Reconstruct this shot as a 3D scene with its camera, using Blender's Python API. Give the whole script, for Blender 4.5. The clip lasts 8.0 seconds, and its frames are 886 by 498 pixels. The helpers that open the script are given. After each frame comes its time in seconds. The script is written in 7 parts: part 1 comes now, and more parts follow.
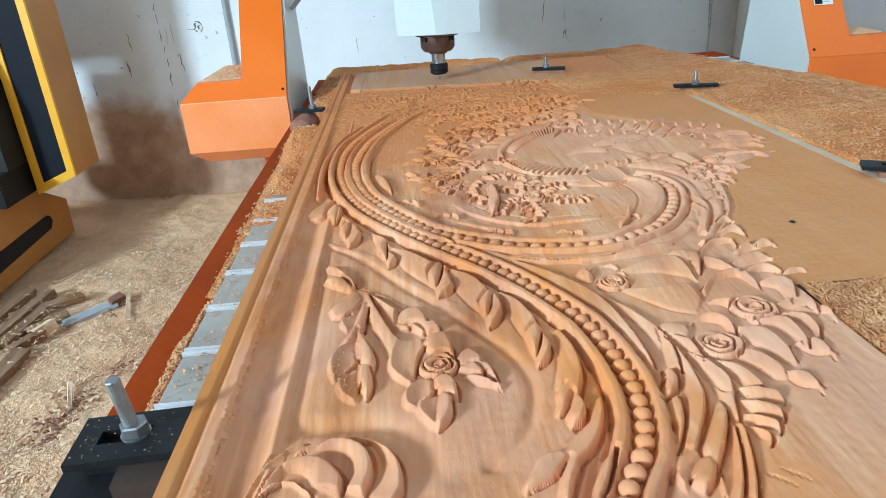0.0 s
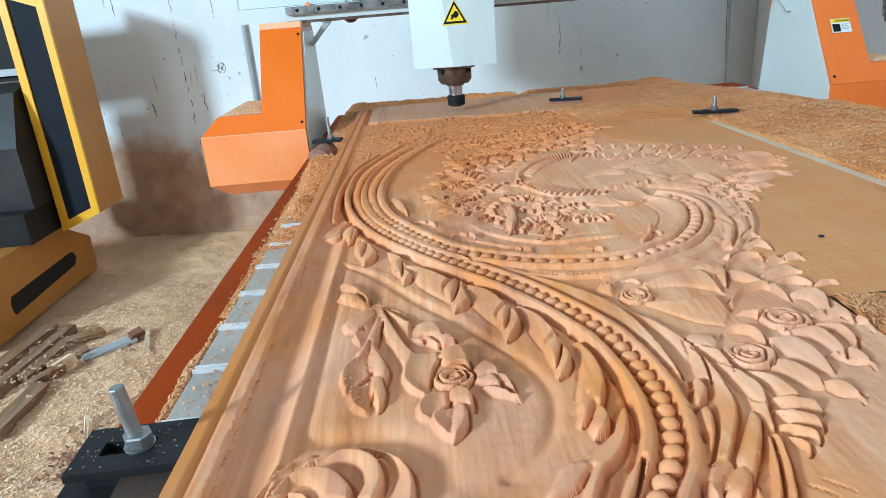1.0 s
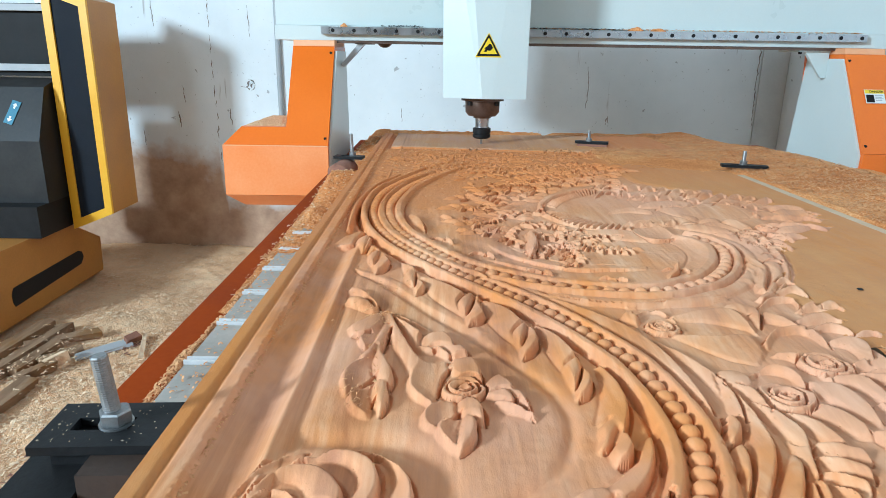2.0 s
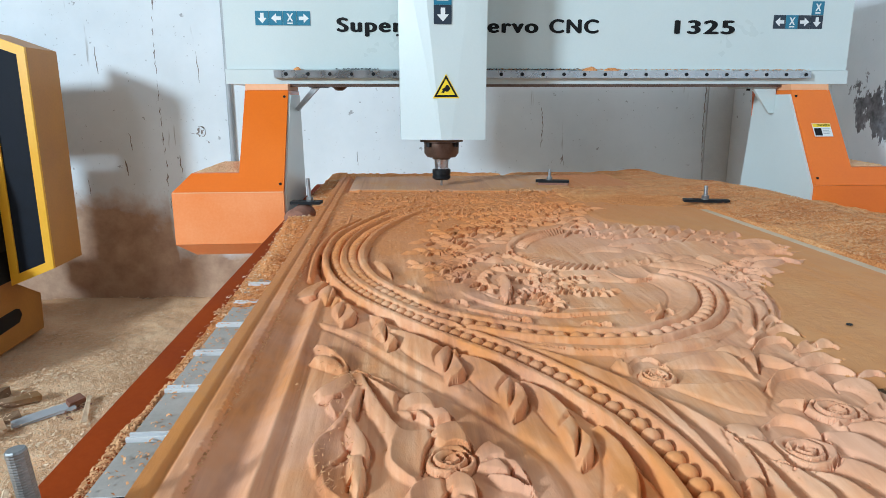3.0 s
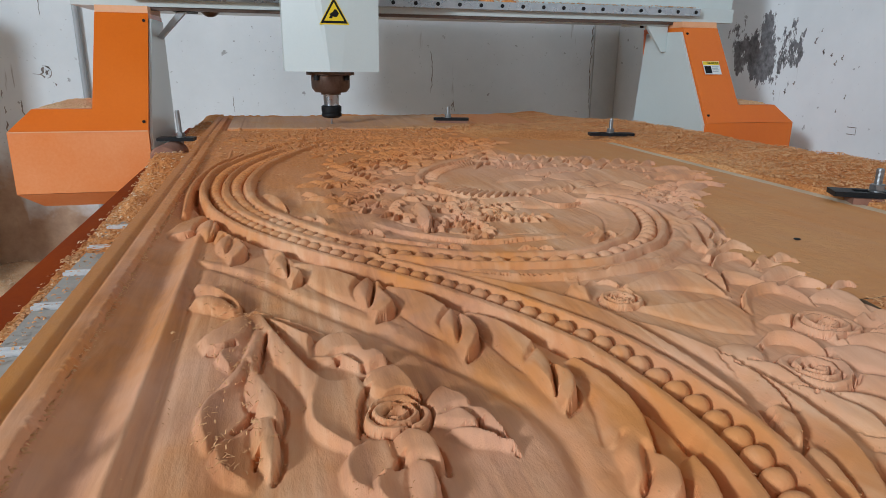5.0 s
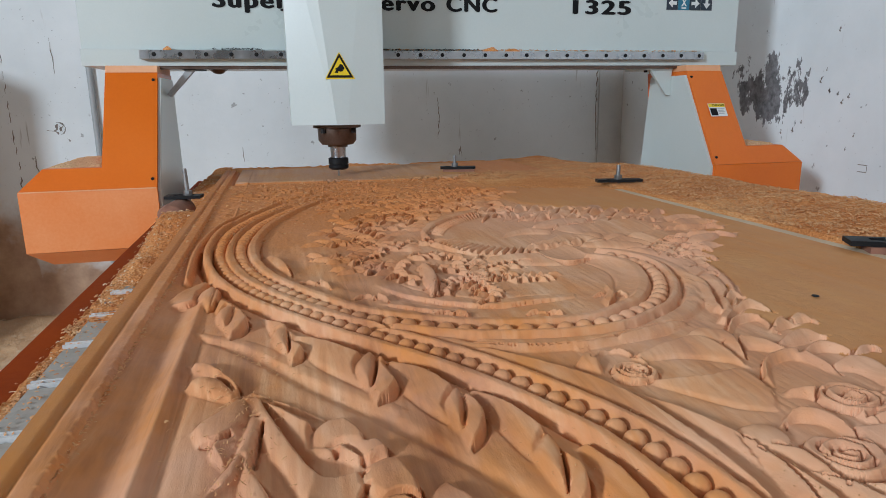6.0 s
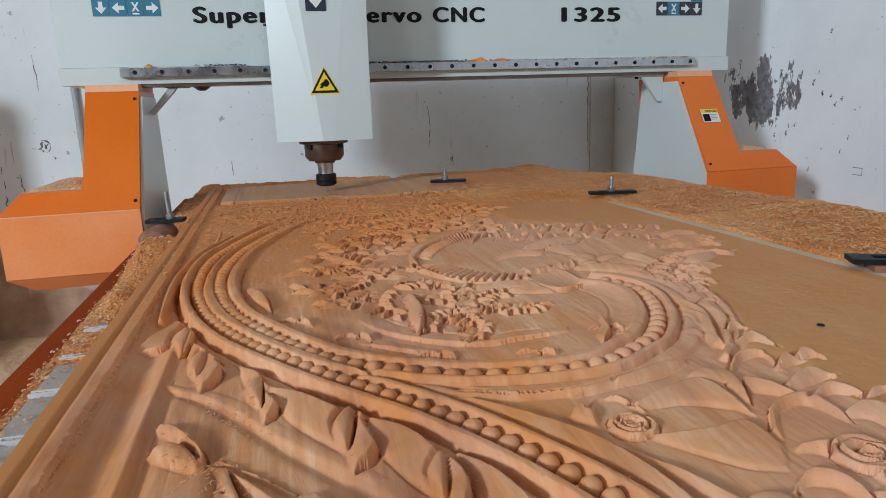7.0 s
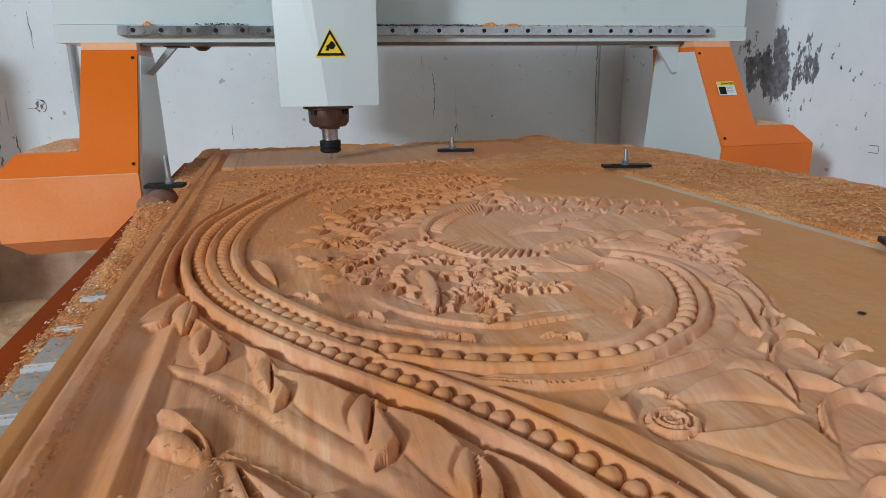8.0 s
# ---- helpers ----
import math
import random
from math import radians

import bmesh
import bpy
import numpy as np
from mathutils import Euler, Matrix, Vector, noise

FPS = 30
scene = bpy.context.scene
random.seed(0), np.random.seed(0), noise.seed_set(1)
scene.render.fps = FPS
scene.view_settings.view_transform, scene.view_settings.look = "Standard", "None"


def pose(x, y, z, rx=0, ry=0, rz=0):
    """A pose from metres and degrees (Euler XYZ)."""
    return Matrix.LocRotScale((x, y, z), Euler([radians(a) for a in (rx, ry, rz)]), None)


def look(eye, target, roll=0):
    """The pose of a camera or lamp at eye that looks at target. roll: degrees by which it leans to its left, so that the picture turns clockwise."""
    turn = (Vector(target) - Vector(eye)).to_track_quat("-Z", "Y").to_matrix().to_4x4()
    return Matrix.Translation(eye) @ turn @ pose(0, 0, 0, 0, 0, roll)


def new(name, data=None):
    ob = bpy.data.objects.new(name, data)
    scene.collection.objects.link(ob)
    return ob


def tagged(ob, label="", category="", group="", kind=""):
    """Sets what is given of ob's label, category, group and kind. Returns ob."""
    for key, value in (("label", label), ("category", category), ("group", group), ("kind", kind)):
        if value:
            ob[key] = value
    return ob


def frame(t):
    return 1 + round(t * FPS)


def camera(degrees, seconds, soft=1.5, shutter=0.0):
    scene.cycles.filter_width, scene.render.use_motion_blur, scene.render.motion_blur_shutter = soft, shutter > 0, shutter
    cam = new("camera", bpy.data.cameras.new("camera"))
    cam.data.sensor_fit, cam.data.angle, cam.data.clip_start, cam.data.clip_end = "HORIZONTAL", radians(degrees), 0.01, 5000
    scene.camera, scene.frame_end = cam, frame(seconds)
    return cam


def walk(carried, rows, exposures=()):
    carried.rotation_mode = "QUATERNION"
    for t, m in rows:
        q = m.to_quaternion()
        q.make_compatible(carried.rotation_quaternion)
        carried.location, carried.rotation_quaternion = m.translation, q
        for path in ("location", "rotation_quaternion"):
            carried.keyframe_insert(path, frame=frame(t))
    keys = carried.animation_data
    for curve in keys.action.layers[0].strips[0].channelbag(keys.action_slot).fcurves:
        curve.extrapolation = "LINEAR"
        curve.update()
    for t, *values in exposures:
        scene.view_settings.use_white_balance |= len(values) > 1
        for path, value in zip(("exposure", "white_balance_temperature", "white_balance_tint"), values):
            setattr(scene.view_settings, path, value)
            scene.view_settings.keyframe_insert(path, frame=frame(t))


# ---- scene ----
cam = camera(68.3, 8.0, 0.4)
PATH = [
    (0, (0.08, 0.186, 1.1), (0.162, 2.014, 0.293), -3.8),
    (0.5, (0.088, 0.185, 1.086), (0.107, 2.055, 0.377), -5.8),
    (1, (0.082, 0.19, 1.069), (0.115, 2.067, 0.381), -4.7),
    (1.2, (0.072, 0.191, 1.067), (0.077, 2.076, 0.399), -4.7),
    (2.3, (0.069, 0.224, 1.019), (0.09, 2.155, 0.499), 1.9),
    (2.5, (0.049, 0.232, 1.021), (0.071, 2.17, 0.529), 0.7),
    (3, (0.057, 0.263, 1.02), (0.202, 2.208, 0.581), -0.1),
    (3.5, (0.05, 0.293, 0.999), (0.421, 2.198, 0.516), 2.0),
    (4, (0.042, 0.329, 0.964), (0.474, 2.179, 0.338), 3.6),
    (4.5, (0.048, 0.338, 0.959), (0.577, 2.167, 0.347), 2.7),
    (5, (0.041, 0.369, 0.958), (0.525, 2.227, 0.398), 0.7),
    (6.3, (0.059, 0.391, 0.986), (0.512, 2.291, 0.556), -1.2),
    (6.5, (0.065, 0.397, 0.992), (0.526, 2.295, 0.561), -1.9),
    (7, (0.07, 0.42, 0.996), (0.542, 2.315, 0.566), -2.0),
    (7.5, (0.068, 0.44, 0.994), (0.553, 2.315, 0.496), -1.3),
    (8, (0.062, 0.46, 0.993), (0.531, 2.333, 0.472), -0.8),
]
walk(cam, [(t, look(eye, target, roll)) for t, eye, target, roll in PATH],
     [(0.0, 0.52, 5100, -4), (2.5, 0.48, 5300, -2), (3.2, 0.18, 5500, 3), (4.0, -0.24, 5850, 7), (8.0, -0.22, 5750, 6)])

# ---- world and light ----
world = bpy.data.worlds.new("sky")
scene.world = world
world.use_nodes = True
wn = world.node_tree.nodes
sky = wn.new("ShaderNodeTexSky")
sky.sky_type, sky.sun_disc = "NISHITA", False
sky.sun_elevation, sky.sun_rotation = radians(42), radians(200)
wn["Background"].inputs["Strength"].default_value = 0.12
world.node_tree.links.new(sky.outputs["Color"], wn["Background"].inputs["Color"])


def area_lamp(name, eye, target, wide, high, watts, colour):
    lamp = bpy.data.lights.new(name, "AREA")
    lamp.shape, lamp.size, lamp.size_y, lamp.energy, lamp.color = "RECTANGLE", wide, high, watts, colour
    ob = new(name, lamp)
    ob.matrix_world = look(eye, target)
    return ob


# daylight in the high window of the left wall; the second lamp is added fill
area_lamp("daylight_window", (-4.55, -2.4, 2.8), (-0.3, 2.0, 0.9), 0.75, 0.75, 318, (0.9, 0.96, 1.0))
area_lamp("added_fill", (-3.2, -3.52, 3.5), (-0.4, 2.6, 1.0), 1.0, 1.0, 40, (0.9, 0.96, 1.0))

# ---- materials ----


def shader(name):
    m = bpy.data.materials.new(name)
    m.use_nodes = True
    return m, m.node_tree.nodes, m.node_tree.links, m.node_tree.nodes["Principled BSDF"]


def coords(nodes, links, scale=(1, 1, 1), world_space=False):
    tc = nodes.new("ShaderNodeTexCoord")
    mp = nodes.new("ShaderNodeMapping")
    mp.inputs["Scale"].default_value = scale
    if world_space:
        geo = nodes.new("ShaderNodeNewGeometry")
        links.new(geo.outputs["Position"], mp.inputs["Vector"])
    else:
        links.new(tc.outputs["Object"], mp.inputs["Vector"])
    return mp.outputs["Vector"]


def noise_tex(nodes, links, vec, scale, detail=4.0, rough=0.55, distort=0.0):
    n = nodes.new("ShaderNodeTexNoise")
    n.inputs["Scale"].default_value, n.inputs["Detail"].default_value = scale, detail
    n.inputs["Roughness"].default_value, n.inputs["Distortion"].default_value = rough, distort
    links.new(vec, n.inputs["Vector"])
    return n.outputs["Fac"]


def ramp(nodes, links, fac, stops):
    r = nodes.new("ShaderNodeValToRGB")
    while len(r.color_ramp.elements) < len(stops):
        r.color_ramp.elements.new(0.5)
    for e, (p, c) in zip(r.color_ramp.elements, stops):
        e.position = p
        e.color = (*c, 1) if len(c) == 3 else c
    links.new(fac, r.inputs["Fac"])
    return r.outputs["Color"]


def grey(v):
    return (v, v, v)


def blend(nodes, links, fac, a, b, mode="MIX"):
    mx = nodes.new("ShaderNodeMix")
    mx.data_type, mx.blend_type = "RGBA", mode
    for s, v in ((mx.inputs[0], fac), (mx.inputs[6], a), (mx.inputs[7], b)):
        if isinstance(v, (int, float)):
            s.default_value = v
        elif isinstance(v, tuple):
            s.default_value = (*v, 1)
        else:
            links.new(v, s)
    return mx.outputs[2]


def arith(nodes, links, op, a, b=0.0):
    n = nodes.new("ShaderNodeMath")
    n.operation = op
    for s, v in zip(n.inputs, (a, b)):
        if isinstance(v, (int, float)):
            s.default_value = v
        else:
            links.new(v, s)
    return n.outputs[0]


def bump(nodes, links, bsdf, height, strength=0.3, distance=0.002):
    b = nodes.new("ShaderNodeBump")
    b.inputs["Strength"].default_value, b.inputs["Distance"].default_value = strength, distance
    links.new(height, b.inputs["Height"])
    links.new(b.outputs["Normal"], bsdf.inputs["Normal"])


def plain(name, a, b, rough=0.5, metal=0.0, scale=8.0, fine=120.0, relief=0.15, stretch=(1, 1, 1), coat=0.0, gloss=0.5):
    """Two tones mixed by a coarse noise, dust and a fine relief."""
    m, n, l, p = shader(name)
    v = coords(n, l, stretch, True)
    big = noise_tex(n, l, v, scale, 5, 0.6)
    small = noise_tex(n, l, v, fine, 3, 0.6)
    mixf = arith(n, l, "ADD", arith(n, l, "MULTIPLY", big, 0.75), arith(n, l, "MULTIPLY", small, 0.25))
    l.new(ramp(n, l, mixf, [(0.32, a), (0.68, b)]), p.inputs["Base Color"])
    l.new(ramp(n, l, big, [(0.3, grey(max(0.05, rough - 0.08))), (0.7, grey(min(1, rough + 0.1)))]), p.inputs["Roughness"])
    p.inputs["Metallic"].default_value = metal
    p.inputs["Coat Weight"].default_value = coat
    p.inputs["Specular IOR Level"].default_value = gloss
    bump(n, l, p, small, relief, 0.001)
    return m


def wood_material(name, dark, mid, light, plank=0.13, dusty=False, rough=0.52, blush=(0.6, 0.34, 0.23), outer=(0.77, 0.46, 0.31), amber_at=0.48):
    """Planks glued side by side, grain along y, each plank with a tone of its own."""
    m, n, l, p = shader(name)
    v = coords(n, l, (1, 1, 1), True)
    sep = n.new("ShaderNodeSeparateXYZ")
    l.new(v, sep.inputs[0])
    warp = noise_tex(n, l, v, 2.2, 2, 0.5)
    xw = arith(n, l, "ADD", sep.outputs["X"], arith(n, l, "MULTIPLY", warp, 0.012))
    board = arith(n, l, "FLOOR", arith(n, l, "DIVIDE", xw, plank))
    wh = n.new("ShaderNodeTexWhiteNoise")
    wh.noise_dimensions = "1D"
    l.new(board, wh.inputs["W"])
    mp = n.new("ShaderNodeMapping")
    mp.inputs["Scale"].default_value = (1.0, 0.07, 0.35)
    l.new(v, mp.inputs["Vector"])
    grain = noise_tex(n, l, mp.outputs["Vector"], 95, 6, 0.62, 0.6)
    broad = noise_tex(n, l, mp.outputs["Vector"], 17, 4, 0.55, 1.4)
    blot = noise_tex(n, l, v, 6.5, 4, 0.6)
    tone = arith(n, l, "ADD", arith(n, l, "MULTIPLY", grain, 0.45), arith(n, l, "MULTIPLY", broad, 0.55))
    tone = arith(n, l, "ADD", tone, arith(n, l, "MULTIPLY", arith(n, l, "SUBTRACT", wh.outputs["Value"], 0.5), 0.09))
    base = ramp(n, l, tone, [(0.32, dark), (0.5, mid), (0.68, light)])
    amber = noise_tex(n, l, coords(n, l, (1, 0.4, 1), True), 8.0, 5, 0.8)
    base = blend(n, l, ramp(n, l, amber, [(amber_at, grey(0)), (amber_at + 0.14, grey(0.75))]), base, tuple(c * k for c, k in zip(mid, (1.06, 0.9, 0.52))))
    if dusty:
        pale = n.new("ShaderNodeMapRange")
        pale.inputs[1].default_value, pale.inputs[2].default_value, pale.inputs[4].default_value = 0.2, 0.42, 0.32
        l.new(xw, pale.inputs[0])
        base = blend(n, l, pale.outputs[0], base, outer)
    pink = blend(n, l, ramp(n, l, blot, [(0.42, grey(0)), (0.66, grey(0.55))]), base, blush)
    if dusty:
        # loose dust that lies over the far end of the work
        y = arith(n, l, "ADD", sep.outputs["Y"], arith(n, l, "MULTIPLY", noise_tex(n, l, v, 7, 5, 0.65), 0.7))
        y = arith(n, l, "SUBTRACT", y, arith(n, l, "MULTIPLY", sep.outputs["X"], 0.75))
        far = n.new("ShaderNodeMapRange")
        far.inputs[1].default_value, far.inputs[2].default_value = 1.3, 1.7
        l.new(y, far.inputs[0])
        crumbs = noise_tex(n, l, v, 420, 3, 0.7)
        dust = ramp(n, l, crumbs, [(0.3, (0.5, 0.145, 0.036)), (0.7, (0.79, 0.32, 0.095))])
        pink = blend(n, l, arith(n, l, "MULTIPLY", far.outputs[0], 0.88), pink, dust)
    l.new(pink, p.inputs["Base Color"])
    l.new(ramp(n, l, grain, [(0.3, grey(rough - 0.08)), (0.7, grey(rough + 0.12))]), p.inputs["Roughness"])
    cut = noise_tex(n, l, coords(n, l, (1, 0.4, 1), True), 700, 3, 0.7)
    p.inputs["Specular IOR Level"].default_value = 0.14
    bump(n, l, p, arith(n, l, "ADD", grain, arith(n, l, "MULTIPLY", cut, 0.7)), 0.45, 0.0009)
    return m


def sawdust_material(name, dark, mid, light, scale=260.0):
    m, n, l, p = shader(name)
    v = coords(n, l, (1, 1, 1), True)
    vor = n.new("ShaderNodeTexVoronoi")
    vor.inputs["Scale"].default_value = scale * 0.8
    mp = n.new("ShaderNodeMapping")
    mp.inputs["Scale"].default_value = (1, 0.55, 1)
    mp.inputs["Rotation"].default_value = (0, 0, 0.5)
    l.new(v, mp.inputs["Vector"])
    l.new(mp.outputs["Vector"], vor.inputs["Vector"])
    crumbs = noise_tex(n, l, v, scale, 4, 0.7)
    patches = noise_tex(n, l, v, 5, 5, 0.6)
    tone = arith(n, l, "ADD", arith(n, l, "MULTIPLY", crumbs, 0.6), arith(n, l, "MULTIPLY", patches, 0.4))
    l.new(ramp(n, l, tone, [(0.34, dark), (0.5, mid), (0.64, light)]), p.inputs["Base Color"])
    p.inputs["Roughness"].default_value = 0.95
    p.inputs["Specular IOR Level"].default_value = 0.15
    h = arith(n, l, "ADD", crumbs, arith(n, l, "MULTIPLY", vor.outputs["Distance"], 0.8))
    bump(n, l, p, h, 0.9, 0.0025)
    return m


def plaster_material(name, stained=0.0, flaked=False):
    """Old limewash: scratches, pits, brown splashes near the ground; flaked: a patch where the grey render shows."""
    m, n, l, p = shader(name)
    v = coords(n, l, (1, 1, 1), True)
    sep = n.new("ShaderNodeSeparateXYZ")
    l.new(v, sep.inputs[0])
    cloud = noise_tex(n, l, v, 1.7, 6, 0.6)
    grainy = noise_tex(n, l, v, 60, 4, 0.65)
    base = ramp(n, l, cloud, [(0.3, (0.73, 0.755, 0.765)), (0.62, (0.87, 0.89, 0.9))])
    streak = coords(n, l, (26, 26, 2.2), True)
    marks = noise_tex(n, l, streak, 1.0, 3, 0.6)
    base = blend(n, l, ramp(n, l, marks, [(0.70, grey(0)), (0.76, grey(0.55))]), base, (0.25, 0.2, 0.16))
    pits = noise_tex(n, l, v, 23, 4, 0.6)
    base = blend(n, l, ramp(n, l, pits, [(0.675, grey(0)), (0.71, grey(0.6))]), base, (0.2, 0.18, 0.17))
    specks = noise_tex(n, l, v, 85, 3, 0.6)
    base = blend(n, l, ramp(n, l, specks, [(0.70, grey(0)), (0.735, grey(0.6))]), base, (0.3, 0.28, 0.26))
    if stained:
        z = arith(n, l, "ADD", sep.outputs["Z"], arith(n, l, "MULTIPLY", arith(n, l, "SUBTRACT", noise_tex(n, l, v, 3.2, 5, 0.65), 0.5), 0.5))
        mr = n.new("ShaderNodeMapRange")
        mr.inputs[1].default_value, mr.inputs[2].default_value = stained + 0.07, stained - 0.09
        clean = n.new("ShaderNodeMapRange")
        clean.inputs[1].default_value, clean.inputs[2].default_value, clean.inputs[4].default_value = -1.03, -1.0, 0.22
        l.new(sep.outputs["X"], clean.inputs[0])
        l.new(arith(n, l, "ADD", z, clean.outputs[0]), mr.inputs[0])
        brown = ramp(n, l, noise_tex(n, l, v, 11, 5, 0.65), [(0.3, (0.36, 0.2, 0.115)), (0.7, (0.58, 0.37, 0.225))])
        base = blend(n, l, arith(n, l, "MULTIPLY", mr.outputs[0], 0.95), base, brown)
    if flaked:
        dy = arith(n, l, "DIVIDE", arith(n, l, "SUBTRACT", sep.outputs["Y"], 2.425), 0.212)
        dz = arith(n, l, "DIVIDE", arith(n, l, "SUBTRACT", sep.outputs["Z"], 1.0), 0.15)
        rr = arith(n, l, "ADD", arith(n, l, "MULTIPLY", dy, dy), arith(n, l, "MULTIPLY", dz, dz))
        edge = noise_tex(n, l, coords(n, l, (1, 15, 8), True), 1.0, 6, 0.66)
        f = arith(n, l, "ADD", arith(n, l, "MULTIPLY", rr, 0.23), edge)
        hole = ramp(n, l, f, [(0.60, grey(1)), (0.63, grey(0))])
        under = ramp(n, l, noise_tex(n, l, v, 40, 5, 0.7), [(0.35, (0.1, 0.095, 0.095)), (0.65, (0.26, 0.25, 0.26))])
        base = blend(n, l, hole, base, under)
    l.new(base, p.inputs["Base Color"])
    p.inputs["Roughness"].default_value = 0.82
    bump(n, l, p, arith(n, l, "ADD", grainy, arith(n, l, "MULTIPLY", cloud, 2.0)), 0.25, 0.003)
    return m


CARVED = wood_material("carved_teak", (0.40, 0.142, 0.05), (0.69, 0.308, 0.128), (0.87, 0.52, 0.295), dusty=True, rough=0.66, blush=(0.79, 0.447, 0.3), amber_at=0.495)
BOARD = wood_material("planed_board", (0.56, 0.23, 0.072), (0.63, 0.28, 0.094), (0.69, 0.335, 0.125), plank=0.19, dusty=True, rough=0.56, outer=(0.66, 0.34, 0.15), blush=(0.6, 0.235, 0.068))
UNCUT = wood_material("uncut_plank", (0.46, 0.21, 0.095), (0.6, 0.315, 0.155), (0.7, 0.42, 0.235), plank=0.16, rough=0.6)
SCRAP = wood_material("scrap_wood", (0.14, 0.08, 0.045), (0.27, 0.165, 0.095), (0.44, 0.3, 0.185), plank=0.04, blush=(0.33, 0.22, 0.14))
DUST = sawdust_material("sawdust", (0.48, 0.145, 0.038), (0.73, 0.305, 0.1), (0.91, 0.53, 0.245))
DUST_FLOOR = sawdust_material("floor_sawdust", (0.5, 0.265, 0.125), (0.86, 0.555, 0.315), (0.97, 0.755, 0.5), 300)
CHIP = plain("wood_chip", (0.54, 0.225, 0.075), (0.89, 0.52, 0.25), 0.9, 0, 30, 300)
CHIP_PALE = plain("pale_chip", (0.68, 0.43, 0.24), (0.97, 0.78, 0.54), 0.9, 0, 60, 400)
WALL = plaster_material("limewashed_wall", 0.56)
WALL_SIDE = plaster_material("flaking_wall", 0.0, True)
CEILING = plain("grey_plaster", (0.6, 0.6, 0.59), (0.72, 0.72, 0.7), 0.9)
# dark tone for walls and ceiling out of view, to cut bounced light
UNSEEN_DARK = plain("unseen_dark", (0.14, 0.13, 0.12), (0.22, 0.21, 0.195), 0.9)
ORANGE = plain("orange_paint", (0.74, 0.142, 0.002), (0.82, 0.18, 0.004), 0.4, 0, 3, 160, 0.05, coat=0.1)
# orange with the left foot's pale reflected sheen mixed into the colour
SHEEN_ORANGE = plain("orange_with_sheen", (0.8, 0.205, 0.03), (0.88, 0.33, 0.12), 0.38, 0, 4, 160, 0.05, coat=0.15)
PALE_ORANGE = plain("pale_orange", (0.8, 0.36, 0.16), (0.86, 0.46, 0.25), 0.5)
WHITE = plain("white_enamel", (0.58, 0.635, 0.615), (0.64, 0.69, 0.67), 0.33, 0, 2.5, 220, 0.05, coat=0.15)
STEEL = plain("ground_steel", (0.42, 0.43, 0.45), (0.6, 0.61, 0.63), 0.28, 1.0, 20, 400, 0.06)
ZINC = plain("zinc_bolt", (0.24, 0.24, 0.24), (0.42, 0.42, 0.42), 0.5, 1.0, 40, 500, 0.1)
ALU = plain("slot_aluminium", (0.68, 0.69, 0.69), (0.82, 0.82, 0.82), 0.42, 0.35, 30, 300, 0.1)
SLAB = plain("grey_bed_board", (0.36, 0.335, 0.295), (0.5, 0.47, 0.425), 0.75, 0, 14, 200, 0.15, gloss=0.25)
BLACK = plain("black_paint", (0.008, 0.008, 0.009), (0.024, 0.023, 0.023), 0.55, 0, 14, 200, 0.25, gloss=0.18)
DARKINSET = plain("dark_inset", (0.007, 0.009, 0.014), (0.014, 0.017, 0.025), 0.6, 0, 9, 200, 0.15, gloss=0.15)
REDOX = plain("red_oxide_paint", (0.26, 0.036, 0.003), (0.36, 0.058, 0.005), 0.8, 0, 6, 150, 0.15, gloss=0.08)
YELLOW = plain("yellow_paint", (0.8, 0.4, 0.01), (0.88, 0.48, 0.02), 0.38, 0, 6, 150, 0.06)
TAN = plain("amber_paint", (0.38, 0.155, 0.026), (0.54, 0.24, 0.045), 0.45, 0, 3, 130, 0.08)
GLOSSY = plain("dusty_black_enamel", (0.008, 0.008, 0.01), (0.03, 0.028, 0.026), 0.5, 0, 9, 90, 0.2, gloss=0.35)
SPINDLE = plain("browned_steel", (0.1, 0.065, 0.05), (0.2, 0.14, 0.11), 0.42, 0.7, 25, 250, 0.15)
INK = plain("black_lettering", (0.008, 0.008, 0.009), (0.02, 0.02, 0.02), 0.6, gloss=0.1)
BLUE = plain("blue_sticker", (0.03, 0.16, 0.25), (0.04, 0.2, 0.3), 0.4)
NAVY = plain("navy_sticker", (0.02, 0.03, 0.045), (0.03, 0.04, 0.06), 0.4)
PAPER = plain("white_sticker", (0.74, 0.74, 0.72), (0.8, 0.8, 0.78), 0.45)
SIGN = plain("sign_yellow", (0.85, 0.6, 0.01), (0.9, 0.66, 0.02), 0.4)
PIPE = plain("grey_conduit", (0.36, 0.37, 0.38), (0.48, 0.49, 0.5), 0.5)
DARKWOOD = plain("dark_packing_wood", (0.025, 0.014, 0.01), (0.06, 0.035, 0.022), 0.7, 0, 20, 150, 0.3)
ROUNDWOOD = plain("reddish_log", (0.2, 0.085, 0.055), (0.34, 0.16, 0.1), 0.7, 0, 30, 150, 0.3)

# ---- building helpers ----


def link_mesh(name, me, material, parent=None, label=""):
    ob = new(name, me)
    if material:
        me.materials.append(material)
    if parent:
        ob.parent = parent
        ob.matrix_parent_inverse = Matrix.Translation(-parent.location)
    if label:
        ob["label"] = label
    return ob


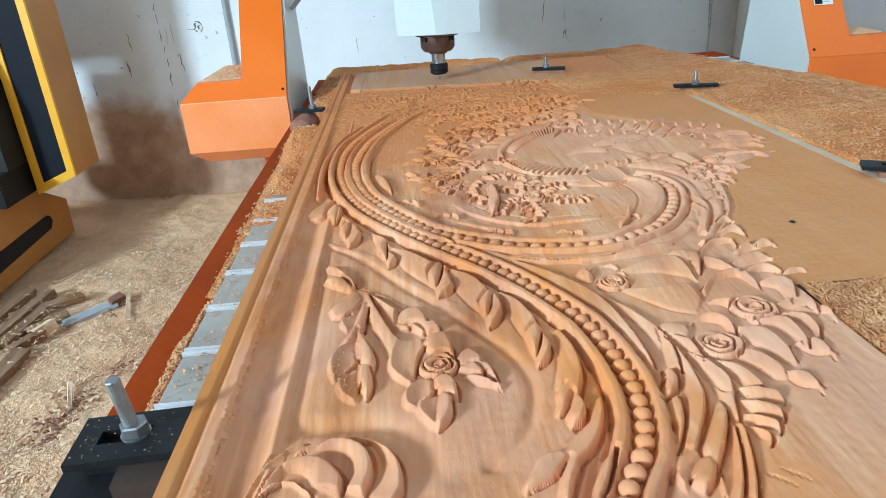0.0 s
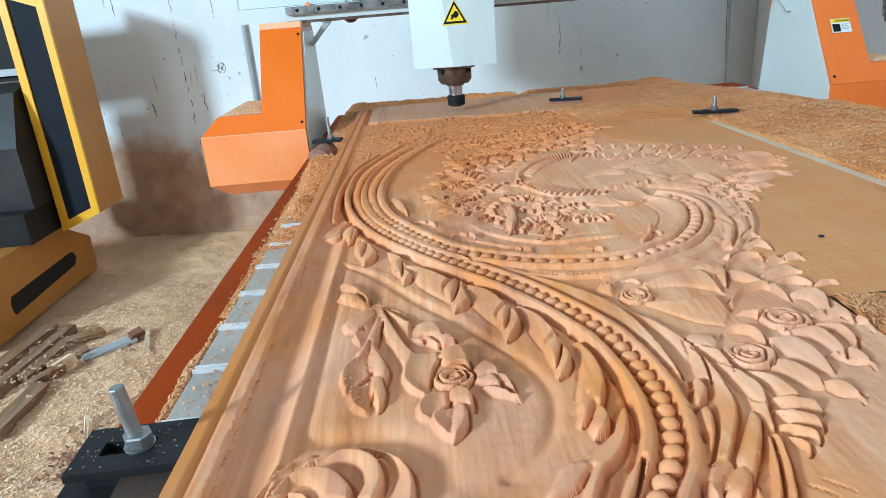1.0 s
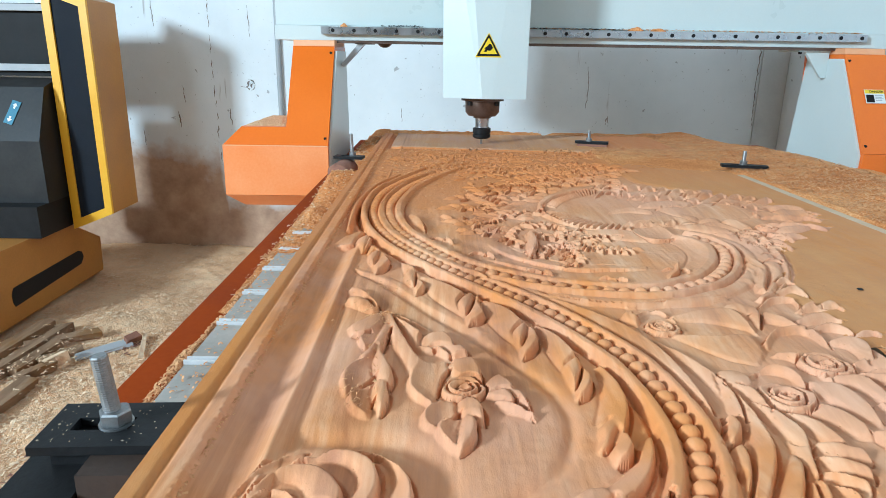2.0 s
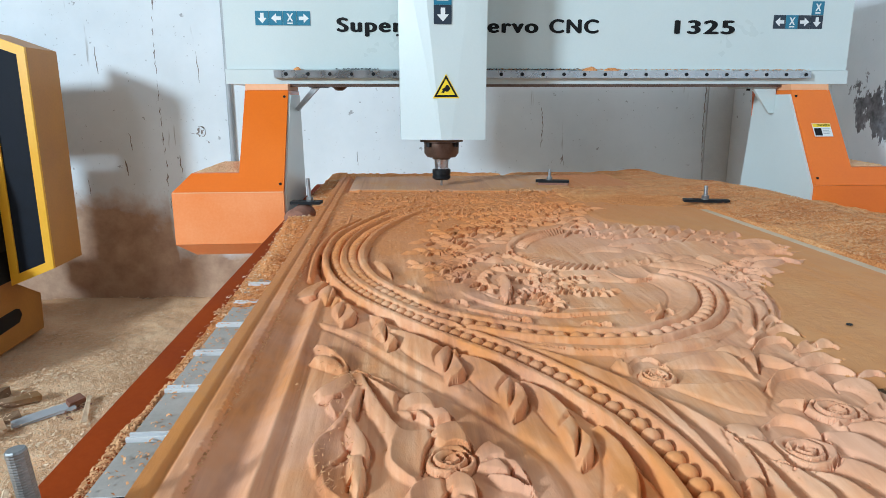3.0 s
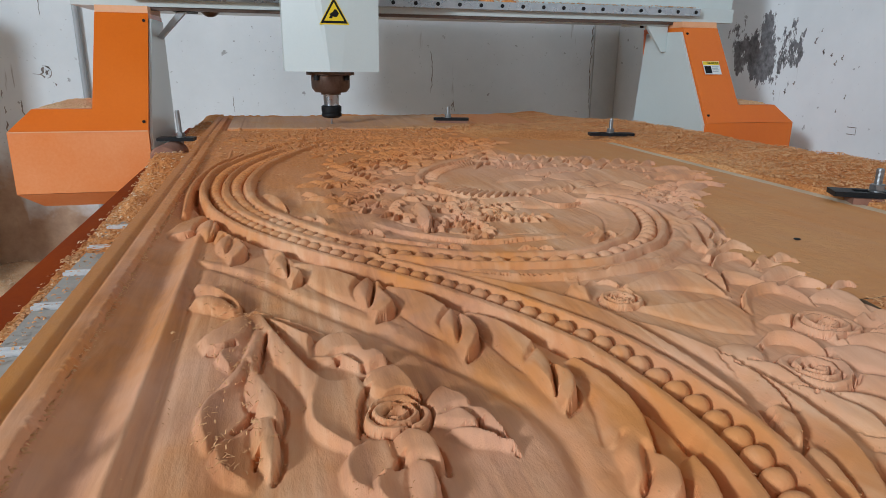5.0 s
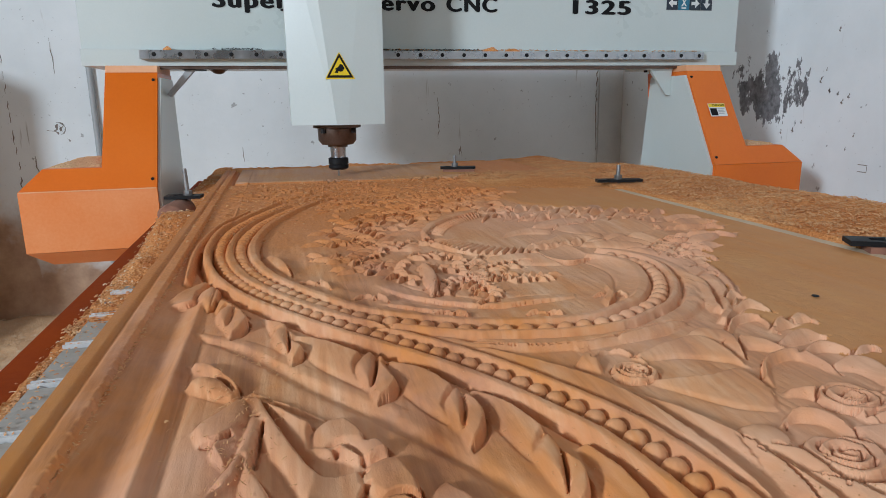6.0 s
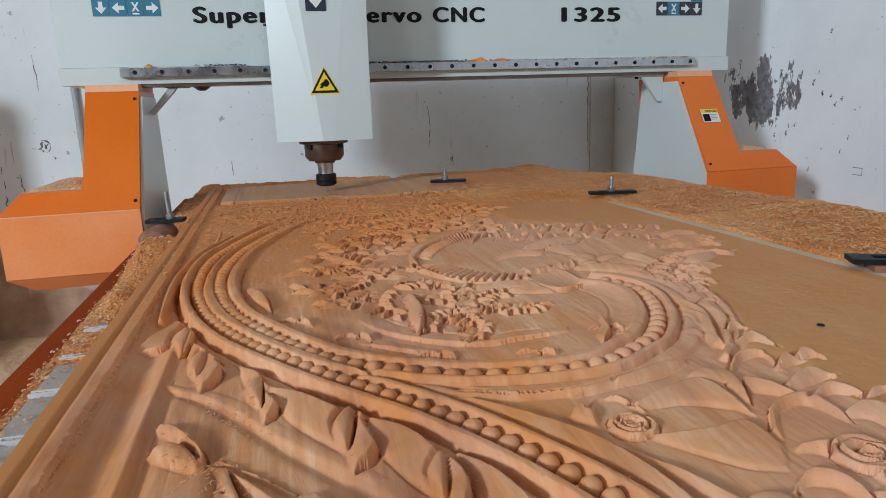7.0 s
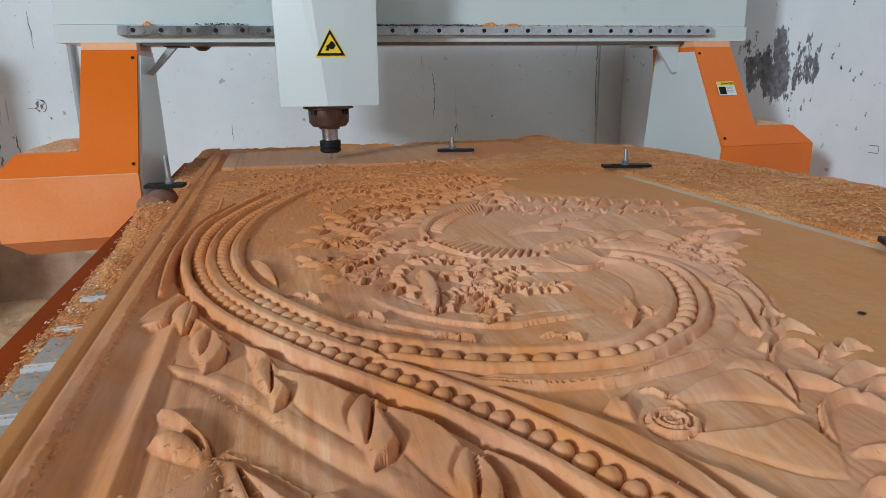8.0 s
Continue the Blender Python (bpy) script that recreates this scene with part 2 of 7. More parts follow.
def part(name, bm, material, parent=None, label="", bevel=0.0, smooth=False):
    if bevel:
        sharp = [e for e in bm.edges if len(e.link_faces) == 2 and e.calc_face_angle(0) > 0.5]
        bmesh.ops.bevel(bm, geom=sharp, offset=bevel, segments=2, affect="EDGES", profile=0.6)
    bmesh.ops.recalc_face_normals(bm, faces=bm.faces)
    me = bpy.data.meshes.new(name)
    bm.to_mesh(me)
    bm.free()
    if smooth:
        for f in me.polygons:
            f.use_smooth = True
        me.set_sharp_from_angle(angle=radians(40))
    return link_mesh(name, me, material, parent, label)


def thing(name, place, label, category, group="", kind=""):
    ob = new(name)
    ob.location = place
    ob.empty_display_size = 0.05
    return tagged(ob, label, category, group, kind)


def box(lo, hi, bm=None):
    bm = bm or bmesh.new()
    x0, y0, z0 = lo
    x1, y1, z1 = hi
    v = [bm.verts.new(c) for c in ((x0, y0, z0), (x1, y0, z0), (x1, y1, z0), (x0, y1, z0), (x0, y0, z1), (x1, y0, z1), (x1, y1, z1), (x0, y1, z1))]
    for f in ((3, 2, 1, 0), (4, 5, 6, 7), (0, 1, 5, 4), (1, 2, 6, 5), (2, 3, 7, 6), (3, 0, 4, 7)):
        bm.faces.new([v[i] for i in f])
    return bm


def prism(outline, axis, a, b, bm=None):
    """An outline in the plane across the axis, drawn out from a to b."""
    bm = bm or bmesh.new()
    def at(p, d):
        return {"x": (d, p[0], p[1]), "y": (p[0], d, p[1]), "z": (p[0], p[1], d)}[axis]
    lo = [bm.verts.new(at(p, a)) for p in outline]
    hi = [bm.verts.new(at(p, b)) for p in outline]
    k = len(outline)
    bm.faces.new(lo)
    bm.faces.new(hi[::-1])
    for i in range(k):
        bm.faces.new((lo[i], lo[(i + 1) % k], hi[(i + 1) % k], hi[i]))
    return bm


def turned(profile, place, n=28, bm=None, axis="z"):
    """A lathe body: profile of (radius, height)."""
    bm = bm or bmesh.new()
    rings = []
    for r, h in profile:
        ring = []
        for i in range(n):
            a = 2 * math.pi * i / n
            c = (r * math.cos(a), r * math.sin(a), h) if axis == "z" else (r * math.cos(a), h, r * math.sin(a))
            ring.append(bm.verts.new(Vector(c) + Vector(place)))
        rings.append(ring)
    for a, b in zip(rings, rings[1:]):
        for i in range(n):
            bm.faces.new((a[i], a[(i + 1) % n], b[(i + 1) % n], b[i]))
    bm.faces.new(rings[0][::-1])
    bm.faces.new(rings[-1])
    return bm


def lattice(x, y, size, seed):
    """Smooth value noise over arrays, about 0 to 1, with cells of the size given."""
    rng = np.random.default_rng(seed)
    table = rng.random((256, 256))
    u, v = np.asarray(x) / size + 500, np.asarray(y) / size + 500
    i, j = np.floor(u).astype(int), np.floor(v).astype(int)
    f, g = u - i, v - j
    f, g = f * f * (3 - 2 * f), g * g * (3 - 2 * g)
    def t(a, b):
        return table[a % 256, b % 256]
    return (t(i, j) * (1 - f) + t(i + 1, j) * f) * (1 - g) + (t(i, j + 1) * (1 - f) + t(i + 1, j + 1) * f) * g


def sheet(name, xs, ys, z, material, parent=None, label="", keep=None):
    """A surface over a grid of xs by ys with the heights z[row, column]."""
    nx, ny = len(xs), len(ys)
    co = np.empty((ny, nx, 3), dtype=np.float32)
    co[..., 0], co[..., 1], co[..., 2] = xs[None, :], ys[:, None], z
    idx = np.arange(nx * ny).reshape(ny, nx)
    q = np.stack((idx[:-1, :-1], idx[:-1, 1:], idx[1:, 1:], idx[1:, :-1]), axis=-1)
    q = q[keep[:-1, :-1] & keep[1:, 1:] & keep[1:, :-1] & keep[:-1, 1:]] if keep is not None else q.reshape(-1, 4)
    q = q.reshape(-1, 4)
    me = bpy.data.meshes.new(name)
    me.vertices.add(nx * ny)
    me.vertices.foreach_set("co", co.ravel())
    me.loops.add(q.size)
    me.loops.foreach_set("vertex_index", q.ravel().astype(np.int32))
    me.polygons.add(len(q))
    me.polygons.foreach_set("loop_start", np.arange(0, q.size, 4, dtype=np.int32))
    me.update(calc_edges=True)
    me.polygons.foreach_set("use_smooth", np.ones(len(q), dtype=bool))
    me.update()
    return link_mesh(name, me, material, parent, label)


def chips(name, count, place, material, seed, long=(0.004, 0.012), label="", category="sawdust", flat=0.6, wide=(0.0012, 0.0032)):
    """Curled shavings strewn about: place(rng, count) gives x, y, z."""
    rng = np.random.default_rng(seed)
    x, y, z = place(rng, count)
    n = len(x)
    ln = rng.uniform(*long, n)
    wd = np.minimum(rng.uniform(*wide, n), ln * 0.45)
    yaw, tip, curl = rng.uniform(0, 6.283, n), rng.normal(0, flat, n) * 0.5, rng.uniform(0.1, 0.45, n)
    co = np.empty((n, 6, 3), dtype=np.float32)
    for k, (u, w) in enumerate(((-0.5, -1), (-0.5, 1), (0, -1), (0, 1), (0.5, -1), (0.5, 1))):
        a, b = u * ln, w * wd * 0.5
        co[:, k, 0] = x + a * np.cos(yaw) - b * np.sin(yaw)
        co[:, k, 1] = y + a * np.sin(yaw) + b * np.cos(yaw)
        co[:, k, 2] = z + np.abs(a * np.sin(tip)) + (curl * ln if u == 0 else 0) + 0.0008 + b * 0.5 * np.sin(yaw * 3)
    base = (np.arange(n) * 6)[:, None]
    q = np.concatenate((base + np.array([0, 2, 3, 1]), base + np.array([2, 4, 5, 3]))).astype(np.int32)
    me = bpy.data.meshes.new(name)
    me.vertices.add(n * 6)
    me.vertices.foreach_set("co", co.ravel())
    me.loops.add(q.size)
    me.loops.foreach_set("vertex_index", q.ravel())
    me.polygons.add(len(q))
    me.polygons.foreach_set("loop_start", np.arange(0, q.size, 4, dtype=np.int32))
    me.update(calc_edges=True)
    return tagged(link_mesh(name, me, material), label, category, kind="stuff")


# ---- the room ----


def wall(name, lo, hi, material, label):
    return tagged(part(name, box(lo, hi), material), label, "wall", kind="structure")


BACK, SIDE, LEFT, FRONT, HIGH = 3.475, 1.742, -4.6, -3.6, 4.6
wall("wall_back", (LEFT - 0.2, BACK, -0.05), (SIDE + 0.2, BACK + 0.2, HIGH), WALL, "limewashed plaster wall with scratches and brown dusty foot")
wall("wall_right", (SIDE, FRONT - 0.2, -0.05), (SIDE + 0.2, BACK, HIGH), WALL_SIDE, "white plaster wall with a flaked grey patch")
# walls and ceiling out of view, added dark so that less light bounces
for i, (lo, hi) in enumerate((((LEFT - 0.2, FRONT, -0.05), (LEFT, -2.9, HIGH)), ((LEFT - 0.2, -1.9, -0.05), (LEFT, BACK, HIGH)), ((LEFT - 0.2, -2.9, -0.05), (LEFT, -1.9, 2.3)), ((LEFT - 0.2, -2.9, 3.3), (LEFT, -1.9, HIGH)))):
    wall("wall_left_%d" % (i + 1), lo, hi, UNSEEN_DARK, "unseen dark wall beside the high window")
# unseen front wall with a hole made up for the fill lamp
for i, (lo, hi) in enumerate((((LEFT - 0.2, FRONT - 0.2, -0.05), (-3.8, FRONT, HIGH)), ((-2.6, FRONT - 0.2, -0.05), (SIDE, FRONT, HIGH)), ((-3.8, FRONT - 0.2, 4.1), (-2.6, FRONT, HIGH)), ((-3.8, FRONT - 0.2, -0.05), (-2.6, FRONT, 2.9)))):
    wall("wall_front_%d" % (i + 1), lo, hi, UNSEEN_DARK, "unseen dark wall round the fill lamp's hole")
tagged(part("ceiling", box((LEFT - 0.2, FRONT - 0.2, HIGH), (SIDE + 0.2, BACK + 0.2, HIGH + 0.15)), UNSEEN_DARK), "unseen ceiling, dark to cut bounced light", "ceiling", kind="structure")

fx, fy = np.concatenate((np.linspace(LEFT, -2.1, 40), np.linspace(-2.08, -0.1, 260), np.linspace(-0.08, SIDE, 40))), np.concatenate((np.linspace(FRONT, 0.7, 40), np.linspace(0.71, BACK, 330)))
FX, FY = np.meshgrid(fx, fy)


def floor_height(x, y):
    return 0.030 * lattice(x, y, 0.6, 3) + 0.018 * lattice(x, y, 0.13, 4) + 0.008 * lattice(x, y, 0.035, 5) - 0.02 + 0.06 * np.clip((np.asarray(y) - 3.0) / 0.45, 0, 1) ** 2


tagged(sheet("floor", fx, fy, floor_height(FX, FY), DUST_FLOOR), "workshop floor deep in pale sawdust and shavings", "floor", kind="structure")
tagged(part("ground", box((-30, -30, -0.2), (30, 30, -0.06)), SLAB), "bare ground outside the workshop", "ground", kind="structure")


def floor_spots(rng, count):
    y = 0.9 + (BACK - 0.9) * rng.random(count) ** 1.4
    x = -0.2 - (0.9 + 0.35 * (y - 0.9)) * rng.random(count)
    return x, y, floor_height(x, y) + 0.004 * rng.random(count)


chips("wood_shavings", 60000, floor_spots, CHIP_PALE, 11, (0.003, 0.010), "pale curled shavings strewn over the workshop floor", "shavings", 0.7, (0.0018, 0.0045))
chips("wood_shavings", 4500, floor_spots, CHIP_PALE, 14, (0.009, 0.022), "long pale curls among the finer shavings", "shavings", 0.7, (0.003, 0.007))

# ---- the router in the middle ----
router = thing("cnc_router", (0.49, 1.1, 0), "white and orange CNC router with a dusty slotted bed", "machine")
BED, PITCH = 0.75, 0.093
for side in (-1, 1):
    x0 = -0.212 if side < 0 else 1.165
    part("side_beam", box((x0, -0.55, 0.60), (x0 + 0.047, 2.56, 0.741)), REDOX, router, "red oxide steel side beam", 0.004)
    for y in (-0.45, 0.5, 1.4, 2.4):
        part("leg", box((x0 - 0.002, y, -0.02), (x0 + 0.045, y + 0.08, 0.599)), REDOX, router, "red oxide steel leg", 0.003)
part("cross_beam", box((-0.164, 2.48, 0.60), (1.164, 2.555, 0.741)), REDOX, router, "red oxide steel cross beam", 0.004)
part("cross_beam", box((-0.164, -0.55, 0.60), (1.164, -0.48, 0.741)), REDOX, router, "red oxide steel cross beam", 0.004)
slab = box((-0.164, -0.046, BED - 0.022), (1.164, 0.0325, BED))
slab_mesh = part("bed_board", slab, SLAB, router, "grey bed board between the slots", 0.0015)
slot_bm = box((-0.1655, 0.0345, BED - 0.024), (1.1655, 0.0370, BED + 0.003))
box((-0.1655, 0.0430, BED - 0.024), (1.1655, 0.0455, BED + 0.0025), slot_bm)
box((-0.1655, 0.0345, BED - 0.024), (1.1655, 0.0455, BED - 0.016), slot_bm)
slot_mesh = part("slot_rail", slot_bm, ALU, router, "bright aluminium slot rail")
first = 0.772 - 0.04 - 13 * PITCH
for i in range(31):
    for src in (slab_mesh, slot_mesh):
        ob = src if i == 0 else src.copy()
        if i:
            scene.collection.objects.link(ob)
        ob.location = (0, first + i * PITCH, 0)

beam = part("gantry_beam", box((-0.40, 2.176, 1.110), (1.40, 2.46, 1.44)), WHITE, router, "white enamelled gantry beam", 0.006)
part("beam_sill", box((-0.402, 2.168, 1.070), (1.402, 2.455, 1.109)), WHITE, router, "white beam sill with a dusty lip", 0.005)
rail = part("guide_rail", box((-0.268, 2.148, 1.086), (1.275, 2.168, 1.106)), STEEL, router, "ground steel guide rail", 0.002)
for i in range(26):
    x = -0.235 + i * 0.0598
    part("rail_bolt", turned([(0.0052, 0.0), (0.0052, 0.0035), (0.003, 0.0035), (0.003, 0.0012)], (x, 2.1462, 1.096), 10, None, "y"), BLACK, rail)
part("under_beam_strip", box((-0.27, 2.172, 1.062), (1.28, 2.19, 1.0695)), SPINDLE, router, "thin dark strip under the beam")
part("proximity_switch", turned([(0.006, 0), (0.012, 0.002), (0.024, 0.012), (0.024, 0.016)], (-0.095, 2.22, 1.052)), SPINDLE, router, "dark round switch under the beam", smooth=True)


def mirror_x(x, side):
    """x of the left leg, or its mirror image for the right leg."""
    return x if side < 0 else 0.976 - x


def leg_cover(side):
    """Folded sheet cover of a gantry leg: an upright column that leans back over a boxed foot."""
    def mx(x):
        return mirror_x(x, side)
    bm = bmesh.new()
    def slab_of(front, back):
        a = [bm.verts.new((mx(x), y, z)) for x, y, z in front]
        b = [bm.verts.new((mx(x), y, z)) for x, y, z in back]
        k = len(a)
        bm.faces.new(a)
        bm.faces.new(b[::-1])
        for i in range(k):
            bm.faces.new((a[i], a[(i + 1) % k], b[(i + 1) % k], b[i]))
    # leaning L-shaped front: y follows the height
    def lean(x, z):
        return (x, 1.957 + (z - 0.797) * 0.64, z)
    front = [lean(*p) for p in ((-0.507, 0.7957), (-0.227, 0.7957), (-0.227, 1.052), (-0.342, 1.052), (-0.342, 0.842), (-0.462, 0.842))]
    slab_of(front, [(x, 2.30 if z < 0.85 else 2.33, z) for x, y, z in front])
    cover = part("leg_cover", bm, ORANGE, router, "orange sheet leg cover", 0.002)
    bm = bmesh.new()
    slab_of([(-0.507, 1.955, 0.662), (-0.227, 1.955, 0.662), (-0.227, 1.955, 0.795), (-0.507, 1.955, 0.795)],
            [(-0.507, 2.30, 0.662), (-0.227, 2.30, 0.662), (-0.227, 2.30, 0.795), (-0.507, 2.30, 0.795)])
    slab_of([(-0.507, 1.956, 0.661), (-0.227, 1.956, 0.661), (-0.25, 2.0, 0.625), (-0.47, 2.0, 0.625)],
            [(-0.507, 2.299, 0.661), (-0.227, 2.299, 0.661), (-0.25, 2.27, 0.625), (-0.47, 2.27, 0.625)])
    # the left box carries its sheen in the paint colour
    part("foot_box", bm, SHEEN_ORANGE if side < 0 else ORANGE, router, "orange sheet foot box, pale sheen in its colour" if side < 0 else "orange sheet foot box", 0.0025)
    for x, z in ((-0.236, 0.815), (-0.236, 1.035)):
        bolt = turned([(0.0034, -0.003), (0.0034, 0.0015), (0.002, 0.002)], (mx(x), 1.957 + (z - 0.797) * 0.64 - 0.0002, z), 10, None, "y")
        part("cover_screw", bolt, BLACK, cover)
    strip = bmesh.new()
    slab_of2 = [(-0.342, 2.1235, 1.0525), (-0.228, 2.1235, 1.0525), (-0.228, 2.127, 1.0685), (-0.342, 2.127, 1.0685)]
    a = [strip.verts.new((mx(x), y, z)) for x, y, z in slab_of2]
    b = [strip.verts.new((mx(x), y + 0.2, z)) for x, y, z in slab_of2]
    strip.faces.new(a)
    strip.faces.new(b[::-1])
    for i in range(4):
        strip.faces.new((a[i], a[(i + 1) % 4], b[(i + 1) % 4], b[i]))
    part("leg_top_flange", strip, PALE_ORANGE, router, "pale worn flange on the leg top")
    # white inner side plate of the leg
    x0, x1 = sorted((mx(-0.2265), mx(-0.2205)))
    plate = prism([(1.966, 0.68), (1.966, 0.79), (2.118, 1.04), (2.30, 1.04), (2.345, 0.68)], "x", x0, x1)
    part("leg_side_plate", plate, WHITE, router, "white steel leg side plate", 0.001)
    # gusset bracket under the sill
    if side < 0:
        part("bracket_top", box((-0.178, 2.18, 1.061), (-0.128, 2.26, 1.0695)), BLACK, router, "black bracket pad", 0.0015)
        part("strut", prism([(-0.22, 1.002), (-0.212, 0.996), (-0.150, 1.0605), (-0.170, 1.0605)], "y", 2.185, 2.215), PIPE, router, "grey slanted strut", 0.001)
    else:
        part("bracket_top", box((1.106, 2.18, 1.058), (1.196, 2.30, 1.0695)), WHITE, router, "", 0.0015)
        part("gusset", prism([(mx(x), z) for x, z in ((-0.22, 1.0575), (-0.15, 1.0575), (-0.205, 0.985), (-0.22, 0.985))], "y", 2.185, 2.197), WHITE, router, "white triangular gusset", 0.001)
        for x in (-0.165, -0.142):
            part("bracket_bolt", turned([(0.006, 0), (0.006, 0.006)], (mx(x), 2.20, 1.0515), 6), BLACK, router)
    # orange carriage plate that runs down beside the bed
    x0, x1 = sorted((mx(-0.245), mx(-0.33)))
    part("carriage_plate", box((x0, 2.04, 0.42), (x1, 2.25, 0.6245)), ORANGE, router, "orange carriage plate", 0.003)
    return cover


left_cover, right_cover = leg_cover(-1), leg_cover(1)
part("pale_edge", box((-0.506, 1.9532, 0.7945), (-0.228, 1.9545, 0.7970)), PALE_ORANGE, left_cover, "pale strip along the fold")


def dust_heap(name, cx, cy, z, rx, ry, high, seed, label, n=40, material=None):
    """A loose heap of sawdust that thins out at its rim."""
    xs, ys = np.linspace(cx - rx, cx + rx, n), np.linspace(cy - ry, cy + ry, n)
    gx, gy = np.meshgrid(xs, ys)
    d = np.maximum(np.abs(gx - cx) / rx, np.abs(gy - cy) / ry)
    h = high * np.clip(1.0 - d ** 3, 0, 1) * (0.55 + 0.45 * lattice(gx, gy, 0.03, seed)) + 0.004 * lattice(gx, gy, 0.006, seed + 1) - 0.001
    return tagged(sheet(name, xs, ys, z + np.where(d >= 0.999, -0.001, h), material or DUST), label, "sawdust", kind="stuff")


dust_heap("sawdust_heap", -0.402, 2.155, 0.842, 0.056, 0.145, 0.012, 21, "pale sawdust lying on the orange foot", 40, DUST_FLOOR)
dust_heap("sawdust_heap", 1.378, 2.155, 0.842, 0.056, 0.145, 0.012, 22, "pale sawdust lying on the orange foot", 40, DUST_FLOOR)
dust_heap("sawdust_heap", 0.62, 2.163, 1.104, 0.022, 0.012, 0.014, 23, "tuft of sawdust on the guide rail", 16)
dust_heap("sawdust_heap", 0.685, 2.163, 1.104, 0.022, 0.012, 0.013, 24, "tuft of sawdust on the guide rail", 16)
dust_heap("sawdust_heap", -0.205, 2.16, 1.104, 0.010, 0.012, 0.014, 25, "tuft of sawdust on the guide rail", 16)


def rail_spots(rng, count):
    x = rng.uniform(0.3, 1.27, count)
    return x, rng.uniform(2.15, 2.172, count), np.full(count, 1.1065) + rng.uniform(0, 0.003, count)


chips("rail_sawdust", 700, rail_spots, CHIP, 31, (0.003, 0.007), "line of sawdust along the guide rail", "sawdust")



def grime_spots(rng, count):
    x = np.where(rng.random(count) < 0.25, rng.uniform(-0.1, 0.02, count), rng.uniform(0.3, 0.6, count))
    return x, rng.uniform(2.15, 2.172, count), np.full(count, 1.1065) + rng.uniform(0, 0.003, count)


chips("rail_grime", 420, grime_spots, BLACK, 32, (0.003, 0.008), "black greasy crumbs along the guide rail", "grime")

# ---- the cutting head ----
HX, HY = 0.185, 1.955
cover = bmesh.new()
top = [(-0.112, 0.03), (-0.062, 0.0), (0.085, 0.002), (0.112, 0.008), (0.112, 0.19), (-0.112, 0.19)]
low = [(-0.108, 0.03), (-0.006, -0.008), (0.02, -0.008), (0.108, 0.002), (0.108, 0.19), (-0.108, 0.19)]
va = [cover.verts.new((HX + x, HY + y, 1.46)) for x, y in top]
vb = [cover.verts.new((HX + x, HY + y, 0.925)) for x, y in low]
cover.faces.new(va[::-1])
cover.faces.new(vb)
for i in range(6):
    cover.faces.new((va[i], va[(i + 1) % 6], vb[(i + 1) % 6], vb[i]))
head = part("head_cover", cover, WHITE, router, "white faceted spindle cover", 0.003)
part("cover_screw", turned([(0.004, -0.003), (0.004, 0.002)], (HX - 0.1125, HY + 0.09, 1.19), 8), BLACK, head)
SX, SY = 0.185, 2.03
spindle = part("spindle_nose", turned([(0.058, 0.925), (0.058, 0.917), (0.047, 0.915), (0.046, 0.886), (0.038, 0.876), (0.024, 0.876), (0.024, 0.87)], (SX, SY, 0), 40), SPINDLE, router, "browned steel spindle nose", smooth=True)
for k in range(4):
    a = math.radians(45 + 90 * k)
    part("nose_bolt", turned([(0.006, 0.905), (0.006, 0.9165)], (SX + 0.051 * math.cos(a), SY + 0.051 * math.sin(a), 0), 8), BLACK, spindle)
part("collet_shaft", turned([(0.02, 0.878), (0.018, 0.85), (0.0185, 0.843)], (SX, SY, 0), 32), STEEL, router, "bright steel collet shaft", smooth=True)
part("collet_nut", turned([(0.020, 0.8445), (0.0245, 0.842), (0.0245, 0.829), (0.0225, 0.830), (0.0225, 0.827), (0.0245, 0.826), (0.0245, 0.819), (0.018, 0.8145)], (SX, SY, 0), 32), BLACK, router, "blackened collet nut", smooth=True)
part("cutter", turned([(0.003, 0.818), (0.003, 0.795), (0.0022, 0.792), (0.0008, 0.782)], (SX, SY, 0), 12), STEEL, router, "slim steel cutter", smooth=True)

# ---- lettering and stickers ----
FACE = 2.1755


def words(text, x0, x1, base, high, parent):
    """Bold, wide lettering: the built-in font thickened by laying it over itself a little to both sides."""
    cu = bpy.data.curves.new("lettering", "FONT")
    cu.body, cu.extrude, cu.size, cu.space_character = text, 0.05, 1.0, 1.16
    ob = new("lettering_plan", cu)
    bpy.context.view_layer.update()
    flat = bpy.data.meshes.new_from_object(ob.evaluated_get(bpy.context.evaluated_depsgraph_get()))
    bpy.data.objects.remove(ob)
    plan = bmesh.new()
    plan.from_mesh(flat)
    bpy.data.meshes.remove(flat)
    left, right = min(v.co.x for v in plan.verts) - 0.03, max(v.co.x for v in plan.verts) + 0.03
    place = Matrix.Translation((x0, FACE - 0.0004, base)) @ Matrix.Rotation(radians(90), 4, "X") @ Matrix.Diagonal(((x1 - x0) / (right - left), high / 0.71, 0.008, 1)) @ Matrix.Translation((-left, 0.016, 0))
    todo = set(plan.faces)
    while todo:
        island, edge_of = set(), [next(iter(todo))]
        while edge_of:
            f = edge_of.pop()
            if f in island:
                continue
            island.add(f)
            edge_of += [g for v in f.verts for g in v.link_faces if g not in island]
        todo -= island
        bm = bmesh.new()
        for k, (dx, dy) in enumerate(((-0.048, 0.0), (0.048, 0.0), (0.0, 0.024), (0.0, -0.024))):
            made = {v: bm.verts.new((v.co.x + dx, v.co.y + dy, v.co.z + 0.003 * k)) for v in {v for f in island for v in f.verts}}
            for f in island:
                bm.faces.new([made[v] for v in f.verts])
        bm.transform(place)
        part("letter", bm, INK, parent, "black letter")
    plan.free()


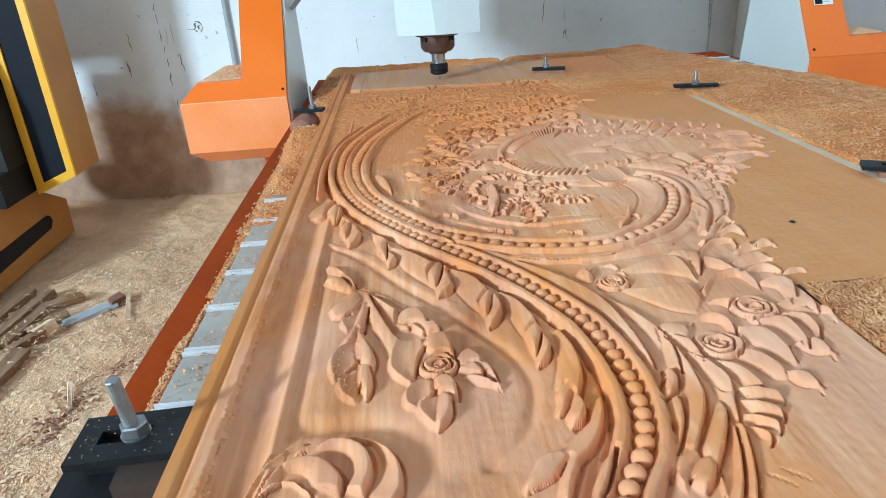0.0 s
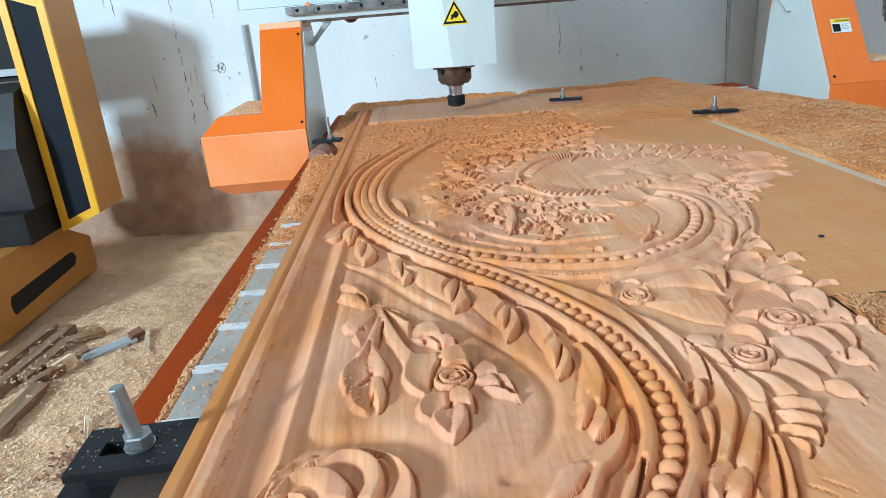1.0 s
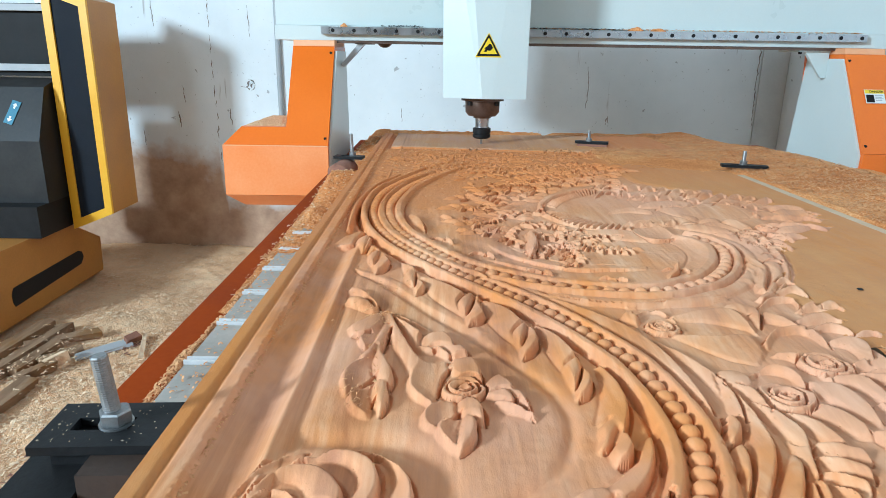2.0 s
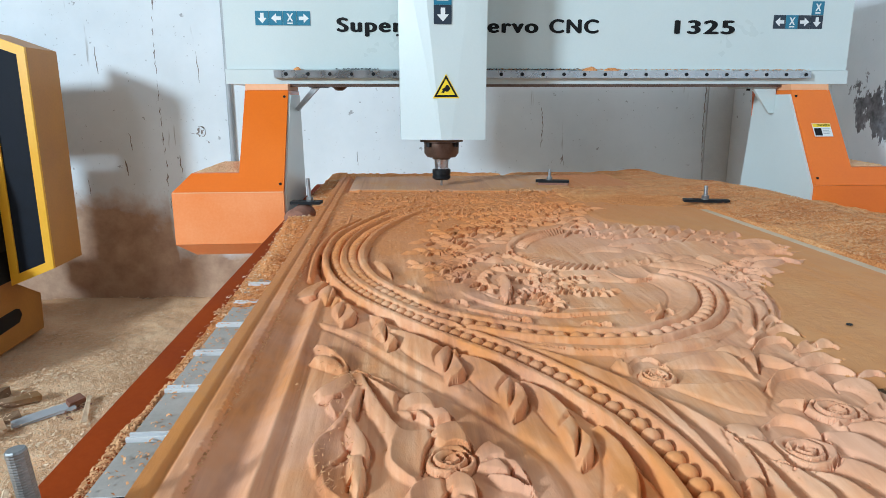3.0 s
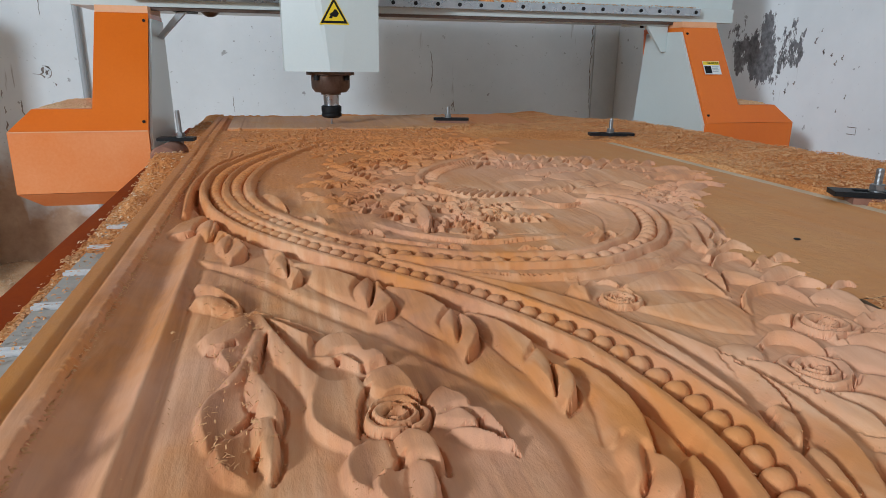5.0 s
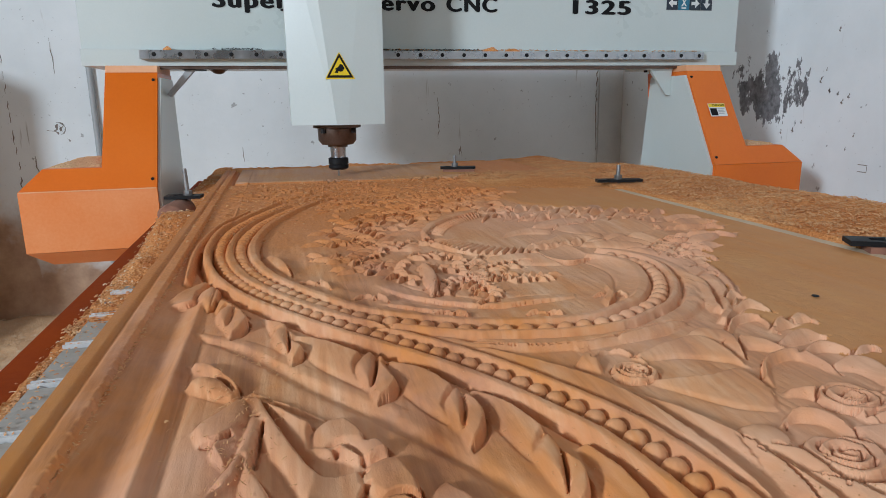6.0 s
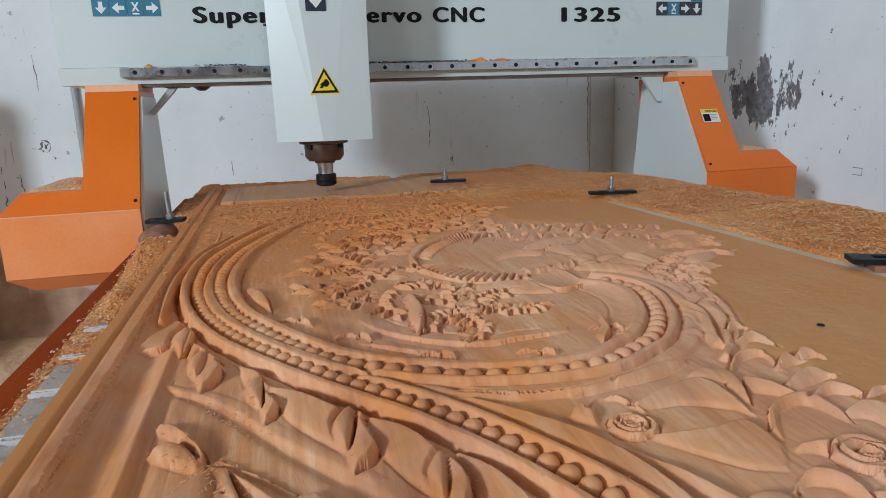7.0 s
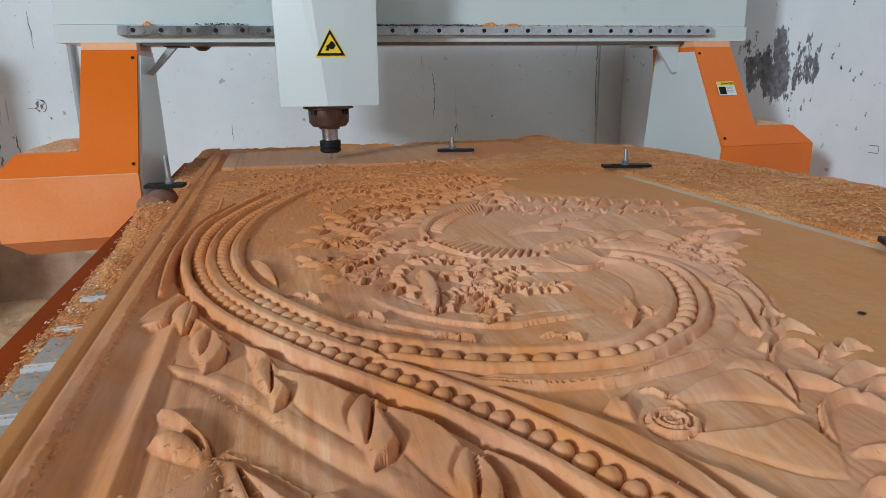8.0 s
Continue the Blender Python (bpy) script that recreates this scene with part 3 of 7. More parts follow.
for text, x0, x1 in (("Super", -0.093, 0.089), ("Fast", 0.128, 0.264), ("servo", 0.295, 0.470), ("CNC", 0.503, 0.644), ("1325", 0.868, 1.045)):
    words(text, x0, x1, 1.210, 0.037, beam)


def arrow(cx, cz, size, turn, y):
    """A white block arrow in the face's plane."""
    pts = [(-0.5, 0.17), (-0.02, 0.17), (-0.02, 0.46), (0.5, 0), (-0.02, -0.46), (-0.02, -0.17), (-0.5, -0.17)]
    c, s = math.cos(radians(turn)), math.sin(radians(turn))
    return prism([(cx + size * (p * c - q * s), cz + size * (p * s + q * c)) for p, q in pts], "y", y, y + 0.0005)


def cross(cx, cz, size, y):
    bm = bmesh.new()
    for s in (-1, 1):
        prism([(cx + size * p, cz + s * size * q) for p, q in ((-0.42, -0.5), (-0.2, -0.5), (0.42, 0.5), (0.2, 0.5))], "y", y + 0.0001 * s, y + 0.0006, bm)
    return bm


def sticker_row(x0, z0, signs, size=0.0375, face=FACE, parent=beam):
    """A row of square axis stickers; signs: an arrow's turn, or 'X'."""
    for i, s in enumerate(signs):
        x = x0 + i * size
        sq = part("axis_sticker", box((x, face - 0.0008, z0), (x + size - 0.0012, face, z0 + size)), BLUE if s == "X" or x0 < 0 else NAVY, parent, "blue axis sticker" if s == "X" else "dark axis sticker")
        if s == "X":
            part("axis_letter", cross(x + size / 2, z0 + size * 0.56, size * 0.55, face - 0.0014), PAPER, sq)
            part("caption_bar", box((x + size * 0.3, face - 0.0012, z0 + size * 0.1), (x + size * 0.7, face - 0.0009, z0 + size * 0.2)), PAPER, sq)
        else:
            part("axis_arrow", arrow(x + size / 2, z0 + size / 2, size * 0.72, s, face - 0.0014), PAPER, sq)


sticker_row(-0.314, 1.226, (270, 180, "X", 0))
sticker_row(1.160, 1.226, (180, "X", 0, 270))
sticker_row(1.2725, 1.2645, ("X",))
sticker_row(HX - 0.024, 1.207, (270,), 0.045, HY - 0.0045, head)
zed = part("axis_sticker", box((HX - 0.024, HY - 0.0053, 1.2525), (HX + 0.0198, HY - 0.0045, 1.2975)), BLUE, head, "blue axis sticker")
letter = box((HX - 0.016, HY - 0.006, 1.284), (HX + 0.012, HY - 0.0055, 1.290))
box((HX - 0.016, HY - 0.006, 1.262), (HX + 0.012, HY - 0.0055, 1.268), letter)
prism([(HX - 0.016, 1.2682), (HX - 0.007, 1.2682), (HX + 0.012, 1.2838), (HX + 0.003, 1.2838)], "y", HY - 0.006, HY - 0.0055, letter)
part("axis_letter", letter, PAPER, zed)
up = part("axis_sticker", box((HX - 0.024, HY - 0.0053, 1.298), (HX + 0.0198, HY - 0.0045, 1.342)), NAVY, head, "dark axis sticker")
part("axis_arrow", arrow(HX - 0.002, 1.32, 0.032, 90, HY - 0.006), PAPER, up)

# triangular warning sign on the head and the danger label on the leg
zc, yc = 1.055, HY - 0.0067
tri = [(-0.034, -0.026), (0.034, -0.026), (0.0, 0.034)]
sign = part("warning_sign", prism([(HX + 0.006 + p, zc + q) for p, q in tri], "y", yc, yc + 0.003), SIGN, head, "black and yellow triangular warning sign", 0.002)
part("sign_border", prism([(HX + 0.006 + p * 0.9, zc + 0.0003 + q * 0.9) for p, q in tri], "y", yc - 0.0004, yc + 0.0002), INK, sign)
part("sign_face", prism([(HX + 0.006 + p * 0.66, zc - 0.0006 + q * 0.66) for p, q in tri], "y", yc - 0.0008, yc + 0.0002), SIGN, sign)
part("pictogram", prism([(HX + 0.006 + p, zc + q) for p, q in ((-0.012, -0.012), (-0.008, -0.006), (-0.011, -0.004), (-0.003, 0.001), (0.001, 0.007), (0.006, 0.006), (0.011, -0.002), (0.006, -0.009), (0.001, -0.010), (-0.003, -0.008), (-0.005, -0.013))], "y", yc - 0.0014, yc - 0.001), INK, sign)


def danger_label():
    """A small label that leans with the leg cover."""
    lean = Matrix.Translation((1.262, 1.957 + (0.94 - 0.797) * 0.64, 0.94)) @ Matrix.Rotation(-math.atan(0.64), 4, "X")
    def flat(name, x0, x1, z0, z1, lift, material, parent, label=""):
        bm = box((x0, -lift, z0), (x1, -lift + 0.0006, z1))
        bm.transform(lean)
        return part(name, bm, material, parent, label)
    sheet_ = flat("danger_label", -0.027, 0.027, -0.021, 0.021, 0.0032, PAPER, right_cover, "white and yellow danger label")
    flat("label_head", -0.026, 0.026, 0.009, 0.020, 0.0038, SIGN, sheet_)
    cu = bpy.data.curves.new("lettering", "FONT")
    cu.body, cu.size, cu.extrude, cu.offset = "DANGER", 0.0095, 0.0001, 0.0001
    ob = new("lettering", cu)
    ob.matrix_basis = lean @ Matrix.Translation((-0.014, -0.0043, 0.0112)) @ Matrix.Rotation(radians(90), 4, "X")
    cu.materials.append(INK)
    ob.parent = sheet_
    flat("pictogram", -0.024, -0.003, -0.018, 0.005, 0.0038, INK, sheet_)
    for k in range(4):
        flat("text_bar", 0.0, 0.022 - 0.004 * (k % 2), 0.002 - 0.005 * k, 0.0042 - 0.005 * k, 0.0038, PIPE, sheet_)


danger_label()

# ---- clamps that hold the work ----


def clamp(place, turn, label, long=0.1, wide=0.048, stud=0.05, slot=0.0, packing=None, lean=0.0, thick=0.0056):
    """A slotted black strap with a stud, washer and nut; built round the stud's foot."""
    th = thing("hold_down_clamp", (0, 0, 0), label, "clamp", "clamps on the router bed")
    a, b, s = -long / 2 + slot, long / 2 + slot, 0.0075
    bm = box((a, -wide / 2, 0), (-0.026, wide / 2, 0.006))
    box((0.010, -wide / 2, 0), (b, wide / 2, 0.006), bm)
    box((-0.026, s, 0), (0.010, wide / 2, 0.006), bm)
    box((-0.026, -wide / 2, 0), (0.010, -s, 0.006), bm)
    bmesh.ops.remove_doubles(bm, verts=bm.verts, dist=1e-5)
    part("strap", bm, BLACK, th, "black steel strap with a slot")
    st = [(thick, -0.045)]
    for k in range(int(stud / 0.0015)):
        st += [(thick, 0.0015 * k), (thick * 0.965, 0.0015 * k + 0.00075)]
    bolt = turned(st + [(thick * 0.85, stud)], (0, 0, 0), 14)
    bolt.transform(Matrix.Rotation(lean, 4, "Y"))
    part("stud", bolt, ZINC, th, "zinc-plated threaded stud", smooth=False)
    part("washer", turned([(thick * 2.0, 0.006), (thick * 2.0, 0.0075)], (0, 0, 0), 20), ZINC, th)
    nut = turned([(thick * 1.75, 0.0076), (thick * 1.9, 0.0085), (thick * 1.9, 0.0085 + thick * 1.3), (thick * 1.7, 0.0085 + thick * 1.5)], (0, 0, 0), 6)
    part("nut", nut, ZINC, th, "hexagonal zinc nut")
    if packing:
        packing(th)
    th.matrix_basis = pose(*place, 0, 0, turn)
    return th


def black_packing(th):
    part("packing_block", box((-0.006, -0.046, -0.05), (0.030, 0.018, -0.0005)), DARKWOOD, th, "dark brown packing block", 0.002)
    # a black plate is added here so that the slot looks dark
    part("slip_plate", box((-0.034, -0.018, -0.0115), (-0.0065, 0.018, -0.0008)), BLACK, th, "dark plate added to blacken the slot")
    part("packing_bar", box((-0.052, -0.06, -0.05), (-0.0075, 0.02, -0.012)), BLACK, th, "black packing bar", 0.002)


def log_packing(th):
    bm = turned([(0.017, -0.055), (0.0195, -0.051), (0.020, 0.02), (0.018, 0.024)], (-0.013, -0.02, -0.0205), 20, None, "y")
    for v in bm.verts:
        v.co.x = -0.013 + (v.co.x + 0.013) * 1.25
    part("packing_log", bm, ROUNDWOOD, th, "reddish round packing log", smooth=True)


def thin_packing(th):
    part("slip_plate", box((-0.03, -0.02, -0.012), (0.05, 0.02, -0.0005)), ROUNDWOOD, th, "reddish packing slip", 0.003)


clamp((-0.134, 0.583, 0.793), 3, "black slotted clamp with tall stud on a black block", 0.082, 0.052, 0.054, -0.002, black_packing, -0.10, 0.0053)
clamp((-0.128, 1.70, 0.803), -8, "black clamp with thin stud resting on a log", 0.066, 0.03, 0.056, -0.008, log_packing, -0.05, 0.0042)
clamp((0.480, 2.02, 0.806), -14, "black clamp half sunk in sawdust", 0.09, 0.026, 0.034, 0.008, thin_packing, 0.0, 0.0042)
clamp((0.740, 1.645, 0.804), -14, "black clamp at the edge of the sawdust", 0.095, 0.024, 0.036, 0.002, None, 0.0, 0.0042)
clamp((0.748, 0.995, 0.803), -28, "black clamp with bright stud on a wooden slip", 0.1, 0.032, 0.034, 0.0, thin_packing, 0.0, 0.0045)

# ---- the second router, by the back wall ----
other = thing("cnc_router", (-1.6, 2.8, 0), "black and amber CNC router standing by the wall", "machine")
end = [(-1.382, 0.349), (-1.222, 0.413), (-1.222, 1.210), (-1.382, 1.267)]
part("end_cover", prism(end, "y", 2.752, 2.965), TAN, other, "amber sheet end cover", 0.004)
rim = bmesh.new()
inner = [(-1.352, 0.395), (-1.25, 0.436), (-1.25, 1.185), (-1.352, 1.222)]
for i in range(4):
    j = (i + 1) % 4
    a, b, c, d = end[i], end[j], inner[j], inner[i]
    prism([a, b, c, d], "y", 2.738, 2.7515, rim)
bmesh.ops.remove_doubles(rim, verts=rim.verts, dist=1e-5)
part("cover_rim", rim, YELLOW, other, "bright yellow rim of the end cover")
part("cover_inset", prism(inner, "y", 2.746, 2.7515), DARKINSET, other, "dark blue-black inset panel")
part("gantry_beam", box((-2.6, 2.83, 0.935), (-1.383, 2.94, 1.20)), BLACK, other, "black gantry beam", 0.005)
part("guide_rail", box((-2.6, 2.805, 0.955), (-1.395, 2.829, 0.98)), PIPE, other, "dusty steel guide rail", 0.002)
part("guide_rail", box((-2.6, 2.805, 1.172), (-1.395, 2.829, 1.196)), PIPE, other, "dusty steel guide rail", 0.002)
part("cable_clip", box((-1.45, 2.82, 1.202), (-1.405, 2.86, 1.26)), STEEL, other, "small bright clip", 0.003)
part("carriage", prism([(2.62, 0.48), (2.62, 0.71), (2.70, 0.90), (2.80, 0.93), (2.80, 0.48)], "x", -1.62, -1.395), GLOSSY, other, "dusty black carriage housing with a sloped top", 0.006)
plate = box((-0.017, -0.0012, -0.045), (0.017, 0, 0.045))
tilt = Matrix.Translation((-1.50, 2.6595, 0.81)) @ Matrix.Rotation(-math.atan(0.08 / 0.19), 4, "X") @ Matrix.Rotation(0.32, 4, "Y")
plate.transform(tilt)
label_plate = part("axis_label", plate, BLUE, other, "grey-blue axis label")
for k, zz in enumerate((0.026, -0.026)):
    bm = arrow(0, zz, 0.022, 90 if k == 0 else 270, -0.002)
    bm.transform(tilt)
    part("axis_arrow", bm, PAPER, label_plate)
foot = prism([(2.25, 0.085), (3.03, 0.085), (3.04, 0.235), (2.80, 0.36), (2.25, 0.36)], "x", -1.75, -1.445)
part("foot_box", foot, TAN, other, "amber sheet foot box", 0.006)
slot_o = [(2.40 + 0.5 * u, z) for u, z in ((0.0, 0.165), (0.02, 0.145), (0.92, 0.165), (0.97, 0.19), (0.95, 0.215), (0.9, 0.225), (0.03, 0.215), (0.0, 0.195))]
part("foot_slot", prism(slot_o, "x", -1.4449, -1.4435), BLACK, other, "black rounded slot")
part("carriage_side", box((-1.66, 2.55, 0.361), (-1.40, 2.95, 0.479)), BLACK, other, "black lower carriage", 0.004)
part("column", box((-2.35, 2.84, 0.36), (-2.05, 3.02, 0.934)), BLACK, other, "black gantry column", 0.004)
part("base_frame", box((-2.6, 2.2, 0.0), (-1.56, 2.95, 0.084)), BLACK, other, "black base frame", 0.004)
for y in (2.35, 2.9):
    part("levelling_foot", turned([(0.04, -0.01), (0.04, 0.012), (0.012, 0.02), (0.012, 0.084)], (-1.5, y, 0), 16), BLACK, other)

# the whole machine stands a little nearer to the wall
other.location, other.scale = (-1.683, 2.928, -0.051), (1.05, 1.05, 1.05)

# ---- along the wall and on the floor ----
tagged(part("conduit", turned([(0.012, 0.3), (0.012, 3.28)], (-0.706, BACK - 0.0135, 0), 12), PIPE, None, smooth=True), "grey conduit running up the wall", "pipe", kind="structure")
tagged(part("trim", box((1.612, BACK - 0.012, 0.0), (SIDE - 0.002, BACK - 0.001, HIGH - 0.01)), CEILING), "shallow plaster pilaster in the corner", "trim", kind="structure")


def floor_stick(name, a, b, wide, thick, turn, material, label, category="wood scrap"):
    """A sawn stick from a to b that lies in the sawdust."""
    ax, ay, az = a
    bx, by, bz = b
    ln = math.dist(a, b)
    bm = box((0, -wide / 2, 0), (ln, wide / 2, thick))
    rng = random.Random(int(ln * 1e4))
    for v in bm.verts:
        v.co += Vector((rng.uniform(-0.006, 0.006), rng.uniform(-0.003, 0.003), rng.uniform(-0.002, 0.002)))
    ob = part(name, bm, material, None, "", 0.002)
    ob.matrix_basis = Matrix.Translation(a) @ Matrix.Rotation(math.atan2(by - ay, bx - ax), 4, "Z") @ Matrix.Rotation(-math.asin((bz - az) / ln), 4, "Y") @ Matrix.Rotation(turn, 4, "X")
    return tagged(ob, label, category, "wood scraps on the floor")


floor_stick("wood_offcut", (-1.44, 2.20, 0.012), (-1.40, 2.52, 0.02), 0.045, 0.035, 0.1, SCRAP, "dusty sawn offcut lying in sawdust")
floor_stick("wood_offcut", (-1.35, 2.02, 0.014), (-1.298, 2.47, 0.022), 0.045, 0.04, -0.15, SCRAP, "long dusty sawn offcut lying in sawdust")
floor_stick("wood_offcut", (-1.30, 2.12, 0.02), (-1.262, 2.33, 0.03), 0.03, 0.03, 0.2, SCRAP, "short dusty offcut with a pale end")
floor_stick("wood_offcut", (-1.225, 1.80, 0.004), (-1.205, 2.06, 0.012), 0.05, 0.04, 0.15, SCRAP, "dusty sawn offcut half buried in shavings")
floor_stick("wood_offcut", (-1.245, 2.06, 0.02), (-1.20, 2.13, 0.026), 0.022, 0.035, 0.1, SCRAP, "small sawn block in a row")
floor_stick("wood_offcut", (-1.222, 2.11, 0.02), (-1.182, 2.17, 0.026), 0.022, 0.035, 0.2, SCRAP, "small sawn block in a row")
floor_stick("wood_offcut", (-1.205, 2.16, 0.02), (-1.165, 2.215, 0.03), 0.018, 0.04, -0.2, CHIP_PALE, "small sawn block with a pale end")
floor_stick("wood_offcut", (-1.255, 2.20, 0.03), (-1.16, 2.30, 0.034), 0.03, 0.012, 0.2, SCRAP, "short pale slat lying across the offcuts")
floor_stick("wood_offcut", (-1.36, 2.30, 0.035), (-1.17, 2.44, 0.03), 0.03, 0.02, 0.2, SCRAP, "dusty sawn offcut lying across others")
floor_stick("weathered_slat", (-1.165, 2.25, 0.022), (-1.03, 2.375, 0.026), 0.045, 0.010, 0.1, PIPE, "grey weathered slat with a dark tip", "slat")
floor_stick("wood_splinter", (-0.941, 2.243, 0.02), (-1.006, 2.435, 0.03), 0.014, 0.01, 0.3, CHIP_PALE, "thin pale splinter in the sawdust", "splinter")
floor_stick("wood_splinter", (-0.919, 1.744, 0.02), (-0.968, 1.866, 0.03), 0.012, 0.009, 0.3, CHIP_PALE, "thin pale splinter in the sawdust", "splinter")
floor_stick("wood_splinter", (-0.80, 1.45, 0.02), (-0.83, 1.58, 0.03), 0.01, 0.009, 0.3, CHIP, "thin pale splinter in the sawdust", "splinter")
floor_stick("wood_splinter", (-1.045, 2.36, 0.03), (-1.02, 2.41, 0.03), 0.03, 0.02, 0.3, ROUNDWOOD, "dark reddish chip in the sawdust", "splinter")


def red_bits(rng, count):
    x = np.concatenate([rng.normal(c, 0.025, count // 5) for c in (-0.909, -0.959, -0.943, -0.86, -1.02)])
    y = np.concatenate([rng.normal(c, 0.03, count // 5) for c in (1.772, 1.708, 1.639, 1.95, 2.35)])
    return x, y, floor_height(x, y) + 0.004


def pile_spots(rng, count):
    x, y = rng.normal(-1.26, 0.08, count), rng.normal(2.18, 0.13, count)
    return x, y, floor_height(x, y) + rng.uniform(0.02, 0.05, count)


chips("wood_shavings", 260, pile_spots, CHIP_PALE, 13, (0.006, 0.016), "pale shavings fallen over the offcuts", "shavings", 0.6, (0.002, 0.005))
chips("wood_shavings", 160, red_bits, ROUNDWOOD, 12, (0.008, 0.022), "reddish bark crumbs among the pale shavings", "shavings", 0.5, (0.004, 0.009))

# ---- scars in the plaster ----
SCAR = plain("bared_plaster", (0.15, 0.12, 0.105), (0.34, 0.29, 0.26), 0.9, 0, 60, 300)
walls = {"back": bpy.data.objects["wall_back"], "right": bpy.data.objects["wall_right"]}


def scar(side, pts, wide, seed):
    """A ragged crack along a line on a wall, in the wall's own plane."""
    rng = random.Random(seed)
    line = []
    for (a, za), (c, zc_) in zip(pts, pts[1:]):
        n = max(3, int(math.hypot(c - a, zc_ - za) / 0.012))
        line += [(a + (c - a) * k / n + rng.uniform(-1, 1) * wide * 0.5, za + (zc_ - za) * k / n) for k in range(n)]
    line.append(pts[-1])
    n = len(line) - 1
    half = [wide * rng.uniform(0.08, 0.42) * (0.3 + 0.7 * math.sin(math.pi * k / n)) for k in range(n + 1)]
    outline = [(u - h_, z) for (u, z), h_ in zip(line, half)] + [(u + h_, z - 0.002) for (u, z), h_ in zip(line[::-1], half[::-1])]
    bm = prism(outline, "y", BACK - 0.0012, BACK + 0.001) if side == "back" else prism(outline, "x", SIDE - 0.0012, SIDE + 0.001)
    part("plaster_scar", bm, SCAR, walls[side], "ragged dark scar in the plaster")


for k, (w, pts) in enumerate(((0.006, [(-1.296, 1.27), (-1.29, 1.15)]), (0.008, [(-1.18, 0.88), (-1.172, 0.80)]), (0.007, [(-1.508, 0.85), (-1.50, 0.77)]), (0.006, [(-1.39, 0.67), (-1.385, 0.59)]),
                              (0.005, [(-0.843, 1.25), (-0.84, 1.11)]), (0.010, [(-1.214, 0.76), (-1.205, 0.68)]), (0.008, [(-0.96, 0.775), (-0.95, 0.69)]), (0.007, [(0.781, 0.994), (0.791, 0.897), (0.781, 0.80)]), (0.007, [(0.891, 0.768), (0.884, 0.72)]), (0.006, [(0.893, 0.765), (0.898, 0.713)]), (0.006, [(-0.12, 0.787), (-0.118, 0.72)]))):
    scar("back", pts, w, k)
for k, x in enumerate((1.604, 1.735)):
    scar("back", [(x, 1.25), (x - 0.004, 1.0), (x + 0.002, 0.72)], 0.007, 80 + k)
# a flaked ring round an old nail
for k, (w, pts) in enumerate(((0.020, [(-0.864, 0.905), (-0.868, 0.884), (-0.858, 0.862)]), (0.016, [(-0.85, 0.90), (-0.848, 0.875)]), (0.012, [(-0.842, 0.895), (-0.838, 0.872)]), (0.008, [(-0.85, 0.862), (-0.833, 0.868), (-0.827, 0.89)]), (0.007, [(-0.83, 0.892), (-0.842, 0.91), (-0.86, 0.911)]), (0.010, [(-0.826, 0.845), (-0.818, 0.83)]), (0.005, [(-0.90, 0.88), (-0.87, 0.875)]))):
    scar("back", pts, w, k + 20)
# the chipped seam that runs down the back wall
seam = random.Random(5)
z = 1.95
while z > 0.5:
    step = seam.uniform(0.02, 0.06)
    x = -1.018 - 0.012 * math.sin((z - 0.6) * 3.0)
    scar("back", [(x + seam.uniform(-0.003, 0.003), z), (x + seam.uniform(-0.003, 0.003), z - step)], seam.uniform(0.003, 0.009), int(z * 1000))
    z -= step + seam.choice((0.01, 0.03, 0.06))
for k, (y, z, s) in enumerate(((2.047, 1.174, 0.012), (2.011, 0.968, 0.012), (1.957, 0.873, 0.010), (2.097, 1.035, 0.016), (2.062, 1.0, 0.012), (2.195, 0.882, 0.016), (2.243, 0.872, 0.012), (1.981, 0.832, 0.009), (1.989, 0.983, 0.012), (2.03, 0.99, 0.009), (2.08, 1.06, 0.008), (2.16, 0.905, 0.010))):
    y, z = 0.44 + (y - 0.44) * 1.058, 0.99 + (z - 0.99) * 1.058
    scar("right", [(y, z), (y + s * 0.3, z - s * 0.7), (y, z - 1.2 * s)], s * 0.7, 40 + k)
for pts in ([(1.985, 0.773), (2.017, 0.773)], [(1.985, 0.752), (2.017, 0.752)], [(1.985, 0.773), (1.985, 0.752)]):
    scar("right", pts, 0.0016, 60)

# ---- the carved panel ----
PALE = plain("pale_batten", (0.56, 0.4, 0.25), (0.74, 0.57, 0.4), 0.7, 0, 20, 200, 0.2)
TOP = 0.80
PX0, PX1, PY0, PY1 = -0.10, 0.706, 0.40, 2.255
xs = np.concatenate((np.arange(PX0, -0.022, 0.0012), np.arange(-0.022, 0.46, 0.0009), np.arange(0.46, 0.66, 0.0013), np.arange(0.66, PX1, 0.004), [PX1]))
ys = [PY0]
while ys[-1] < PY1 - 0.003:
    ys.append(ys[-1] + 0.00092 + 0.0003 * max(0.0, (ys[-1] - 0.85) / 0.5) + 0.004 * max(0.0, ys[-1] - 1.45))
ys = np.array(ys + [PY1])
GX, GY = np.meshgrid(xs, ys)
GROUND, DEPTH = -0.0125, 0.6
H = np.zeros_like(GX)
OWNER, CUTS = np.zeros(GX.shape, dtype=np.int32), []


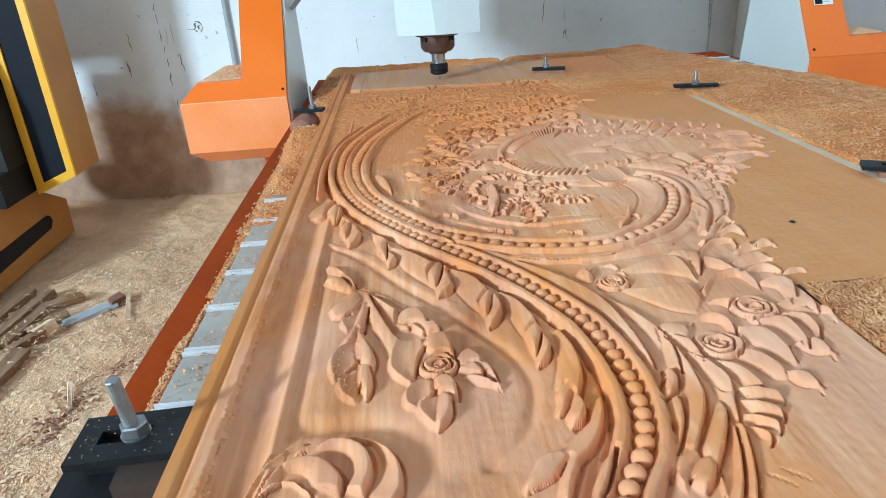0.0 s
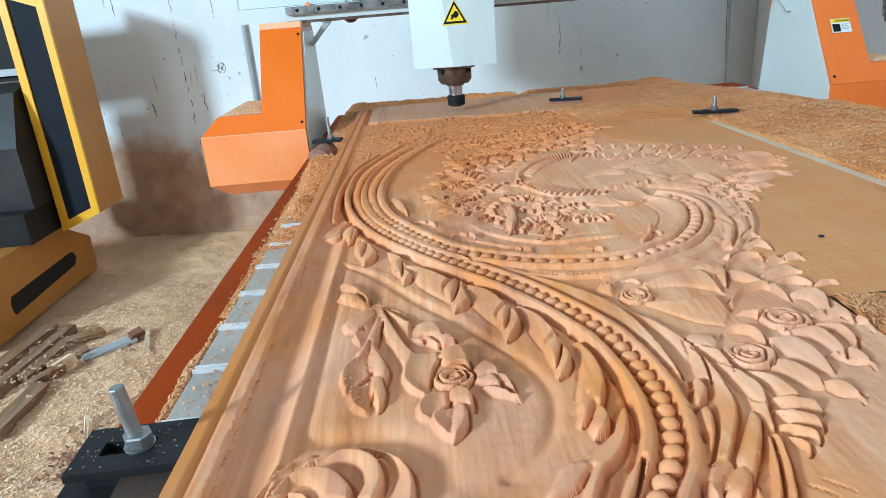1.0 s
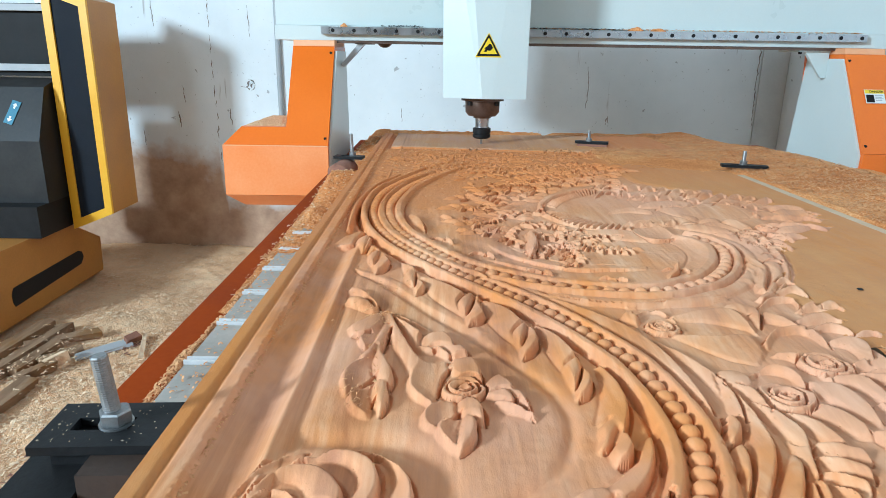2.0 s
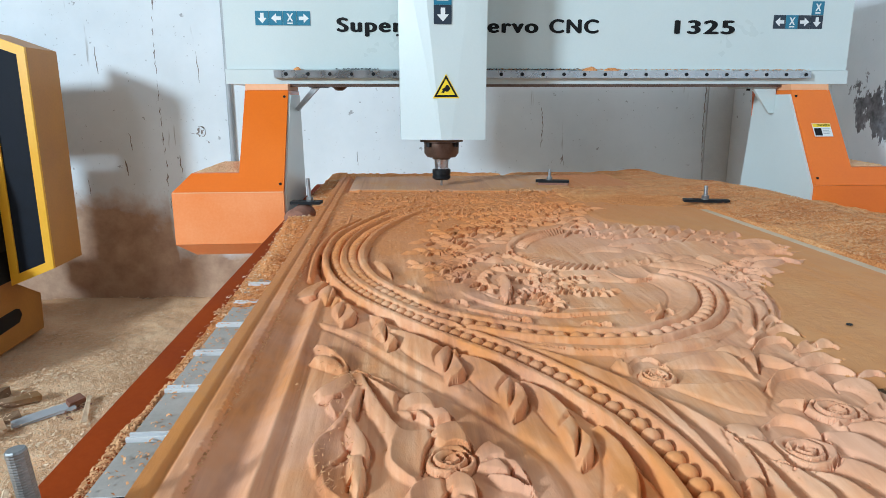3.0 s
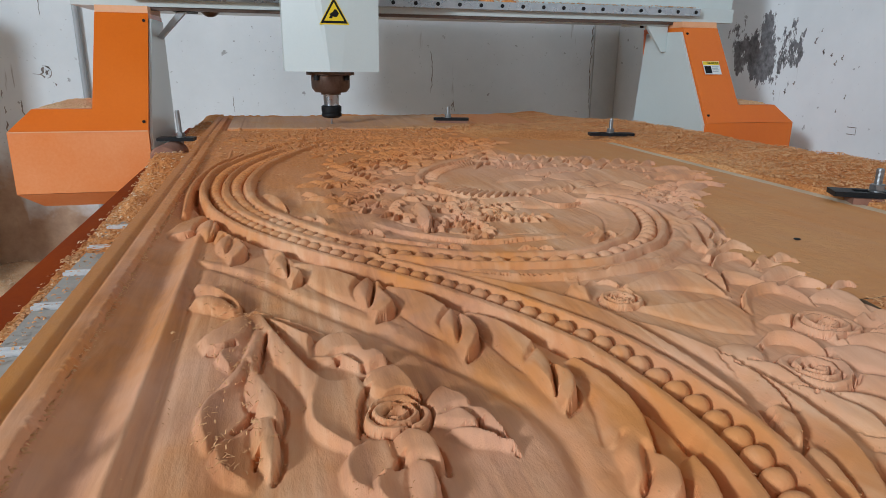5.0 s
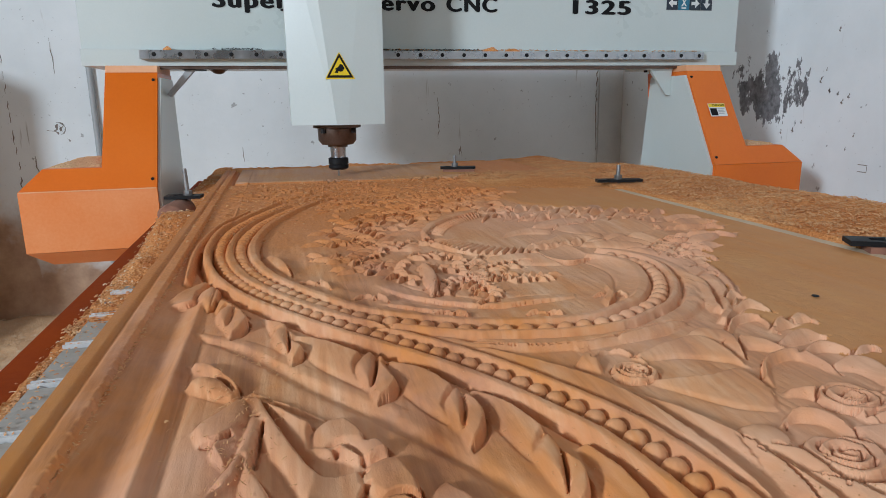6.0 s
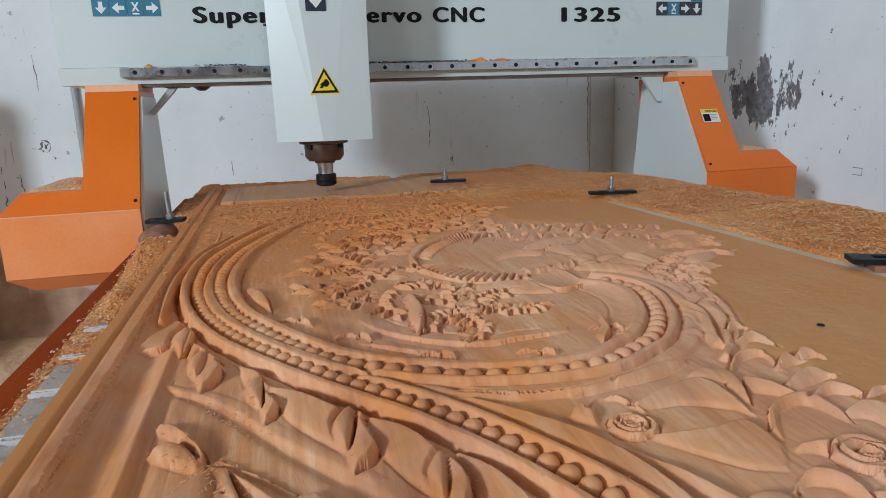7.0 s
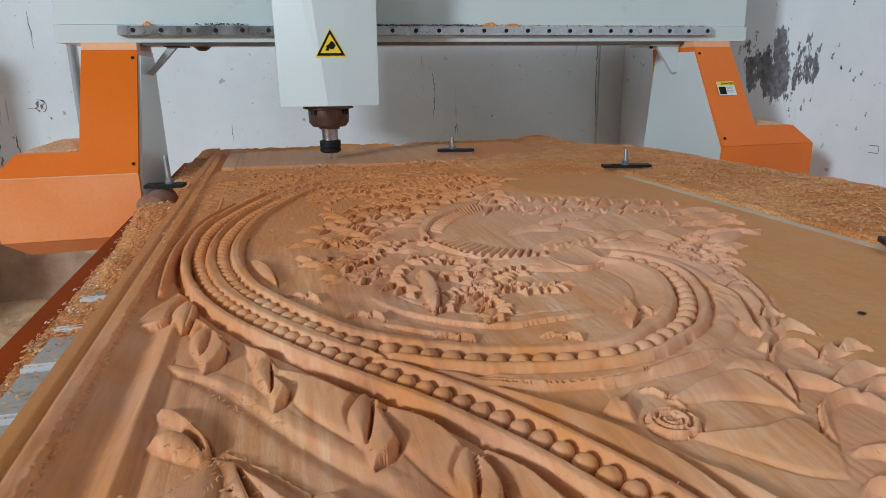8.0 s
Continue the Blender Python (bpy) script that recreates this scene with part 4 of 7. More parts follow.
def spline(pts, step=0.0025):
    """A smooth curve through a few points, evenly sampled: places, directions and lengths."""
    p = np.array([pts[0], *pts, pts[-1]], dtype=float)
    p[0], p[-1] = 2 * p[1] - p[2], 2 * p[-2] - p[-3]
    out = []
    for i in range(1, len(p) - 2):
        t = np.linspace(0, 1, 40, endpoint=False)[:, None]
        a, b, c, d = p[i - 1], p[i], p[i + 1], p[i + 2]
        out.append(0.5 * (2 * b + (c - a) * t + (2 * a - 5 * b + 4 * c - d) * t ** 2 + (3 * b - a - 3 * c + d) * t ** 3))
    q = np.concatenate(out + [p[-2][None]])
    s = np.concatenate(([0], np.cumsum(np.hypot(*np.diff(q, axis=0).T))))
    n = max(4, int(s[-1] / step))
    ss = np.linspace(0, s[-1], n)
    q = np.stack((np.interp(ss, s, q[:, 0]), np.interp(ss, s, q[:, 1])), axis=1)
    d = np.gradient(q, axis=0)
    d /= np.linalg.norm(d, axis=1)[:, None] + 1e-9
    return q, d, ss


def along(pts, reach, offset=0.0, face=(0.75, 0.65)):
    """Windows of the grid beside a curve: rows and columns, signed distance (left is positive), share of the length, length, and how far the left side turns to the sharp side."""
    q, d, ss = spline(pts)
    q = q + offset * np.stack((-d[:, 1], d[:, 0]), axis=1)
    away = np.clip((-d[:, 1] * face[0] + d[:, 0] * face[1]) * 1.8, -1, 1)
    for k in range(0, len(q), 16):
        e = slice(max(0, k - 1), min(len(q), k + 17))
        a, t, s, lee = q[e], d[e], ss[e] / ss[-1], away[e]
        c0, c1 = np.searchsorted(xs, (a[:, 0].min() - reach, a[:, 0].max() + reach))
        r0, r1 = np.searchsorted(ys, (a[:, 1].min() - reach, a[:, 1].max() + reach))
        if c1 <= c0 or r1 <= r0:
            continue
        wx, wy = GX[r0:r1, c0:c1, None] - a[:, 0], GY[r0:r1, c0:c1, None] - a[:, 1]
        i = np.argmin(wx * wx + wy * wy, axis=2)
        take = np.expand_dims(i, 2)
        px, py = np.take_along_axis(wx, take, 2)[..., 0], np.take_along_axis(wy, take, 2)[..., 0]
        tx, ty = t[i, 0], t[i, 1]
        dist = tx * py - ty * px
        over = np.abs(tx * px + ty * py)
        yield (slice(r0, r1), slice(c0, c1)), np.where(over > 0.004, 9.0, dist), s[i], ss[-1], lee[i]


def strand(pts, w, h=0.012, base=GROUND, offset=0.0, taper=0.0, ripple=0.0, pitch=0.012, flat=0.0):
    """A raised rounded strand; ripple flutes its top; taper narrows the ends."""
    for win, d, s, ln, lee in along(pts, w + abs(offset) + 0.004, offset):
        ww = w * (1 - taper * np.abs(2 * s - 1) ** 2)
        u = np.abs(d) / ww
        z = base + h * np.where(u < 1, (1 - np.clip((u - flat) / (1 - flat), 0, 1) ** 2.2) ** 0.6, -1) * (1 - ripple * (0.5 + 0.5 * np.cos(2 * math.pi * s * ln / pitch)))
        H[win] = np.where(u < 1, np.maximum(H[win], z), H[win])


def trench(win, d, ww, lee, depth):
    """A narrow cut round a raised piece, deepest along its sharp side."""
    out = np.abs(d) - ww
    side = np.where(d * np.where(lee >= 0, 1, -1) > 0, 1.0, 0.35)
    cut = np.where((out > 0) & (out < 0.012), depth * side * np.exp(-(out / 0.0038) ** 2), 0)
    H[win] = np.where(cut > 0.0003, np.maximum(H[win] - cut, GROUND - 0.005), H[win])


def ribbon(pts, w, h=0.0125, base=GROUND, offset=0.0, w_end=None, lean=0.36, hollow_=0.0):
    """A broad band that rises towards its lee edge and breaks off there; it narrows from w to w_end."""
    w_end = w * 0.35 if w_end is None else w_end
    for win, d, s, ln, lee in along(pts, w + abs(offset) + 0.010, offset):
        ww = (w + (w_end - w) * s ** 1.6) * np.clip(s / 0.06 + 0.4, 0, 1)
        u = d / ww
        trench(win, d, ww, lee, 0.0045)
        z = base + h * (0.74 + lean * u * lee - 0.12 * u * u - hollow_ * np.exp(-(u / 0.5) ** 2)) * (1 - 0.5 * np.clip((np.abs(u) - 0.9) / 0.1, 0, 1) ** 2)
        H[win] = np.where(np.abs(u) < 1, np.maximum(H[win], z), H[win])


def channel(pts, w, depth, offset=0.0, level=0.0):
    """A flat-bottomed channel cut to a level."""
    for win, d, s, ln, lee in along(pts, w + abs(offset) + 0.004, offset):
        H[win] = np.where(np.abs(d) < w, level - depth * (1 - 0.3 * (d / w) ** 2), H[win])


def score(pts, offset, w, depth):
    """A fine sharp cut that runs beside a curve."""
    for win, d, s, ln, lee in along(pts, abs(offset) + 0.008, offset):
        H[win] -= np.where(np.abs(d) < 0.006, depth * np.exp(-(d / w) ** 2), 0) * (s > 0.02)


def groove(pts, w, depth):
    """A soft hollow worked into what is there."""
    q, dd, ss = spline(pts, 0.003)
    c0, c1 = np.searchsorted(xs, (q[:, 0].min() - 3 * w, q[:, 0].max() + 3 * w))
    r0, r1 = np.searchsorted(ys, (q[:, 1].min() - 3 * w, q[:, 1].max() + 3 * w))
    best = np.full((r1 - r0, c1 - c0), 9.0)
    for a in q:
        best = np.minimum(best, (GX[r0:r1, c0:c1] - a[0]) ** 2 + (GY[r0:r1, c0:c1] - a[1]) ** 2)
    H[r0:r1, c0:c1] -= depth * np.exp(-best / (w * w))


def disc(cx, cy, r):
    c0, c1 = np.searchsorted(xs, (cx - r, cx + r))
    r0, r1 = np.searchsorted(ys, (cy - r, cy + r))
    win = (slice(r0, r1), slice(c0, c1))
    dx, dy = GX[win] - cx, GY[win] - cy
    return win, np.hypot(dx, dy), np.arctan2(dy, dx)


def dome(cx, cy, r, h=0.0135, base=GROUND):
    """A rounded knob, steeper on its lee side."""
    win, rr, th = disc(cx, cy, r)
    u = rr / r
    z = base + h * (0.86 - 0.5 * u * u + 0.34 * u * np.cos(th - 0.7))
    H[win] = np.where(u < 1, np.maximum(H[win], z), H[win])


def blade(left, right, rise_, root=0.6, tip=0.6, slit=0.0032):
    """A leaf or band between two edges, laid over what is there. rise_: how high the left edge, the middle and the right edge stand, from 0 on the ground to 1 at the panel's face."""
    a, _, la = spline(left, 0.0008)
    c, _, lc = spline(right, 0.0008)
    n = max(8, int(max(la[-1], lc[-1]) / 0.0004))
    s = np.linspace(0, 1, n)
    a = np.stack([np.interp(s, la / la[-1], a[:, k]) for k in (0, 1)], axis=1)
    c = np.stack([np.interp(s, lc / lc[-1], c[:, k]) for k in (0, 1)], axis=1)
    m = max(6, int(np.hypot(*(c - a).T).max() / 0.0004))
    u = np.linspace(0, 1, m)[None, :]
    x, y = a[:, :1] + (c - a)[:, :1] * u, a[:, 1:] + (c - a)[:, 1:] * u
    z0, z1, z2 = rise_
    z = z0 * (1 - u) * (1 - 2 * u) + 4 * z1 * u * (1 - u) + z2 * u * (2 * u - 1)
    if z0 < z1:
        z = z - 0.42 * np.exp(-(u * max(0.006, np.hypot(*(c - a).T).max()) / 0.0024) ** 2)
    ends = np.minimum(root + (1 - root) * np.sin(np.clip(s / 0.4, 0, 1) * math.pi / 2), tip + (1 - tip) * np.sin(np.clip((1 - s) / 0.3, 0, 1) * math.pi / 2))
    z = GROUND - GROUND * np.clip(z, -0.4, 1.3) * ends[:, None]
    out = (c - a) / (np.hypot(*(c - a).T)[:, None] + 1e-6)
    CUTS.append((c, out, slit, ends > 0.5))
    cc, rr = np.searchsorted(xs, x - 0.0004), np.searchsorted(ys, y - 0.0004)
    ok = (cc > 0) & (cc < len(xs) - 1) & (rr > 0) & (rr < len(ys) - 1)
    if not ok.any():
        return
    r0, r1, c0, c1 = rr[ok].min(), rr[ok].max() + 1, cc[ok].min(), cc[ok].max() + 1
    got = np.full((r1 - r0, c1 - c0), -9.0)
    np.maximum.at(got, (rr[ok] - r0, cc[ok] - c0), z[ok])
    win = (slice(r0, r1), slice(c0, c1))
    H[win] = np.where(got > -1, got, H[win])
    OWNER[win] = np.where(got > -1, len(CUTS), OWNER[win])


def rose(cx, cy, r, start=0.0):
    """A rose of nested petals: each rises to its outer rim, and the inner ones stand over the outer."""
    for size, n, high in ((1.0, 3, 0.75), (0.66, 2, 0.88), (0.36, 1, 0.95)):
        for k in range(n):
            a0, sweep = start + size * 2.2 + 2 * math.pi * k / n, 2 * math.pi / n * (1.25 if n > 1 else 0.9)
            arc = [(a0 + sweep * f, 0.86 + 0.2 * math.sin(math.pi * f) - 0.12 * f) for f in (0, 0.25, 0.5, 0.75, 1)]
            inner_ = [(cx + r * size * 0.42 * g * math.cos(a), cy + r * size * 0.42 * g * math.sin(a)) for a, g in arc]
            outer_ = [(cx + r * size * g * math.cos(a), cy + r * size * g * math.sin(a)) for a, g in arc]
            blade(inner_, outer_, (0.35 * high, 0.62 * high, high), 0.85, 0.85, 0.002)


def leaflets(pts, n, ln, wd, high=0.8):
    """A spray of small pointed leaves that lap over one another on both sides of a stem."""
    q, d, ss = spline(pts)
    for i in range(n, -1, -1):
        k = int(i / n * (len(q) - 1))
        a = math.atan2(d[k, 1], d[k, 0])
        for s in ((1, -1) if i < n else (0,)):
            b = a + s * radians(58 - 8 * (i % 3))
            size = ln * (0.8 + 0.25 * ((i * 5 + s) % 3) / 2)
            ax, ay = math.cos(b), math.sin(b)
            nx, ny = (-ay, ax) if -0.7 * ay + 0.7 * ax > 0 else (ay, -ax)
            x, y, w = q[k, 0], q[k, 1], wd * 0.5
            left = [(x, y), (x + ax * size * 0.45 - nx * w * 1.3, y + ay * size * 0.45 - ny * w * 1.3), (x + ax * size, y + ay * size)]
            right = [(x + nx * w * 0.4, y + ny * w * 0.4), (x + ax * size * 0.45 + nx * w * 1.1, y + ay * size * 0.45 + ny * w * 1.1), (x + ax * size, y + ay * size)]
            blade(left, right, (0.0, 0.62 * high, high), 0.5, 0.6, 0.005)


def flutes(left, right, n, high=0.8):
    """A strap cut across into n small flutes between its two edges."""
    a, _, la = spline(left, 0.001)
    c, _, lc = spline(right, 0.001)
    def at(q, ln, f):
        return tuple(float(np.interp(f * ln[-1], ln, q[:, k])) for k in (0, 1))
    for i in range(n):
        f, g = i / n, (i + 0.86) / n
        blade([at(a, la, f), at(c, lc, f)], [at(a, la, g), at(c, lc, g)], (0.1 * high, 0.7 * high, high), 0.9, 0.8, 0.0025)


# moulded left margin
edge = np.select([GX < -0.0885, GX < -0.0855, GX < -0.0715, GX < -0.0665, GX < -0.036, GX < -0.0285],
                 [0.0, -0.0035, -0.0008, -0.0065 - 0.001 * (GX + 0.0715) / 0.005, -0.0075 - 0.0052 * np.sin(np.clip((GX + 0.0665) / 0.0305, 0, 1) * math.pi), -0.0035 - 0.004 * np.abs((GX + 0.0315) / 0.0038) ** 2], GROUND)
H[:] = edge
# plain wood beyond the carved outline
OUTLINE = [(0.245, 0.40), (0.272, 0.472), (0.297, 0.52), (0.335, 0.548), (0.36, 0.575), (0.40, 0.615), (0.425, 0.66), (0.435, 0.72), (0.445, 0.80), (0.43, 0.86), (0.46, 0.93), (0.51, 1.02), (0.575, 1.11), (0.645, 1.20), (0.655, 1.28), (0.61, 1.36), (0.52, 1.43), (0.465, 1.50), (0.455, 1.60), (0.46, 1.80), (0.47, 1.91), (0.47, 2.30)]
ox, oy = np.array(OUTLINE).T
limit = np.interp(GY, oy, ox)
rise = np.clip((GX - limit) / 0.02 + 0.5, 0, 1)
H[:] = np.where(GX > -0.0285, GROUND + (-0.008 - GROUND) * rise * rise * (3 - 2 * rise), H)
H[:] = np.where((GX > limit + 0.01) & (GX > 0.1), -0.008, H)
H[:] = np.where((GY > 1.955 - 0.13 * np.clip(GX, 0, 0.5)) & (GX > -0.06), 0.0, H)
FLAT = H.copy()

# teardrop field with its hollow rim
FIELD = [(-0.020, 0.920), (0.015, 0.874), (0.062, 0.797), (0.101, 0.740), (0.134, 0.686), (0.156, 0.640), (0.161, 0.600), (0.147, 0.552), (0.118, 0.523)]
groove(FIELD, 0.0052, 0.0062)
groove([(0.118, 0.523), (0.092, 0.514), (0.082, 0.53), (0.070, 0.566), (0.030, 0.577), (-0.015, 0.578)], 0.010, 0.004)
groove([(-0.021, 0.57), (-0.021, 0.75), (-0.022, 0.91)], 0.005, 0.004)
strand([(-0.0245, 0.925), (0.02, 0.885), (0.066, 0.812), (0.11, 0.75)], 0.006, 0.0016, taper=0.3)

# the two beaded bands of the great scroll
OUTER = [(0.175, 0.44), (0.199, 0.488), (0.219, 0.519), (0.230, 0.552), (0.235, 0.585), (0.235, 0.618), (0.231, 0.654), (0.224, 0.688), (0.210, 0.722), (0.193, 0.757), (0.173, 0.792), (0.152, 0.824), (0.128, 0.855), (0.099, 0.893), (0.068, 0.938), (0.034, 0.992), (0.009, 1.042), (-0.014, 1.108), (-0.030, 1.190), (-0.034, 1.278), (-0.027, 1.368), (-0.003, 1.461), (0.028, 1.548), (0.066, 1.636), (0.12, 1.715), (0.19, 1.77), (0.27, 1.80)]
INNER = [(0.28, 1.755), (0.21, 1.735), (0.148, 1.69), (0.095, 1.615), (0.055, 1.530), (0.027, 1.455), (0.008, 1.390), (-0.006, 1.300), (-0.009, 1.235), (-0.003, 1.165), (0.014, 1.090), (0.038, 1.035), (0.068, 0.980), (0.100, 0.932), (0.137, 0.900), (0.182, 0.872), (0.216, 0.860), (0.260, 0.852), (0.305, 0.855), (0.343, 0.875), (0.371, 0.894), (0.402, 0.934), (0.424, 0.980), (0.433, 1.022), (0.424, 1.060), (0.405, 1.082)]

# a shelf along the outer side of the inner band
strand(INNER, 0.0125, 0.0085, offset=-0.0285, flat=0.35, taper=0.3)
# acanthus wrapped round the outside of the scroll
for pts, w, we in (([(0.485, 1.19), (0.513, 1.150), (0.504, 1.045), (0.474, 0.938), (0.436, 0.872), (0.40, 0.835)], 0.009, 0.004), ([(0.455, 1.125), (0.474, 1.085), (0.478, 1.025), (0.452, 0.915), (0.418, 0.858)], 0.008, 0.004), ([(0.470, 1.15), (0.492, 1.11), (0.490, 1.04), (0.463, 0.93), (0.425, 0.865)], 0.0065, 0.003), ([(0.425, 0.965), (0.436, 0.925), (0.412, 0.862)], 0.007, 0.004), ([(0.440, 0.99), (0.448, 0.94), (0.425, 0.885)], 0.006, 0.003)):
    ribbon(pts, w, 0.0135, w_end=we)
dome(0.404, 0.888, 0.012, 0.012)

groove([(0.048, 1.238), (0.060, 1.20), (0.066, 1.13), (0.094, 1.065), (0.14, 1.00), (0.20, 0.945), (0.27, 0.930), (0.325, 0.955)], 0.013, 0.003)


# husks on the field side of the band: a body that swells to a sharp lip, then two curled lobes
blade([(0.0238, 0.9557), (0.0297, 0.9215), (0.0344, 0.8949), (0.0399, 0.8775)], [(0.0303, 0.9379), (0.0431, 0.9168), (0.0500, 0.8910), (0.0539, 0.8689)], (0.09, 0.74, 1.1), 0.6, 1.0)
blade([(0.0369, 0.9131), (0.0331, 0.8969), (0.0375, 0.8748), (0.0442, 0.8610)], [(0.0451, 0.9066), (0.0453, 0.8864), (0.0454, 0.8703), (0.0455, 0.8595)], (0.45, 0.92, 0.6), 0.9, 0.5, 0.0016)
blade([(0.0450, 0.9099), (0.0452, 0.8864), (0.0453, 0.8626)], [(0.0514, 0.8851), (0.0572, 0.8660), (0.0546, 0.8494), (0.0483, 0.8401)], (0.3, 1.0, 1.25), 0.9, 0.6, 0.0045)
blade([(0.0491, 0.8836), (0.0647, 0.8346), (0.0821, 0.8034), (0.0915, 0.7885)], [(0.0513, 0.8907), (0.0757, 0.8643), (0.0948, 0.8372), (0.1071, 0.8171)], (0.09, 0.74, 1.1), 0.6, 1.0)
blade([(0.1006, 0.8390), (0.0903, 0.8208), (0.0910, 0.7988), (0.0958, 0.7810)], [(0.1078, 0.8334), (0.1038, 0.8114), (0.1003, 0.7959), (0.0970, 0.7797)], (0.45, 0.92, 0.6), 0.9, 0.5, 0.0016)
blade([(0.1073, 0.8365), (0.1037, 0.8116), (0.0970, 0.7825)], [(0.1122, 0.8198), (0.1174, 0.7964), (0.1114, 0.7726), (0.0987, 0.7625)], (0.3, 1.0, 1.25), 0.9, 0.6, 0.0045)
blade([(0.1103, 0.8198), (0.1158, 0.7775), (0.1266, 0.7430), (0.1344, 0.7259)], [(0.1169, 0.8180), (0.1379, 0.7889), (0.1465, 0.7652), (0.1506, 0.7461)], (0.09, 0.74, 1.1), 0.6, 1.0)
blade([(0.1470, 0.7626), (0.1370, 0.7465), (0.1366, 0.7295), (0.1391, 0.7118)], [(0.1520, 0.7581), (0.1480, 0.7377), (0.1441, 0.7249), (0.1400, 0.7106)], (0.45, 0.92, 0.6), 0.9, 0.5, 0.0016)
blade([(0.1518, 0.7609), (0.1465, 0.7349), (0.1398, 0.7132)], [(0.1545, 0.7459), (0.1562, 0.7247), (0.1495, 0.7053), (0.1403, 0.6955)], (0.3, 1.0, 1.25), 0.9, 0.6, 0.0045)
blade([(0.1570, 0.7610), (0.1607, 0.7147), (0.1651, 0.6853), (0.1692, 0.6693)], [(0.1597, 0.7589), (0.1749, 0.7276), (0.1820, 0.6980), (0.1831, 0.6737)], (0.09, 0.74, 1.1), 0.6, 1.0)
blade([(0.1813, 0.6950), (0.1702, 0.6801), (0.1697, 0.6614), (0.1713, 0.6426)], [(0.1845, 0.6805), (0.1803, 0.6651), (0.1761, 0.6522), (0.1720, 0.6416)], (0.45, 0.92, 0.6), 0.9, 0.5, 0.0016)
blade([(0.1845, 0.6829), (0.1810, 0.6664), (0.1724, 0.6437)], [(0.1849, 0.6660), (0.1864, 0.6528), (0.1803, 0.6362), (0.1717, 0.6284)], (0.3, 1.0, 1.25), 0.9, 0.6, 0.0045)
blade([(0.1946, 0.6802), (0.1903, 0.6443), (0.1829, 0.6167), (0.1769, 0.5986)], [(0.2000, 0.6775), (0.2049, 0.6423), (0.2022, 0.6111), (0.1911, 0.5795)], (0.09, 0.74, 1.1), 0.6, 1.0)
blade([(0.1864, 0.6011), (0.1770, 0.5894), (0.1755, 0.5758), (0.1709, 0.5652)], [(0.1894, 0.5853), (0.1850, 0.5763), (0.1790, 0.5678), (0.1729, 0.5629)], (0.45, 0.92, 0.6), 0.9, 0.5, 0.0016)
blade([(0.1891, 0.5873), (0.1839, 0.5770), (0.1781, 0.5639)], [(0.1931, 0.5744), (0.1929, 0.5643), (0.1884, 0.5552), (0.1794, 0.5503)], (0.3, 1.0, 1.25), 0.9, 0.6, 0.0045)
blade([(0.1989, 0.5741), (0.1861, 0.5503), (0.1709, 0.5347), (0.1617, 0.5287)], [(0.2092, 0.5802), (0.2023, 0.5544), (0.1894, 0.5291), (0.1678, 0.5077)], (0.09, 0.74, 1.1), 0.6, 1.0)
blade([(0.1647, 0.5283), (0.1525, 0.5255), (0.1433, 0.5099), (0.1338, 0.4963)], [(0.1654, 0.5156), (0.1573, 0.5048), (0.1488, 0.4995), (0.1361, 0.4935)], (0.45, 0.92, 0.6), 0.9, 0.5, 0.0016)
blade([(0.1696, 0.5203), (0.1615, 0.5058), (0.1537, 0.4851)], [(0.1743, 0.5131), (0.1651, 0.4945), (0.1567, 0.4724)], (0.3, 1.0, 1.25), 0.9, 0.6, 0.0045)
blade([(0.1915, 0.5271), (0.1804, 0.5073), (0.1711, 0.4866)], [(0.2006, 0.5230), (0.1891, 0.4982), (0.1749, 0.4741)], (0.0, 0.46, 1.0), 0.6, 0.6)
blade([(-0.0250, 1.0434), (-0.0201, 0.9992), (-0.0138, 0.9640), (-0.0087, 0.9405)], [(-0.0169, 1.0132), (-0.0050, 0.9913), (0.0050, 0.9686), (0.0115, 0.9535)], (0.09, 0.74, 1.1), 0.6, 1.0)
blade([(-0.0074, 0.9906), (-0.0144, 0.9742), (-0.0119, 0.9488), (-0.0049, 0.9291)], [(-0.0006, 0.9755), (-0.0009, 0.9562), (-0.0029, 0.9418), (-0.0041, 0.9276)], (0.45, 0.92, 0.6), 0.9, 0.5, 0.0016)
blade([(-0.0010, 0.9792), (-0.0018, 0.9562), (-0.0045, 0.9311)], [(0.0072, 0.9559), (0.0129, 0.9394), (0.0098, 0.9182), (0.0010, 0.9061)], (0.3, 1.0, 1.25), 0.9, 0.6, 0.0045)
blade([(-0.0218, 1.0980), (-0.0396, 1.0775), (-0.0533, 1.0547), (-0.0642, 1.0279)], [(-0.0234, 1.0542), (-0.0318, 1.0333), (-0.0430, 1.0140), (-0.0595, 1.0136)], (0.79, 0.5, 0.8), 0.6, 0.6)
blade([(-0.0323, 1.0769), (-0.0395, 1.0505), (-0.0386, 1.0237), (-0.0293, 1.0045)], [(-0.0181, 1.0489), (-0.0174, 1.0172), (-0.0200, 0.9923), (-0.0238, 0.9850)], (0.21, 0.92, 0.95), 0.6, 0.6)
